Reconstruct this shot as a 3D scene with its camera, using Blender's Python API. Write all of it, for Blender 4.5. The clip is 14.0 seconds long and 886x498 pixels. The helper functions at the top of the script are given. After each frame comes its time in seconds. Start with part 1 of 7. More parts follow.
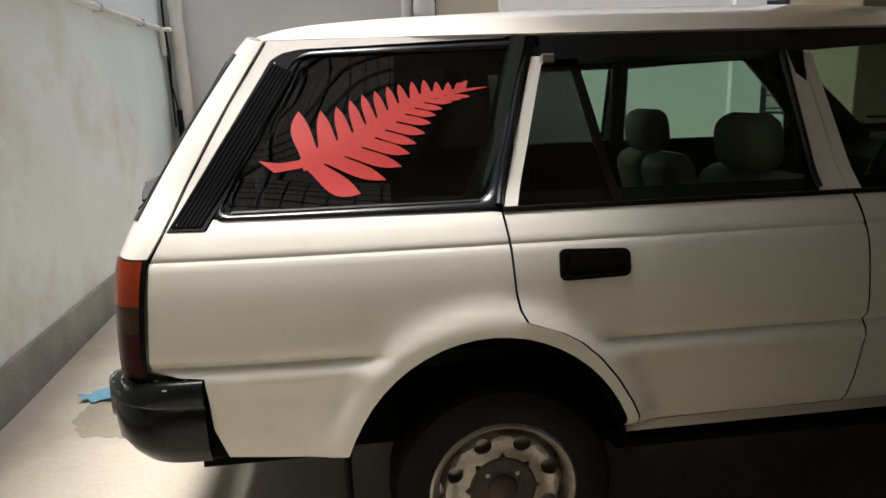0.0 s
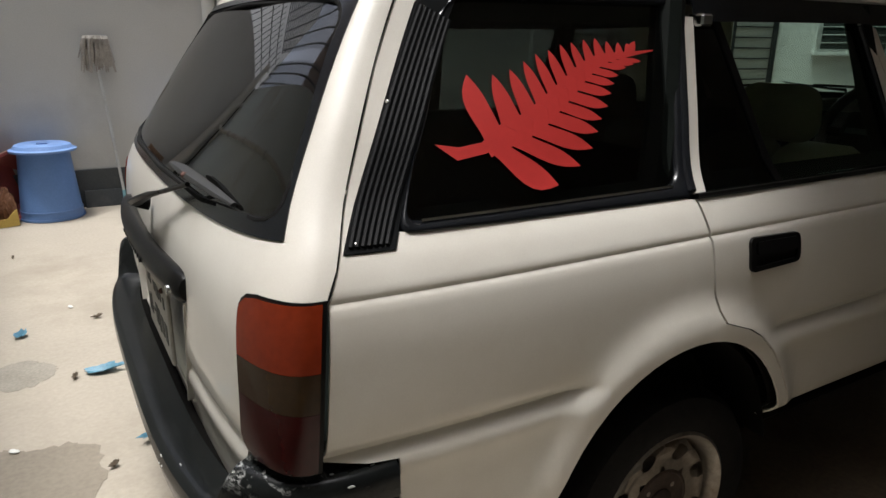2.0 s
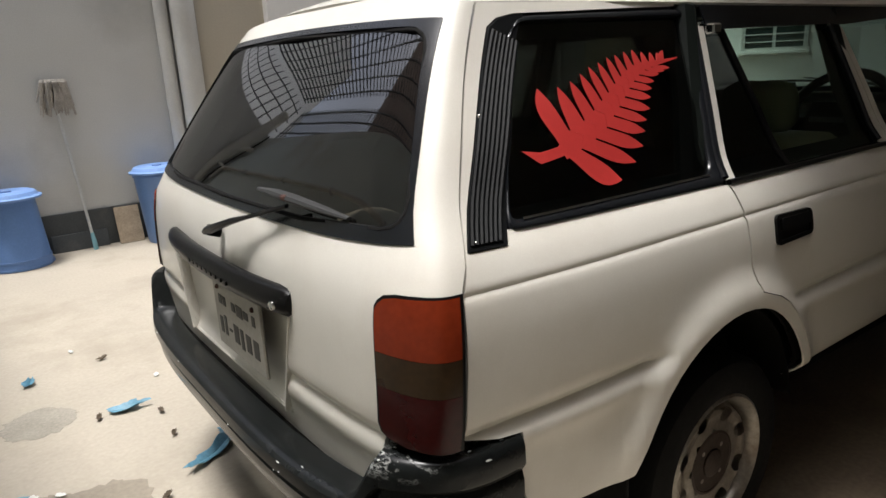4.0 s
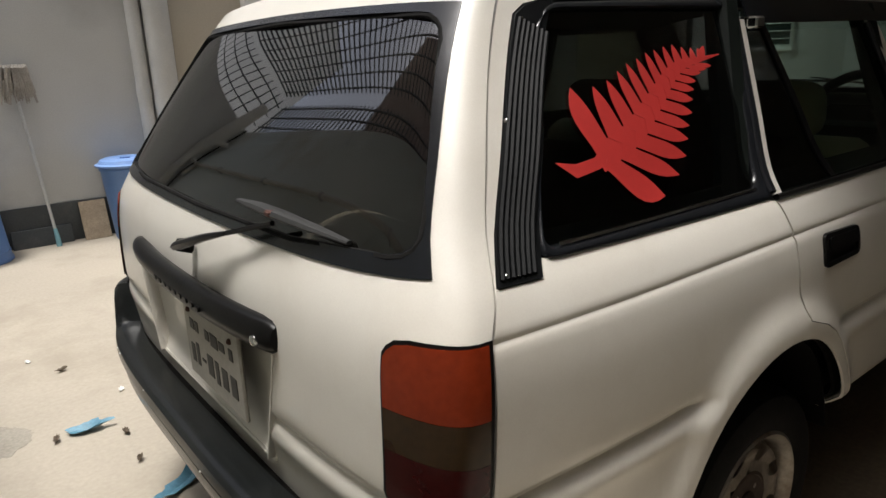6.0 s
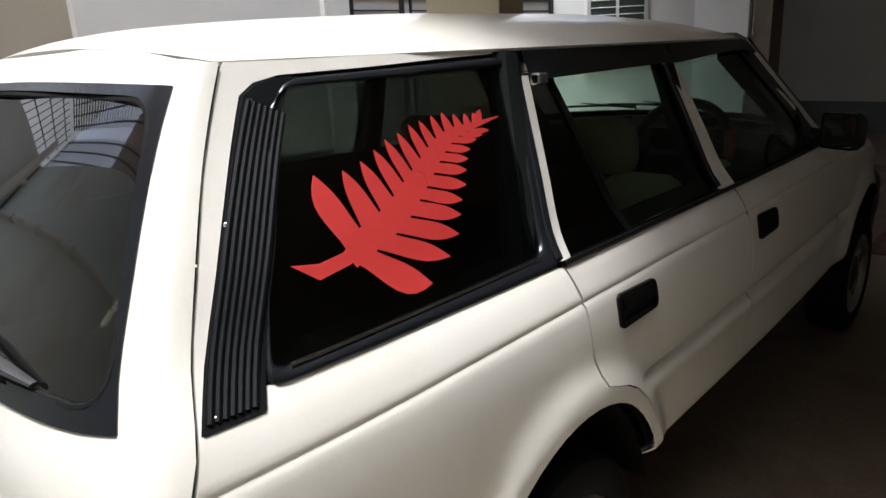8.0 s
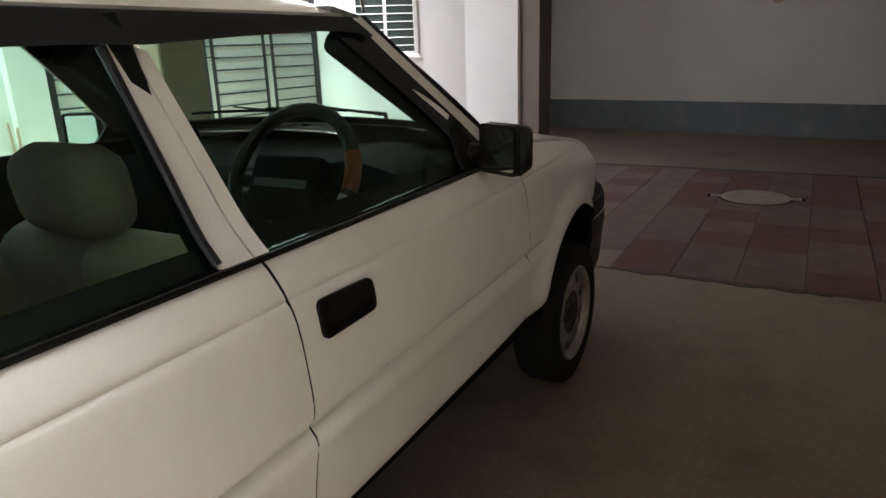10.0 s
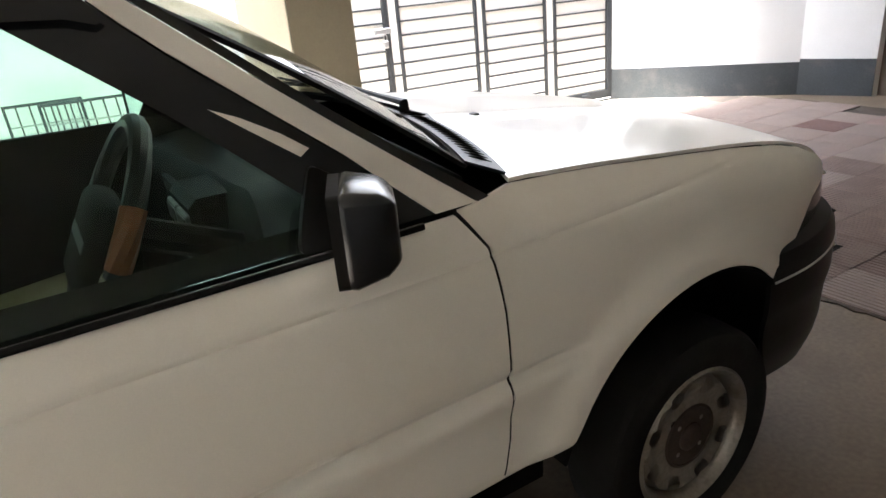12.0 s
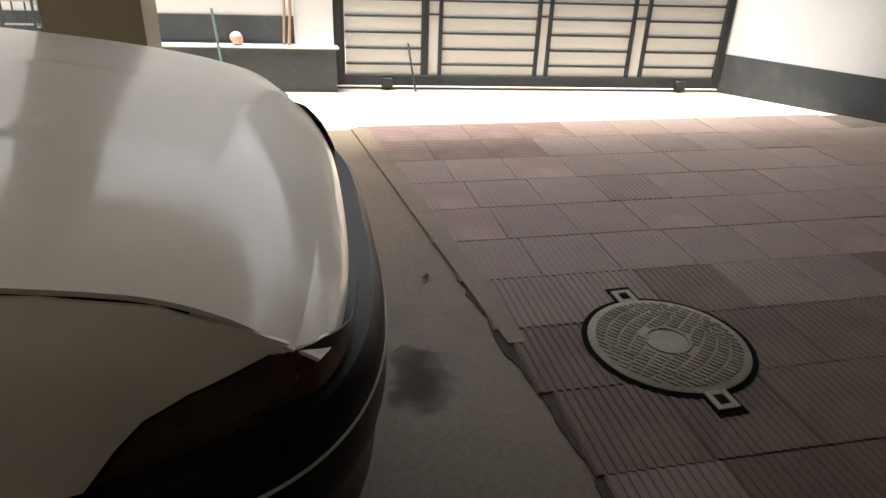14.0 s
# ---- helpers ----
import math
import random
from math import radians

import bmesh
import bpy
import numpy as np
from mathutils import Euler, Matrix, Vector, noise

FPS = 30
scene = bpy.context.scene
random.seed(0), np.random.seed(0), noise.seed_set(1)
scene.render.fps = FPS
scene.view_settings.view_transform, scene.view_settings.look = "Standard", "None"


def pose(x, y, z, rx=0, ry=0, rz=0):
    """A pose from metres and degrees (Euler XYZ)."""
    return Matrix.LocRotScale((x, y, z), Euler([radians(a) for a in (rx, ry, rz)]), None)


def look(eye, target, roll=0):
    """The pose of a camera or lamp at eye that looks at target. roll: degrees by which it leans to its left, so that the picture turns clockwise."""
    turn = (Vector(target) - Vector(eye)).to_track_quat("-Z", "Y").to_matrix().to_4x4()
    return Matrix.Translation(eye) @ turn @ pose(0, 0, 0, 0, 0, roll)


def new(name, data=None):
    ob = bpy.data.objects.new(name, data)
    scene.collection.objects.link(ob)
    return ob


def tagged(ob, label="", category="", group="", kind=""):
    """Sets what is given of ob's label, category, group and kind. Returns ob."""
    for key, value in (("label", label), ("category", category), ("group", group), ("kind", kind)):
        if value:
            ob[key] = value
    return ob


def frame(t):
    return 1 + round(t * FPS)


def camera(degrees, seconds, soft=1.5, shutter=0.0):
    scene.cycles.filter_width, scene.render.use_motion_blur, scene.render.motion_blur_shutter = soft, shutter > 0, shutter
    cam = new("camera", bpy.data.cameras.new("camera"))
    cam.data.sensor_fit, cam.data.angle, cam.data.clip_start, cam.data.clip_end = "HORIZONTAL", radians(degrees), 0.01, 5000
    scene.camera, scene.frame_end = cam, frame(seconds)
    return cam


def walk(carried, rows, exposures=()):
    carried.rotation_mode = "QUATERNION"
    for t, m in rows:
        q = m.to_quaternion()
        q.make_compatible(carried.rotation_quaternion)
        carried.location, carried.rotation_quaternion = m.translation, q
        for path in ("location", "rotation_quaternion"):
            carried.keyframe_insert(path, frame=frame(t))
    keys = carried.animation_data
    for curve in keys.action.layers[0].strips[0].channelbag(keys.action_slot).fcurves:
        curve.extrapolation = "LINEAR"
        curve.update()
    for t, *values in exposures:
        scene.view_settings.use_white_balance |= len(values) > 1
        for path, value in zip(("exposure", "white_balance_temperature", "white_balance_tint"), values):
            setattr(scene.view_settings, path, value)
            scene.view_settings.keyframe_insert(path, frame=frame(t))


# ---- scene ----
cam = camera(66.5, 14.0)
PATH = [
    (0, (-0.294, -2.197, 1.204), (-0.069, -0.26, 0.759), -1.9),
    (0.5, (-0.543, -2.031, 1.211), (-0.212, -0.106, 0.784), -2.8),
    (1, (-0.77, -1.854, 1.22), (-0.465, 0.08, 0.813), -4.2),
    (1.5, (-0.91, -1.722, 1.214), (-0.322, 0.131, 0.746), -2.5),
    (2, (-1.046, -1.592, 1.227), (-0.073, 0.056, 0.645), 0.6),
    (2.5, (-1.107, -1.685, 1.242), (0.034, -0.126, 0.724), -1.2),
    (3, (-1.197, -1.786, 1.29), (-0.098, -0.194, 0.784), -2.5),
    (3.5, (-1.306, -1.672, 1.251), (-0.197, -0.058, 0.842), -1.9),
    (3.7, (-1.336, -1.617, 1.234), (-0.235, -0.025, 0.732), -2.6),
    (5.8, (-1.284, -1.38, 1.232), (-0.07, 0.107, 0.669), -1.7),
    (6, (-1.266, -1.354, 1.237), (-0.089, 0.164, 0.681), -1.9),
    (6.5, (-1.29, -1.312, 1.18), (-0.205, 0.202, 0.452), 1.8),
    (7, (-1.293, -1.298, 1.241), (-0.1, 0.162, 0.574), -1.3),
    (7.5, (-1.219, -1.334, 1.298), (0.093, 0.063, 0.728), -3.9),
    (8, (-1.001, -1.399, 1.332), (0.4, -0.082, 0.782), -3.0),
    (8.5, (-0.793, -1.479, 1.299), (0.681, -0.241, 0.756), -4.0),
    (9, (-0.480, -1.489, 1.269), (1.193, -0.573, 0.667), -2.1),
    (9.2, (-0.355, -1.493, 1.264), (1.355, -0.610, 0.722), -2.5),
    (11.3, (0.839, -1.495, 1.275), (2.161, -0.184, 0.545), -2.1),
    (11.5, (0.975, -1.524, 1.274), (2.124, -0.022, 0.624), -2.3),
    (12, (1.336, -1.600, 1.308), (2.257, 0.011, 0.561), -5.3),
    (12.5, (1.754, -1.503, 1.284), (2.617, 0.117, 0.490), -3.5),
    (13, (2.135, -1.520, 1.267), (2.836, 0.189, 0.500), -4.8),
    (13.5, (2.620, -1.558, 1.313), (3.073, 0.198, 0.469), -1.5),
    (14, (3.108, -1.352, 1.267), (3.493, 0.387, 0.357), 2.2),
]
EXPOSURE = [(0.0, 1.95, 6350, 10), (0.5, 1.9, 6350, 10), (1.0, 1.6, 6420, 10), (1.5, 1.42, 6400, 10), (2.0, 1.3, 6280, 10), (3.0, 1.4, 6280, 10), (3.7, 1.5, 6300, 10), (6.0, 1.3, 6450, 10), (6.5, 1.05, 6450, 10), (7.5, 1.3, 6300, 10), (8.0, 1.95, 6000, 10), (8.5, 3.22, 5800, 3), (9.0, 3.45, 6150, 8), (11.5, 4.5, 5850, 10), (12.0, 4.5, 5900, 10), (12.5, 4.1, 6350, 10), (13.0, 3.0, 6450, 10), (13.5, 2.95, 6450, 10), (14.0, 2.95, 6400, 10)]
walk(cam, [(t, look(eye, target, roll)) for t, eye, target, roll in PATH], EXPOSURE)

# ---- world and light: overcast daylight that falls into the light well and the yard at the gate ----
world = bpy.data.worlds.new("world")
scene.world = world
world.use_nodes = True
wn = world.node_tree.nodes
sky = wn.new("ShaderNodeTexSky")
sky.sky_type = "NISHITA"
sky.sun_disc = False
sky.sun_elevation = radians(78)
sky.sun_rotation = radians(287)
sky.dust_density = 4.0
sky.air_density = 0.6
haze = wn.new("ShaderNodeHueSaturation")
haze.inputs["Saturation"].default_value = 0.5
world.node_tree.links.new(sky.outputs[0], haze.inputs["Color"])
world.node_tree.links.new(haze.outputs[0], wn["Background"].inputs[0])
wn["Background"].inputs[1].default_value = 0.15
sun = new("sun", bpy.data.lights.new("sun", "SUN"))
sun.data.energy = 1.7
sun.data.angle = radians(14)
sun.data.color = (1.0, 0.97, 0.92)
sun.matrix_world = look((0, 0, 20), (1.6, -0.5, 10.0))


# ---- materials ----
def mat(name, color, rough=0.6, metal=0.0, vary=0.12, scale=6.0, fine=90.0, bump=0.0, coat=0.0, stain=None, stain_scale=1.5, stain_amount=0.5, spec=0.5, random_shade=0.0, coat_rough=0.07):
    """A surface with variation at two scales, relief and, if wanted, stains of another colour."""
    m = bpy.data.materials.new(name)
    m.use_nodes = True
    nt = m.node_tree
    n, link = nt.nodes, nt.links.new
    b = n["Principled BSDF"]
    b.inputs["Roughness"].default_value = rough
    b.inputs["Metallic"].default_value = metal
    b.inputs["Coat Weight"].default_value = coat
    b.inputs["Coat Roughness"].default_value = coat_rough
    b.inputs["Specular IOR Level"].default_value = spec
    tc = n.new("ShaderNodeTexCoord")
    big = n.new("ShaderNodeTexNoise")
    big.inputs["Scale"].default_value = scale
    big.inputs["Detail"].default_value = 6
    small = n.new("ShaderNodeTexNoise")
    small.inputs["Scale"].default_value = fine
    small.inputs["Detail"].default_value = 3
    for t in (big, small):
        link(tc.outputs["Object"], t.inputs["Vector"])
    add = n.new("ShaderNodeMath")
    add.operation = "ADD"
    link(big.outputs["Fac"], add.inputs[0])
    link(small.outputs["Fac"], add.inputs[1])
    ramp = n.new("ShaderNodeMapRange")
    ramp.inputs["From Min"].default_value = 0.6
    ramp.inputs["From Max"].default_value = 1.4
    ramp.inputs["To Min"].default_value = 1 - vary
    ramp.inputs["To Max"].default_value = 1 + vary
    link(add.outputs[0], ramp.inputs["Value"])
    mul = n.new("ShaderNodeMix")
    mul.data_type, mul.blend_type = "RGBA", "MULTIPLY"
    mul.inputs["Factor"].default_value = 1
    mul.inputs["A"].default_value = (*color, 1)
    link(ramp.outputs["Result"], mul.inputs["B"])
    out = mul.outputs["Result"]
    if random_shade:
        info = n.new("ShaderNodeObjectInfo")
        r2 = n.new("ShaderNodeMapRange")
        r2.inputs["To Min"].default_value = 1 - random_shade
        r2.inputs["To Max"].default_value = 1 + random_shade
        link(info.outputs["Random"], r2.inputs["Value"])
        m3 = n.new("ShaderNodeMix")
        m3.data_type, m3.blend_type = "RGBA", "MULTIPLY"
        m3.inputs["Factor"].default_value = 1
        link(out, m3.inputs["A"])
        link(r2.outputs["Result"], m3.inputs["B"])
        out = m3.outputs["Result"]
    if stain:
        st = n.new("ShaderNodeTexNoise")
        st.inputs["Scale"].default_value = stain_scale
        st.inputs["Detail"].default_value = 8
        st.inputs["Roughness"].default_value = 0.65
        link(tc.outputs["Object"], st.inputs["Vector"])
        sr = n.new("ShaderNodeMapRange")
        sr.inputs["From Min"].default_value = 0.5
        sr.inputs["From Max"].default_value = 0.72
        sr.inputs["To Max"].default_value = stain_amount
        link(st.outputs["Fac"], sr.inputs["Value"])
        m2 = n.new("ShaderNodeMix")
        m2.data_type = "RGBA"
        link(sr.outputs["Result"], m2.inputs["Factor"])
        link(out, m2.inputs["A"])
        m2.inputs["B"].default_value = (*stain, 1)
        out = m2.outputs["Result"]
    link(out, b.inputs["Base Color"])
    if bump:
        bp = n.new("ShaderNodeBump")
        bp.inputs["Strength"].default_value = bump
        bp.inputs["Distance"].default_value = 0.004
        link(add.outputs[0], bp.inputs["Height"])
        link(bp.outputs["Normal"], b.inputs["Normal"])
    return m


def glass_mat(name, tint, dirt=0.0, ior=1.5):
    """A thin pane: tinted see-through with a mirror-like film, and some dust."""
    m = bpy.data.materials.new(name)
    m.use_nodes = True
    nt = m.node_tree
    n, link = nt.nodes, nt.links.new
    n.remove(n["Principled BSDF"])
    tr = n.new("ShaderNodeBsdfTransparent")
    tr.inputs[0].default_value = (*tint, 1)
    gl = n.new("ShaderNodeBsdfGlossy")
    gl.inputs["Roughness"].default_value = 0.015
    lw = n.new("ShaderNodeLayerWeight")
    lw.inputs["Blend"].default_value = 0.5
    pw = n.new("ShaderNodeMath")
    pw.operation = "POWER"
    pw.inputs[1].default_value = 5
    link(lw.outputs["Facing"], pw.inputs[0])
    f0 = ((ior - 1) / (ior + 1)) ** 2
    fr = n.new("ShaderNodeMapRange")
    fr.inputs["To Min"].default_value = f0
    link(pw.outputs[0], fr.inputs["Value"])
    mix = n.new("ShaderNodeMixShader")
    link(fr.outputs["Result"], mix.inputs[0])
    link(tr.outputs[0], mix.inputs[1])
    link(gl.outputs[0], mix.inputs[2])
    last = mix.outputs[0]
    if dirt:
        df = n.new("ShaderNodeBsdfDiffuse")
        df.inputs[0].default_value = (0.34, 0.32, 0.28, 1)
        tc = n.new("ShaderNodeTexCoord")
        nz = n.new("ShaderNodeTexNoise")
        nz.inputs["Scale"].default_value = 5
        nz.inputs["Detail"].default_value = 8
        link(tc.outputs["Object"], nz.inputs["Vector"])
        mr = n.new("ShaderNodeMapRange")
        mr.inputs["From Min"].default_value = 0.35
        mr.inputs["From Max"].default_value = 0.8
        mr.inputs["To Max"].default_value = dirt
        link(nz.outputs["Fac"], mr.inputs["Value"])
        mx = n.new("ShaderNodeMixShader")
        link(mr.outputs["Result"], mx.inputs[0])
        link(last, mx.inputs[1])
        link(df.outputs[0], mx.inputs[2])
        last = mx.outputs[0]
    link(last, n["Material Output"].inputs["Surface"])
    return m


def scuffed(m, color, low, high, amount):
    """Adds flaked, scratched patches of another colour inside a box of the thing, thinning out at its edges."""
    n, link = m.node_tree.nodes, m.node_tree.links.new
    b = n["Principled BSDF"]
    base = b.inputs["Base Color"].links[0].from_socket
    tc = n.new("ShaderNodeTexCoord")
    stretch = n.new("ShaderNodeMapping")
    stretch.inputs["Scale"].default_value = (1.0, 0.55, 1.4)
    link(tc.outputs["Object"], stretch.inputs["Vector"])
    masks = []
    for scale, a, c in ((38, 0.52, 0.62), (170, 0.42, 0.60)):
        nz = n.new("ShaderNodeTexNoise")
        nz.inputs["Scale"].default_value = scale
        nz.inputs["Detail"].default_value = 7
        nz.inputs["Distortion"].default_value = 0.8
        link(stretch.outputs[0], nz.inputs["Vector"])
        r = n.new("ShaderNodeMapRange")
        r.inputs["From Min"].default_value = a
        r.inputs["From Max"].default_value = c
        link(nz.outputs["Fac"], r.inputs["Value"])
        masks.append(r.outputs["Result"])
    xyz = n.new("ShaderNodeSeparateXYZ")
    link(tc.outputs["Object"], xyz.inputs[0])
    for axis in (1, 2):
        for edge, soft in ((low[axis], 0.05 if axis == 1 else 0.02), (high[axis], -0.05 if axis == 1 else -0.02)):
            r = n.new("ShaderNodeMapRange")
            r.inputs["From Min"].default_value = edge
            r.inputs["From Max"].default_value = edge + soft
            link(xyz.outputs[axis], r.inputs["Value"])
            masks.append(r.outputs["Result"])
    out = masks[0]
    for k in masks[1:]:
        t = n.new("ShaderNodeMath")
        t.operation = "MULTIPLY"
        link(out, t.inputs[0])
        link(k, t.inputs[1])
        out = t.outputs[0]
    t = n.new("ShaderNodeMath")
    t.operation = "MULTIPLY"
    t.inputs[1].default_value = amount
    link(out, t.inputs[0])
    mix = n.new("ShaderNodeMix")
    mix.data_type = "RGBA"
    link(t.outputs[0], mix.inputs["Factor"])
    link(base, mix.inputs["A"])
    mix.inputs["B"].default_value = (*color, 1)
    link(mix.outputs["Result"], b.inputs["Base Color"])
    return m


M = {}
M["paint"] = mat("car_paint", (0.76, 0.725, 0.65), 0.42, vary=0.045, scale=2.5, fine=400, coat=0.6, stain=(0.50, 0.43, 0.33), stain_scale=2.2, stain_amount=0.26, coat_rough=0.10)
M["black"] = mat("black_plastic", (0.0065, 0.0062, 0.006), 0.33, spec=0.13, vary=0.25, scale=9, bump=0.05)
M["gloss_black"] = mat("gloss_black", (0.008, 0.009, 0.011), 0.22, vary=0.2, spec=0.4)
M["bumper"] = mat("bumper_black", (0.008, 0.009, 0.009), 0.24, vary=0.35, scale=12, bump=0.06, stain=(0.03, 0.03, 0.028), stain_scale=7, stain_amount=0.4, spec=0.22)
scuffed(M["bumper"], (0.52, 0.52, 0.50), (0, -0.80, 0.590), (0, -0.56, 0.66), 0.6)
M["chip"] = mat("paint_chip", (0.55, 0.55, 0.52), 0.6, vary=0.2)
M["louver"] = mat("louver_black", (0.006, 0.0065, 0.007), 0.5, spec=0.10, vary=0.2)
M["rubber"] = mat("rubber", (0.010, 0.0095, 0.009), 0.8, spec=0.12, vary=0.3, scale=20, bump=0.2)
M["dark"] = mat("dark_underside", (0.006, 0.0055, 0.005), 0.95, spec=0.05, vary=0.3)
M["rim"] = mat("rim_silver", (0.27, 0.245, 0.21), 0.36, 0.6, vary=0.3, scale=12, bump=0.08, stain=(0.10, 0.062, 0.038), stain_scale=7, stain_amount=0.9)
M["hub"] = mat("hub_rust", (0.045, 0.03, 0.022), 0.7, 0.3, vary=0.4, scale=25, bump=0.2)
M["chrome"] = mat("chrome", (0.7, 0.7, 0.68), 0.15, 1.0, vary=0.1)
M["wiper_grey"] = mat("wiper_grey", (0.022, 0.022, 0.021), 0.5, vary=0.3, scale=30)
M["orange"] = mat("lamp_orange", (0.19, 0.024, 0.007), 0.22, vary=0.15, scale=30, coat=0.15, spec=0.25)
M["smoke"] = mat("lamp_smoke", (0.034, 0.018, 0.007), 0.22, vary=0.2, scale=30, coat=0.2, spec=0.3)
M["red"] = mat("lamp_red", (0.034, 0.0026, 0.0026), 0.22, vary=0.2, scale=30, coat=0.15, spec=0.25)
M["smoked_lamp"] = mat("corner_lamp", (0.05, 0.026, 0.016), 0.15, vary=0.2, scale=20, coat=0.6)
M["fern"] = mat("red_vinyl", (0.46, 0.034, 0.03), 0.42, vary=0.06, scale=8)
M["plate"] = mat("plate_tin", (0.35, 0.33, 0.285), 0.5, vary=0.15, scale=14, stain=(0.3, 0.27, 0.22), stain_amount=0.4, stain_scale=9)
M["ink"] = mat("plate_ink", (0.05, 0.048, 0.042), 0.6, vary=0.3, scale=40)
M["seat"] = mat("seat_cream", (0.40, 0.33, 0.215), 0.55, vary=0.15, scale=7, bump=0.1)
M["trim_dark"] = mat("interior_dark", (0.0055, 0.0075, 0.0062), 0.65, vary=0.2, fine=30, spec=0.1)
M["headliner"] = mat("headliner", (0.16, 0.16, 0.14), 0.9, vary=0.1)
M["wheel_grip"] = mat("steering_black", (0.02, 0.02, 0.022), 0.45, vary=0.2)
M["grip_orange"] = mat("grip_orange", (0.35, 0.09, 0.03), 0.5, vary=0.2)
M["grip_cream"] = mat("grip_cream", (0.5, 0.45, 0.33), 0.6, vary=0.2)
M["rust"] = mat("rust", (0.09, 0.04, 0.03), 0.85, vary=0.4, scale=40)
M["glass"] = glass_mat("window_glass", (0.76, 0.86, 0.81), ior=1.34)
M["glass_dark"] = glass_mat("tinted_glass", (0.30, 0.31, 0.31), ior=1.5)
M["glass_dusty"] = glass_mat("dusty_rear_glass", (0.26, 0.26, 0.245), dirt=0.022, ior=1.95)
M["glass_screen"] = glass_mat("windscreen_glass", (0.90, 0.95, 0.925), dirt=0.03)
M["mirror"] = mat("mirror_glass", (0.85, 0.87, 0.86), 0.02, 1.0, vary=0.01)

M["concrete"] = mat("concrete_floor", (0.41, 0.365, 0.295), 0.82, vary=0.12, scale=1.6, fine=60, bump=0.08, stain=(0.29, 0.25, 0.19), stain_scale=1.4, stain_amount=0.85)
M["plaster_grey"] = mat("plaster_grey", (0.56, 0.56, 0.535), 0.85, vary=0.10, scale=1.2, fine=120, bump=0.12, stain=(0.33, 0.325, 0.30), stain_scale=0.8, stain_amount=0.5)
# reflectance of the unseen south wall, set for the bounce onto the car's side
M["south"] = mat("south_bounce", (0.42, 0.40, 0.36), 0.85, vary=0.1)
# brown stained concrete, its base colour darkened to carry the garage's shade
M["concrete_brown_shaded"] = mat("concrete_brown_shaded", (0.165, 0.127, 0.088), 0.56, vary=0.3, scale=1.3, fine=60, bump=0.12, stain=(0.075, 0.051, 0.032), stain_scale=1.3, stain_amount=0.9, spec=0.3)
M["brick_house"] = mat("neighbour_brick", (0.22, 0.15, 0.115), 0.9, vary=0.25, scale=3, bump=0.3, stain=(0.30, 0.26, 0.22), stain_scale=1.2, stain_amount=0.6)
M["trim_grey"] = mat("interior_grey", (0.13, 0.14, 0.14), 0.5, vary=0.15)
M["strip"] = mat("bright_strip", (0.42, 0.42, 0.40), 0.35, vary=0.1)
M["plaster_beige"] = mat("plaster_beige", (0.46, 0.42, 0.34), 0.85, vary=0.08, scale=1.5, bump=0.1)
M["plaster_white"] = mat("plaster_white", (0.80, 0.80, 0.78), 0.8, vary=0.05, scale=1.5, fine=150, bump=0.08, stain=(0.66, 0.65, 0.62), stain_scale=1.1, stain_amount=0.35)
M["plaster_aqua"] = mat("plaster_aqua", (0.68, 0.74, 0.71), 0.85, vary=0.10, scale=1.6, fine=100, bump=0.15, stain=(0.52, 0.47, 0.39), stain_scale=1.0, stain_amount=0.95)
M["band"] = mat("dark_band", (0.055, 0.062, 0.066), 0.6, vary=0.3, scale=3, bump=0.1, stain=(0.14, 0.13, 0.12), stain_scale=4, stain_amount=0.5)
M["band_grey"] = mat("worn_band", (0.25, 0.24, 0.215), 0.85, vary=0.3, scale=4, bump=0.2, stain=(0.36, 0.34, 0.29), stain_scale=3, stain_amount=0.7)
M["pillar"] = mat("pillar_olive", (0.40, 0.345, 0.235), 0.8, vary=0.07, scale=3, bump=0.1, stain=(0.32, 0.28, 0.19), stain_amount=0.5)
# paler copy of the olive pillar colour for its daylit side
M["pillar_lit"] = mat("pillar_lit", (0.66, 0.58, 0.42), 0.8, vary=0.06, scale=3, bump=0.1)
M["ceiling"] = mat("ceiling_paint", (0.50, 0.48, 0.43), 0.9, vary=0.1)
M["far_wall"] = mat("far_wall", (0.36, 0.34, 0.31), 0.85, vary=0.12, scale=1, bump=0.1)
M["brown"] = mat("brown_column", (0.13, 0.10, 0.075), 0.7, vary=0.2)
M["pipe"] = mat("pvc_pipe", (0.60, 0.58, 0.52), 0.5, vary=0.12, scale=8, stain=(0.36, 0.33, 0.27), stain_scale=4, stain_amount=0.6)
M["gate_frame"] = mat("gate_frame", (0.035, 0.038, 0.042), 0.5, 0.2, vary=0.3, scale=15)
M["gate_sheet"] = mat("gate_sheet", (0.78, 0.765, 0.74), 0.6, vary=0.06, scale=4)
M["steel"] = mat("steel", (0.42, 0.42, 0.42), 0.4, 0.7, vary=0.2)
# clay tile tones; the worn one is also paler for light from the gate
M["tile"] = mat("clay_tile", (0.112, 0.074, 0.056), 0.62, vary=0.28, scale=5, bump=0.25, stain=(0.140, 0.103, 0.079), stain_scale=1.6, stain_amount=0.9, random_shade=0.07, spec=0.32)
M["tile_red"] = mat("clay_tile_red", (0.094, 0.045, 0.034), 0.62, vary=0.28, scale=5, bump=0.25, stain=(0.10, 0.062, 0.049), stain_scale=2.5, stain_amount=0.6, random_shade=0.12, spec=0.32)
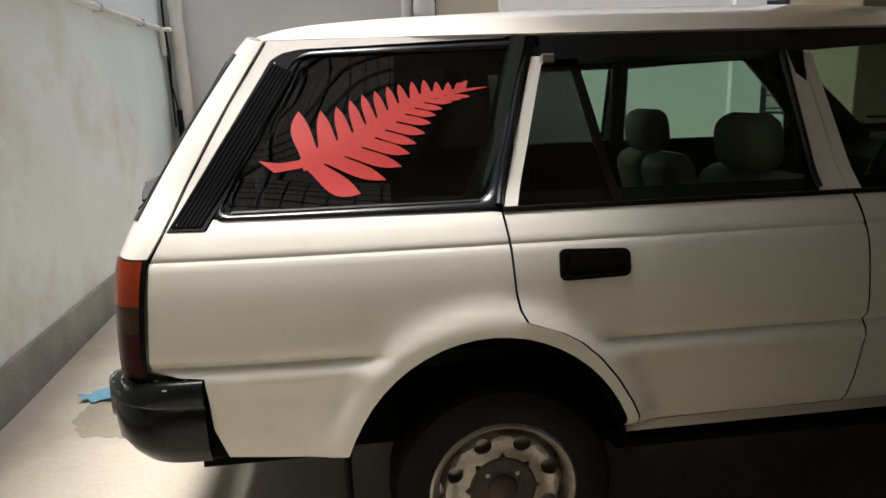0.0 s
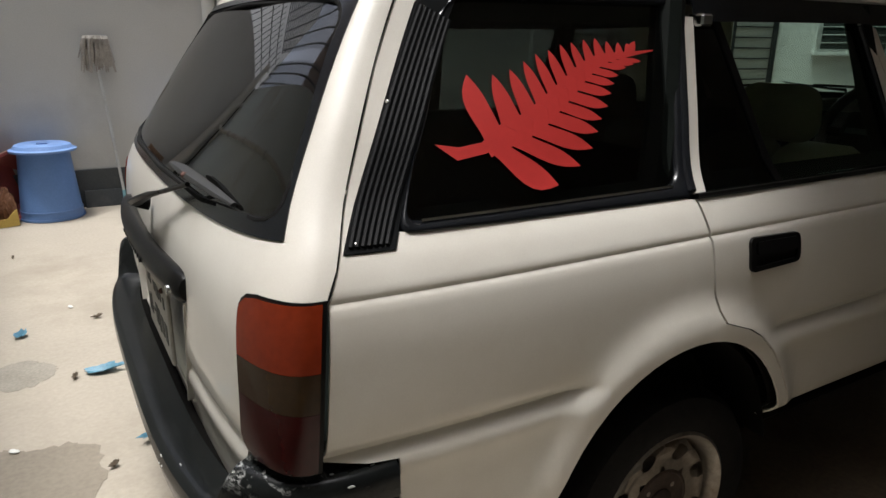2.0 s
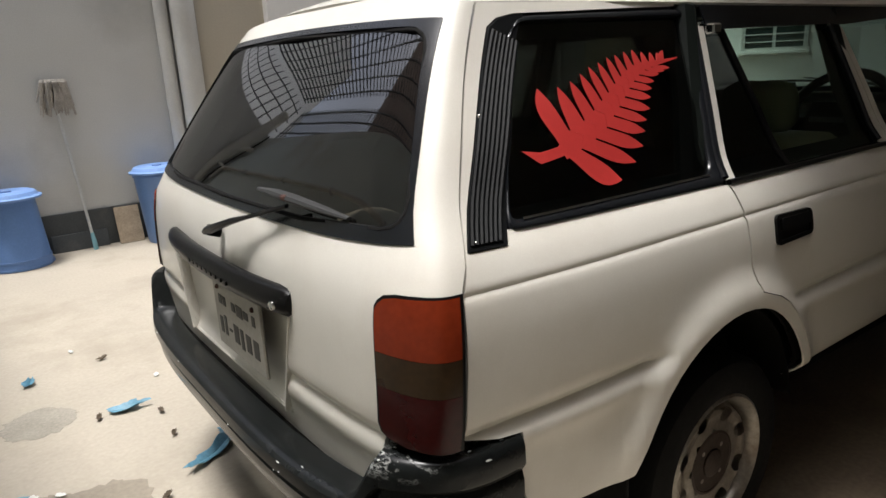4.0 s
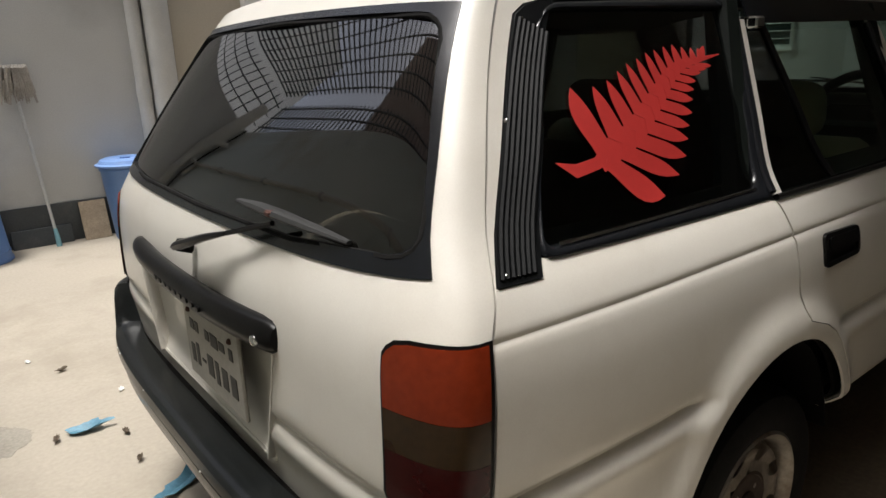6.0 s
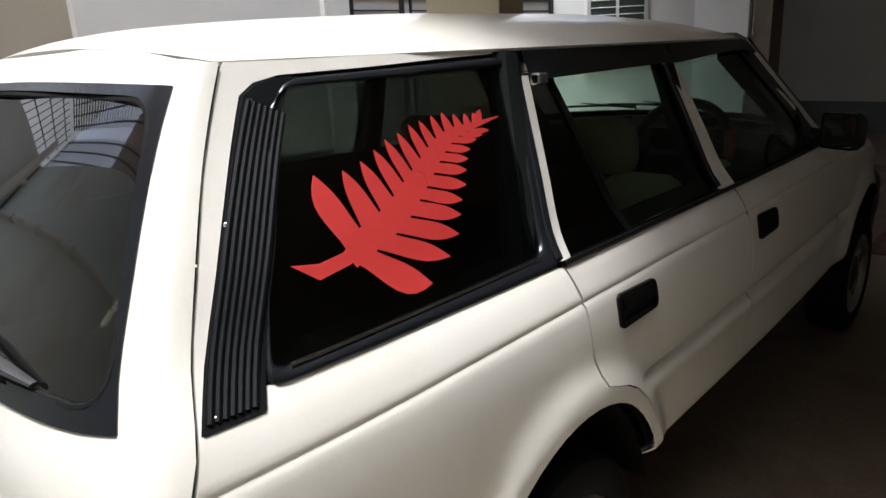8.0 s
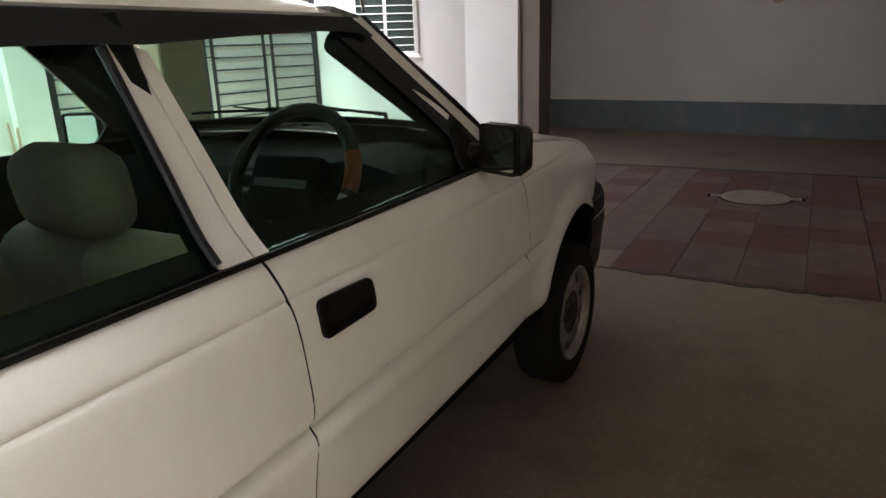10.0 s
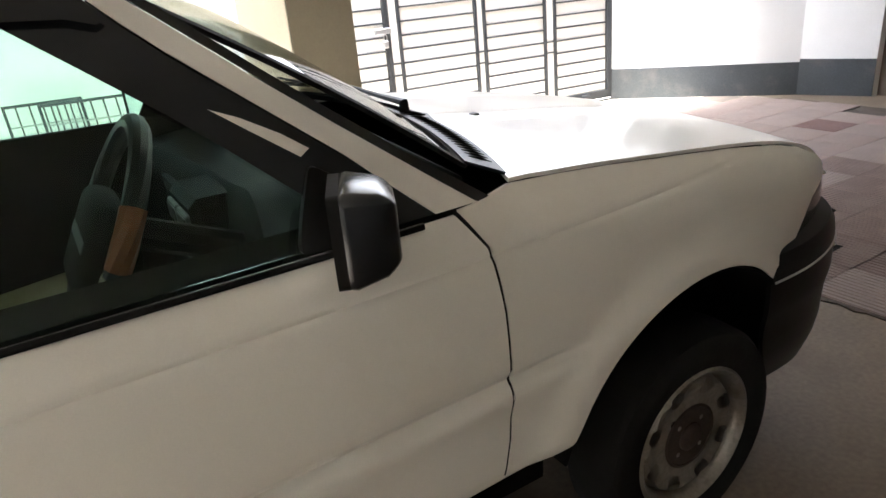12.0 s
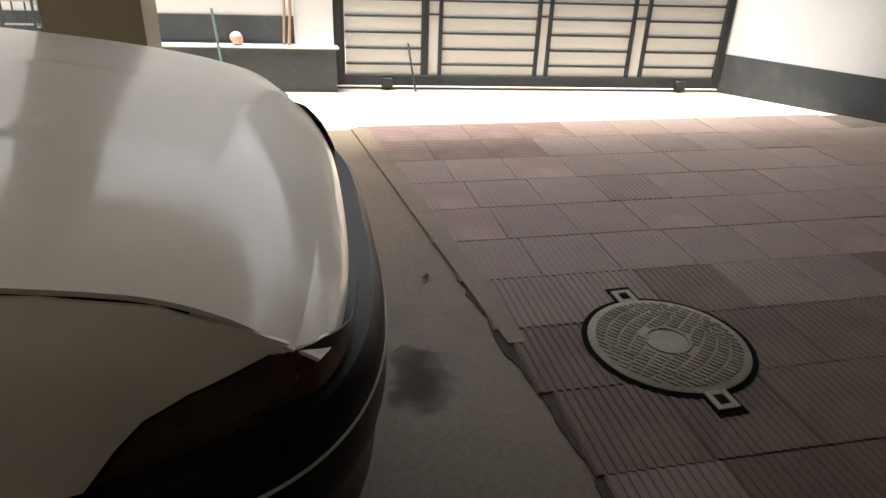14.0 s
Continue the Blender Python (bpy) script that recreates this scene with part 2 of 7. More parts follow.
M["tile_worn_lit"] = mat("clay_tile_worn_lit", (0.165, 0.122, 0.099), 0.66, vary=0.2, scale=4, bump=0.2, stain=(0.155, 0.105, 0.082), stain_scale=1.6, stain_amount=0.8, random_shade=0.07)
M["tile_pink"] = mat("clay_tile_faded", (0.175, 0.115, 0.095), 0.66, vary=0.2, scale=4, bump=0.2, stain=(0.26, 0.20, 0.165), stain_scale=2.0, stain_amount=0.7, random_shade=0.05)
M["joint"] = mat("tile_joint", (0.07, 0.055, 0.042), 0.95, vary=0.4, scale=12, bump=0.2)
M["iron"] = mat("cast_cover", (0.27, 0.245, 0.185), 0.7, 0.2, vary=0.25, scale=18, bump=0.2, stain=(0.26, 0.22, 0.16), stain_amount=0.4, stain_scale=5)
M["blue"] = mat("blue_plastic", (0.13, 0.24, 0.50), 0.42, vary=0.1, scale=6)
M["blue_lid"] = mat("blue_lid", (0.20, 0.34, 0.66), 0.4, vary=0.08, scale=6)
M["blue_bag"] = mat("blue_bag", (0.06, 0.20, 0.38), 0.4, vary=0.3, scale=14)
M["blue_scrap"] = mat("blue_scrap", (0.11, 0.27, 0.37), 0.5, vary=0.3, scale=14)
M["cardboard"] = mat("cardboard", (0.27, 0.13, 0.075), 0.85, vary=0.18, scale=8)
M["cardboard_light"] = mat("cardboard_light", (0.42, 0.30, 0.20), 0.85, vary=0.18, scale=8)
M["sack"] = mat("sack", (0.40, 0.35, 0.28), 0.85, vary=0.25, scale=12, bump=0.3)
M["red_bag"] = mat("red_bag", (0.42, 0.11, 0.10), 0.55, vary=0.15, scale=8)
M["yellow"] = mat("yellow_plastic", (0.60, 0.42, 0.10), 0.5, vary=0.12)
M["cloth"] = mat("cloth", (0.42, 0.34, 0.25), 0.95, vary=0.25, scale=18, bump=0.3)
M["bristle"] = mat("broom_straw", (0.20, 0.12, 0.08), 0.9, vary=0.35, scale=30)
M["mop"] = mat("mop_strings", (0.42, 0.39, 0.35), 0.95, vary=0.25, scale=25, bump=0.3)
M["mop_pole"] = mat("mop_pole", (0.62, 0.63, 0.62), 0.35, 0.3, vary=0.15, scale=10)
M["aqua_plastic"] = mat("aqua_plastic", (0.25, 0.50, 0.58), 0.5, vary=0.1)
M["wood"] = mat("wood", (0.36, 0.24, 0.17), 0.7, vary=0.2, scale=14)
M["pink"] = mat("pink_ball", (0.62, 0.36, 0.29), 0.5, vary=0.1)
M["green_pole"] = mat("green_pole", (0.13, 0.20, 0.16), 0.5, vary=0.2)
M["leaf"] = mat("dry_leaf", (0.13, 0.10, 0.07), 0.85, vary=0.4, scale=30)
M["paper"] = mat("white_scrap", (0.7, 0.7, 0.66), 0.8, vary=0.1)
M["wet"] = mat("wet_patch", (0.25, 0.215, 0.165), 0.55, vary=0.2, scale=3, fine=60, bump=0.1)
M["patch"] = mat("mortar_patch", (0.31, 0.285, 0.235), 0.9, vary=0.25, scale=6, bump=0.2)
M["street"] = mat("street", (0.5, 0.48, 0.44), 0.9, vary=0.1)
M["alu"] = mat("window_alu", (0.72, 0.72, 0.70), 0.35, 0.4, vary=0.08)
M["pane_dark"] = mat("pane_dark", (0.05, 0.065, 0.06), 0.08, vary=0.2)


# ---- mesh helpers ----
# how the yard at the gate lies to the car: turned a little against it
YARD = Matrix(((0.875, -0.1, 0, 0.774), (-0.09, 0.80, 0, 0.789), (0, 0, 0.90, 0), (0, 0, 0, 1)))
STAND = [Matrix()]


def link_mesh(name, bm, material, parent=None, label="", smooth=35):
    me = bpy.data.meshes.new(name)
    bm.transform(STAND[0])
    bm.normal_update()
    bm.to_mesh(me)
    bm.free()
    for m in material if isinstance(material, (list, tuple)) else [material]:
        me.materials.append(m)
    if smooth:
        me.polygons.foreach_set("use_smooth", [True] * len(me.polygons))
        me.set_sharp_from_angle(angle=radians(smooth))
    ob = new(name, me)
    if parent is not None:
        ob.parent = parent
        ob.matrix_parent_inverse = parent.matrix_world.inverted()
    if label:
        tagged(ob, label)
    return ob


def part(name, bm, material, parent, label="", smooth=35):
    return link_mesh(name, bm, material, parent, label, smooth)


def empty(name, place=(0, 0, 0), label="", category="", group="", kind=""):
    ob = new(name)
    ob.matrix_world = Matrix.Translation(place)
    return tagged(ob, label, category, group, kind)


def add_box(bm, x0, x1, y0, y1, z0, z1, bevel=0.0, m=None, seg=1):
    """A box, with bevelled edges if wanted, turned and moved by m."""
    (x0, x1), (y0, y1), (z0, z1) = sorted((x0, x1)), sorted((y0, y1)), sorted((z0, z1))
    made = bmesh.ops.create_cube(bm, size=1)["verts"]
    for v in made:
        v.co = Vector(((x0 + x1) / 2 + v.co.x * (x1 - x0), (y0 + y1) / 2 + v.co.y * (y1 - y0), (z0 + z1) / 2 + v.co.z * (z1 - z0)))
    if bevel:
        edges = list({e for v in made for e in v.link_edges})
        made = [v for v in bmesh.ops.bevel(bm, geom=edges, offset=bevel, segments=seg, affect="EDGES", profile=0.5)["verts"]]
        made = list({v for f in {f for v in made for f in v.link_faces} for v in f.verts})
    if m is not None:
        for v in made:
            v.co = m @ v.co
    return made


def box_bm(*a, **k):
    bm = bmesh.new()
    add_box(bm, *a, **k)
    return bm


def add_tube(bm, points, radius, sides=10, caps=True, squash=1.0):
    """A tube along points; radius may be one number or one for each point."""
    pts = [Vector(p) for p in points]
    rings = []
    for i, p in enumerate(pts):
        way = (pts[min(i + 1, len(pts) - 1)] - pts[max(i - 1, 0)]).normalized()
        side = way.cross(Vector((0, 0, 1)))
        side = side.normalized() if side.length > 1e-3 else Vector((1, 0, 0))
        up = side.cross(way)
        r = radius[i] if isinstance(radius, (list, tuple)) else radius
        rings.append([bm.verts.new(p + r * (math.cos(a) * side + squash * math.sin(a) * up)) for a in [2 * math.pi * k / sides for k in range(sides)]])
    for a, b in zip(rings, rings[1:]):
        for k in range(sides):
            bm.faces.new((a[k], a[(k + 1) % sides], b[(k + 1) % sides], b[k]))
    if caps:
        bm.faces.new(rings[0][::-1])
        bm.faces.new(rings[-1])
    return [v for r in rings for v in r]


def add_lathe(bm, profile, sides=32, m=None, closed=False):
    """A body of revolution round z from (radius, height) pairs."""
    rings = []
    for r, z in profile:
        rings.append([bm.verts.new((r * math.cos(2 * math.pi * k / sides), r * math.sin(2 * math.pi * k / sides), z)) for k in range(sides)])
    pairs = list(zip(rings, rings[1:]))
    if closed:
        pairs.append((rings[-1], rings[0]))
    for a, b in pairs:
        for k in range(sides):
            bm.faces.new((a[k], a[(k + 1) % sides], b[(k + 1) % sides], b[k]))
    if not closed:
        for ring, (r, z) in ((rings[0][::-1], profile[0]), (rings[-1], profile[-1])):
            if r > 1e-4:
                bm.faces.new(ring)
    verts = [v for r in rings for v in r]
    if m is not None:
        for v in verts:
            v.co = m @ v.co
    return verts


def smooth_curve(points):
    """A smooth function through (x, y) points (cubic, with finite-difference slopes)."""
    xs, ys = [float(p[0]) for p in points], [float(p[1]) for p in points]
    d = [(ys[i + 1] - ys[i]) / (xs[i + 1] - xs[i]) for i in range(len(xs) - 1)]
    ms = [d[0]] + [0.0 if d[i] * d[i + 1] <= 0 else 2 * d[i] * d[i + 1] / (d[i] + d[i + 1]) for i in range(len(d) - 1)] + [d[-1]]

    def value(x):
        if x <= xs[0]:
            return ys[0] + ms[0] * (x - xs[0])
        if x >= xs[-1]:
            return ys[-1] + ms[-1] * (x - xs[-1])
        i = max(k for k in range(len(xs) - 1) if xs[k] <= x)
        h = xs[i + 1] - xs[i]
        t = (x - xs[i]) / h
        return (2 * t**3 - 3 * t**2 + 1) * ys[i] + (t**3 - 2 * t**2 + t) * h * ms[i] + (-2 * t**3 + 3 * t**2) * ys[i + 1] + (t**3 - t**2) * h * ms[i + 1]

    return value


def rounded(corners, radius, seg=4):
    """A polygon with rounded corners: seg + 1 points for each corner. radius: one number or one a corner."""
    out = []
    n = len(corners)
    for i in range(n):
        p, a, b = (Vector(corners[j % n]).to_2d() for j in (i, i - 1, i + 1))
        r = radius[i] if isinstance(radius, (list, tuple)) else radius
        u, w = (a - p), (b - p)
        r = min(r, 0.45 * u.length, 0.45 * w.length)
        s, e = p + u.normalized() * r, p + w.normalized() * r
        for k in range(seg + 1):
            t = k / seg
            q = (1 - t) ** 2 * s + 2 * t * (1 - t) * p + t**2 * e
            out.append((q.x, q.y))
    return out


def sheet(polys, place, us=(), vs=(), thick=0.0, rings=()):
    """A panel: flat outlines (u, v), cut along the lines us and vs, laid onto the surface place(u, v), and given thickness."""
    bm = bmesh.new()
    for poly in polys:
        bm.faces.new([bm.verts.new((u, v, 0)) for u, v in poly])
    for outer, inner in rings:
        a = [bm.verts.new((u, v, 0)) for u, v in outer]
        b = [bm.verts.new((u, v, 0)) for u, v in inner]
        for k in range(len(a)):
            j = (k + 1) % len(a)
            bm.faces.new((a[k], a[j], b[j], b[k]))
    lo = [min(v.co[i] for v in bm.verts) for i in (0, 1)]
    hi = [max(v.co[i] for v in bm.verts) for i in (0, 1)]
    for axis, cuts in ((0, us), (1, vs)):
        for c in cuts:
            if lo[axis] + 1e-4 < c < hi[axis] - 1e-4:
                co, no = [0, 0, 0], [0, 0, 0]
                co[axis], no[axis] = c, 1
                bmesh.ops.bisect_plane(bm, geom=bm.verts[:] + bm.edges[:] + bm.faces[:], dist=1e-5, plane_co=co, plane_no=no)
    bmesh.ops.remove_doubles(bm, verts=bm.verts[:], dist=5e-5)
    bmesh.ops.triangulate(bm, faces=[f for f in bm.faces if len(f.verts) > 4])
    for f in bm.faces:
        if f.normal.z < 0:
            f.normal_flip()
    for v in bm.verts:
        v.co = place(v.co.x, v.co.y)
    bm.normal_update()
    if thick:
        bmesh.ops.solidify(bm, geom=bm.faces[:], thickness=thick)
        bmesh.ops.recalc_face_normals(bm, faces=bm.faces[:])
    return bm


def steps(a, b, d):
    n = max(1, round((b - a) / d))
    return [a + (b - a) * k / n for k in range(n + 1)]


def lerp(a, b, t):
    return tuple(x + (y - x) * t for x, y in zip(a, b))


def fading_stain(name, color):
    """A soaked stain that thins out towards a ragged edge."""
    m = mat(name, color, 0.75, vary=0.3, scale=8)
    n, link = m.node_tree.nodes, m.node_tree.links.new
    b = n["Principled BSDF"]
    tc = n.new("ShaderNodeTexCoord")
    noise = n.new("ShaderNodeTexNoise")
    noise.inputs["Scale"].default_value = 9
    noise.inputs["Detail"].default_value = 6
    link(tc.outputs["Object"], noise.inputs["Vector"])
    flat = n.new("ShaderNodeVectorMath")
    flat.operation = "MULTIPLY"
    flat.inputs[1].default_value = (1, 1, 0)
    link(tc.outputs["Generated"], flat.inputs[0])
    dist = n.new("ShaderNodeVectorMath")
    dist.operation = "DISTANCE"
    dist.inputs[1].default_value = (0.5, 0.5, 0)
    link(flat.outputs[0], dist.inputs[0])
    sub = n.new("ShaderNodeMath")
    sub.operation = "SUBTRACT"
    link(noise.outputs["Fac"], sub.inputs[0])
    link(dist.outputs["Value"], sub.inputs[1])
    fade = n.new("ShaderNodeMapRange")
    fade.inputs["From Min"].default_value = 0.08
    fade.inputs["From Max"].default_value = 0.42
    fade.inputs["To Max"].default_value = 0.6
    link(sub.outputs[0], fade.inputs["Value"])
    link(fade.outputs["Result"], b.inputs["Alpha"])
    return m


M["oil"] = fading_stain("oil_stain", (0.07, 0.055, 0.04))
M["oil_brown"] = fading_stain("oil_stain_brown", (0.11, 0.08, 0.055))

# ---- setting ----
def prism(name, plan, z0, z1, material, label="", parent=None, kind="structure"):
    """A wall or slab: a plan outline raised from z0 to z1."""
    bm = bmesh.new()
    low = [bm.verts.new((x, y, z0)) for x, y in plan]
    top = [bm.verts.new((x, y, z1)) for x, y in plan]
    bm.faces.new(low[::-1])
    bm.faces.new(top)
    for k in range(len(plan)):
        j = (k + 1) % len(plan)
        bm.faces.new((low[k], low[j], top[j], top[k]))
    bmesh.ops.recalc_face_normals(bm, faces=bm.faces[:])
    ob = link_mesh(name, bm, material, parent, label, smooth=0)
    return ob if parent is not None else tagged(ob, kind=kind)


# floor split along the ceiling edge: the slab inside has shade in its colour
prism("floor_front", [(-0.2, -5.0), (10.6, -5.0), (10.6, 2.74), (0.47, 2.74)], -0.2, 0.0, M["concrete_brown_shaded"], "brown stained concrete floor, coloured darker for the shade under the garage ceiling")
prism("floor", [(-2.6, -5.0), (-0.2, -5.0), (0.47, 2.74), (10.6, 2.74), (10.6, 4.75), (-2.6, 4.75)], -0.2, 0.0, M["concrete"], "worn stained concrete garage floor with dust")
prism("ground", [(-40, -40), (60, -40), (60, 60), (-40, 60)], -0.4, -0.21, M["street"], "pale dusty ground outside the building")

# west boundary wall with a worn grey band at its foot
prism("wall_west", [(-2.05, -5.0), (-1.66, -5.0), (-1.75, 0.5), (-1.925, 4.15), (-2.2, 4.15)], 0.0, 2.45, M["plaster_aqua"], "pale blue-green plaster wall, blotched with grey")
prism("baseboard_west", [(-1.70, -5.0), (-1.642, -5.0), (-1.732, 0.5), (-1.907, 4.147), (-1.96, 4.147)], 0.001, 0.215, M["band_grey"], "scuffed grey painted band at the wall's foot")
# north wall, grey and then white near the gate
prism("wall_north_1", [(-2.2, 4.15), (0.42, 4.15), (0.42, 4.4), (-2.2, 4.4)], 0.0, 2.45, M["plaster_grey"], "grey plaster wall behind the buckets and mop")
prism("wall_north_2", [(0.42, 4.11), (1.02, 4.11), (1.02, 4.4), (0.42, 4.4)], 0.0, 3.1, M["plaster_beige"], "beige plastered column in the wall")
prism("baseboard_north_1", [(-1.95, 4.135), (0.42, 4.135), (0.42, 4.149), (-1.95, 4.149)], 0.001, 0.285, M["band"], "dark painted band at the wall's foot")
STAND[0] = YARD
prism("wall_north_3", [(0.757, 4.15), (3.12, 4.15), (3.12, 4.4), (0.757, 4.4)], 0.0, 3.1, M["plaster_white"], "white plastered wall beside the gate")
prism("wall_north_4", [(3.12, 4.08), (3.43, 4.08), (3.43, 4.4), (3.12, 4.4)], 0.36, 3.1, M["plaster_white"], "white gate pier")
prism("baseboard_north_2", [(0.77, 4.137), (3.12, 4.137), (3.12, 4.149), (0.77, 4.149)], 0.36, 0.57, M["band"], "dark painted band above the plinth")
prism("plinth", [(1.9, 3.98), (3.43, 3.98), (3.43, 4.149), (3.12, 4.149), (1.9, 4.149)], 0.001, 0.345, M["band"], "low dark plinth along the wall beside the gate")
prism("plinth_top", [(1.88, 3.96), (3.45, 3.96), (3.45, 4.079), (1.88, 4.079)], 0.345, 0.36, M["plaster_white"], "pale cement top of the plinth")
# wall that runs on from the gate's other end, with a window
WALL_E = [(6.87, 4.14), (7.90, 2.60), (8.08, 1.92)]
prism("wall_east_1", [(6.87, 4.14), (7.90, 2.60), (8.15, 2.75), (7.05, 4.40)], 0.0, 3.1, M["plaster_white"], "white plastered wall beside the gate with a dark band")
prism("wall_east_2", [(7.90, 2.60), (8.08, 1.92), (8.33, 1.92), (8.15, 2.75)], 0.0, 3.1, M["plaster_white"], "white plastered end of the wall")
prism("baseboard_east_1", [(6.858, 4.132), (7.888, 2.592), (7.899, 2.599), (6.869, 4.139)], 0.001, 0.33, M["band"], "dark painted band at the wall's foot")
prism("baseboard_east_2", [(7.888, 2.592), (8.068, 1.915), (8.079, 1.919), (7.899, 2.6)], 0.001, 0.36, M["band"], "dark painted band at the wall's foot")
STAND[0] = Matrix()
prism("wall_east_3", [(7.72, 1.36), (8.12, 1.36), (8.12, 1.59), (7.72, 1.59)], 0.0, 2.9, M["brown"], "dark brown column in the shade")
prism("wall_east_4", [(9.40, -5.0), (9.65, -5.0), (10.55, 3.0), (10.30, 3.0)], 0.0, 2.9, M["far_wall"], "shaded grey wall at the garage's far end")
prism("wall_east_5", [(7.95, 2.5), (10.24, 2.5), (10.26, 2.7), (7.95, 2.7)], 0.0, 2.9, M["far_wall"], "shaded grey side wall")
prism("baseboard_east_3", [(9.386, -5.0), (9.399, -5.0), (10.235, 2.43), (10.222, 2.43)], 0.001, 0.42, M["band"], "black painted band at the wall's foot")
# added out of view: closes the south side and returns light to the car
prism("wall_south", [(-1.66, -5.0), (9.40, -5.0), (9.42, -4.8), (-1.66, -4.8)], 0.0, 4.6, M["south"], "plain wall added out of view to close the garage and bounce light")
prism("ceiling", [(1.0, -4.8), (10.5, -4.8), (10.5, 2.72), (1.0, 2.72)], 2.9, 3.15, M["ceiling"], "flat painted concrete garage ceiling")
# out of view; the arm south of y -2.3 is added to block skylight
prism("ceiling_rear", [(-2.05, -4.8), (0.998, -4.8), (0.998, 2.72), (-0.15, 2.72), (-0.15, -2.3), (-2.05, -2.3)], 2.9, 4.6, M["ceiling"], "unseen ceiling block, with an arm added over the light well to cut daylight")
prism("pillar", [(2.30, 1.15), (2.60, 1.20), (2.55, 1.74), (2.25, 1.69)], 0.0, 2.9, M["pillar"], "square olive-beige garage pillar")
# thin sheet over the west side that paints the daylight on it
prism("pillar_face", [(2.296, 1.155), (2.294, 1.155), (2.244, 1.685), (2.246, 1.687)], 0.001, 2.89, M["pillar_lit"], "daylit side of the pillar, its light put into a paler cream")

# bar grid over the light well
bm = bmesh.new()
for y in steps(-2.25, 4.1, 0.10):
    add_box(bm, -1.85, -0.15, y - 0.007, y + 0.007, 2.993, 3.007)
for x in steps(-1.8, -0.2, 0.16):
    add_box(bm, x - 0.007, x + 0.007, -2.29, 4.14, 3.007, 3.021)
for y in steps(-4.7, 4.2, 0.10):
    add_box(bm, -1.99, -1.976, y - 0.006, y + 0.006, 2.45, 2.993)
for z in (2.60, 2.76, 2.92):
    add_box(bm, -1.976, -1.962, -4.75, 4.2, z - 0.006, z + 0.006)
for x in steps(-1.9, -0.2, 0.10):
    add_box(bm, x - 0.006, x + 0.006, 4.25, 4.264, 2.45, 2.993)
for z in (2.60, 2.76, 2.92):
    add_box(bm, -1.95, -0.15, 4.264, 4.278, z - 0.006, z + 0.006)
tagged(link_mesh("grille", bm, M["gate_frame"], None, "black steel bar grid over the light well and on its walls", smooth=0), kind="structure")
prism("backdrop_west", [(-3.9, -9.0), (-3.6, -9.0), (-3.6, 4.6), (-3.9, 4.6)], -0.2, 8.5, M["brick_house"], "brown brick side of the neighbouring house")

# window in the white wall
STAND[0] = YARD
def wall_east_point(s, off, z):
    a, b = Vector(WALL_E[0]), Vector(WALL_E[1])
    d = (b - a).normalized()
    n = Vector((d.y, -d.x))
    p = a + s * d + off * n
    return Vector((p.x, p.y, z))


win = empty("window_1", YARD @ wall_east_point(0.9, 0, 1.3), "aluminium sliding window with dark panes", "window", kind="structure")
for name, s0, s1, z0, z1, o0, o1, m in (
    ("window_frame", 0.45, 0.50, 1.30, 2.3, -0.002, 0.03, "alu"),
    ("window_frame", 1.20, 1.25, 1.30, 2.3, -0.002, 0.03, "alu"),
    ("window_frame", 0.50, 1.20, 1.30, 1.345, -0.002, 0.03, "alu"),
    ("window_frame", 0.50, 1.20, 2.255, 2.3, -0.002, 0.03, "alu"),
    ("window_frame", 0.83, 0.87, 1.345, 2.255, -0.002, 0.022, "alu"),
    ("window_sill", 0.42, 1.28, 1.27, 1.30, -0.002, 0.06, "plaster_white"),
    ("pane", 0.50, 0.83, 1.345, 2.255, 0.004, 0.009, "pane_dark"),
    ("pane", 0.87, 1.20, 1.345, 2.255, 0.004, 0.009, "pane_dark"),
):
    bm = box_bm(0, 1, 0, 1, 0, 1)
    for v in bm.verts:
        v.co = wall_east_point(s0 + v.co.x * (s1 - s0), o0 + v.co.y * (o1 - o0), z0 + v.co.z * (z1 - z0))
    bmesh.ops.recalc_face_normals(bm, faces=bm.faces[:])
    part(name, bm, M[m], win, smooth=0)
for k in range(9):
    bm = bmesh.new()
    z = 1.42 + k * 0.095
    add_tube(bm, [wall_east_point(0.5, 0.016, z), wall_east_point(1.2, 0.016, z)], 0.006, 6)
    part("bar", bm, M["alu"], win)

# the gate
gate = empty("gate", YARD @ Vector((3.43, 4.15, 0)), "black steel sliding gate with horizontal bars over pale sheets", "gate")
GY = 4.15


def gate_part(name, x0, x1, z0, z1, y0, y1, m, label=""):
    return part(name, box_bm(x0, x1, y0, y1, z0, z1, bevel=0.003), M[m], gate, label, smooth=0)


for x0, x1 in ((3.435, 3.50), (6.80, 6.86)):
    gate_part("frame_post", x0, x1, 0.03, 2.15, GY - 0.03, GY + 0.03, "gate_frame")
gate_part("bottom_rail", 3.50, 6.80, 0.03, 0.118, GY - 0.025, GY + 0.025, "gate_frame")
gate_part("top_rail", 3.50, 6.80, 2.10, 2.15, GY - 0.025, GY + 0.025, "gate_frame")
PANELS = [(3.535, 4.17), (4.345, 5.15), (5.28, 5.98), (6.135, 6.80)]
for x0, x1 in PANELS:
    gate_part("sheet", x0, x1, 0.119, 2.1, GY + 0.006, GY + 0.010, "gate_sheet", "cream painted sheet")
    for k in range(15):
        z = 0.205 + k * 0.127
        if z < 2.08:
            gate_part("bar", x0, x1, z - 0.008, z + 0.008, GY - 0.012, GY + 0.005, "gate_frame")
for x in (3.515, 4.185, 4.215, 4.33, 5.165, 5.265, 5.995, 6.12):
    gate_part("upright", x - 0.014, x + 0.014, 0.119, 2.1, GY - 0.018, GY + 0.018, "gate_frame")
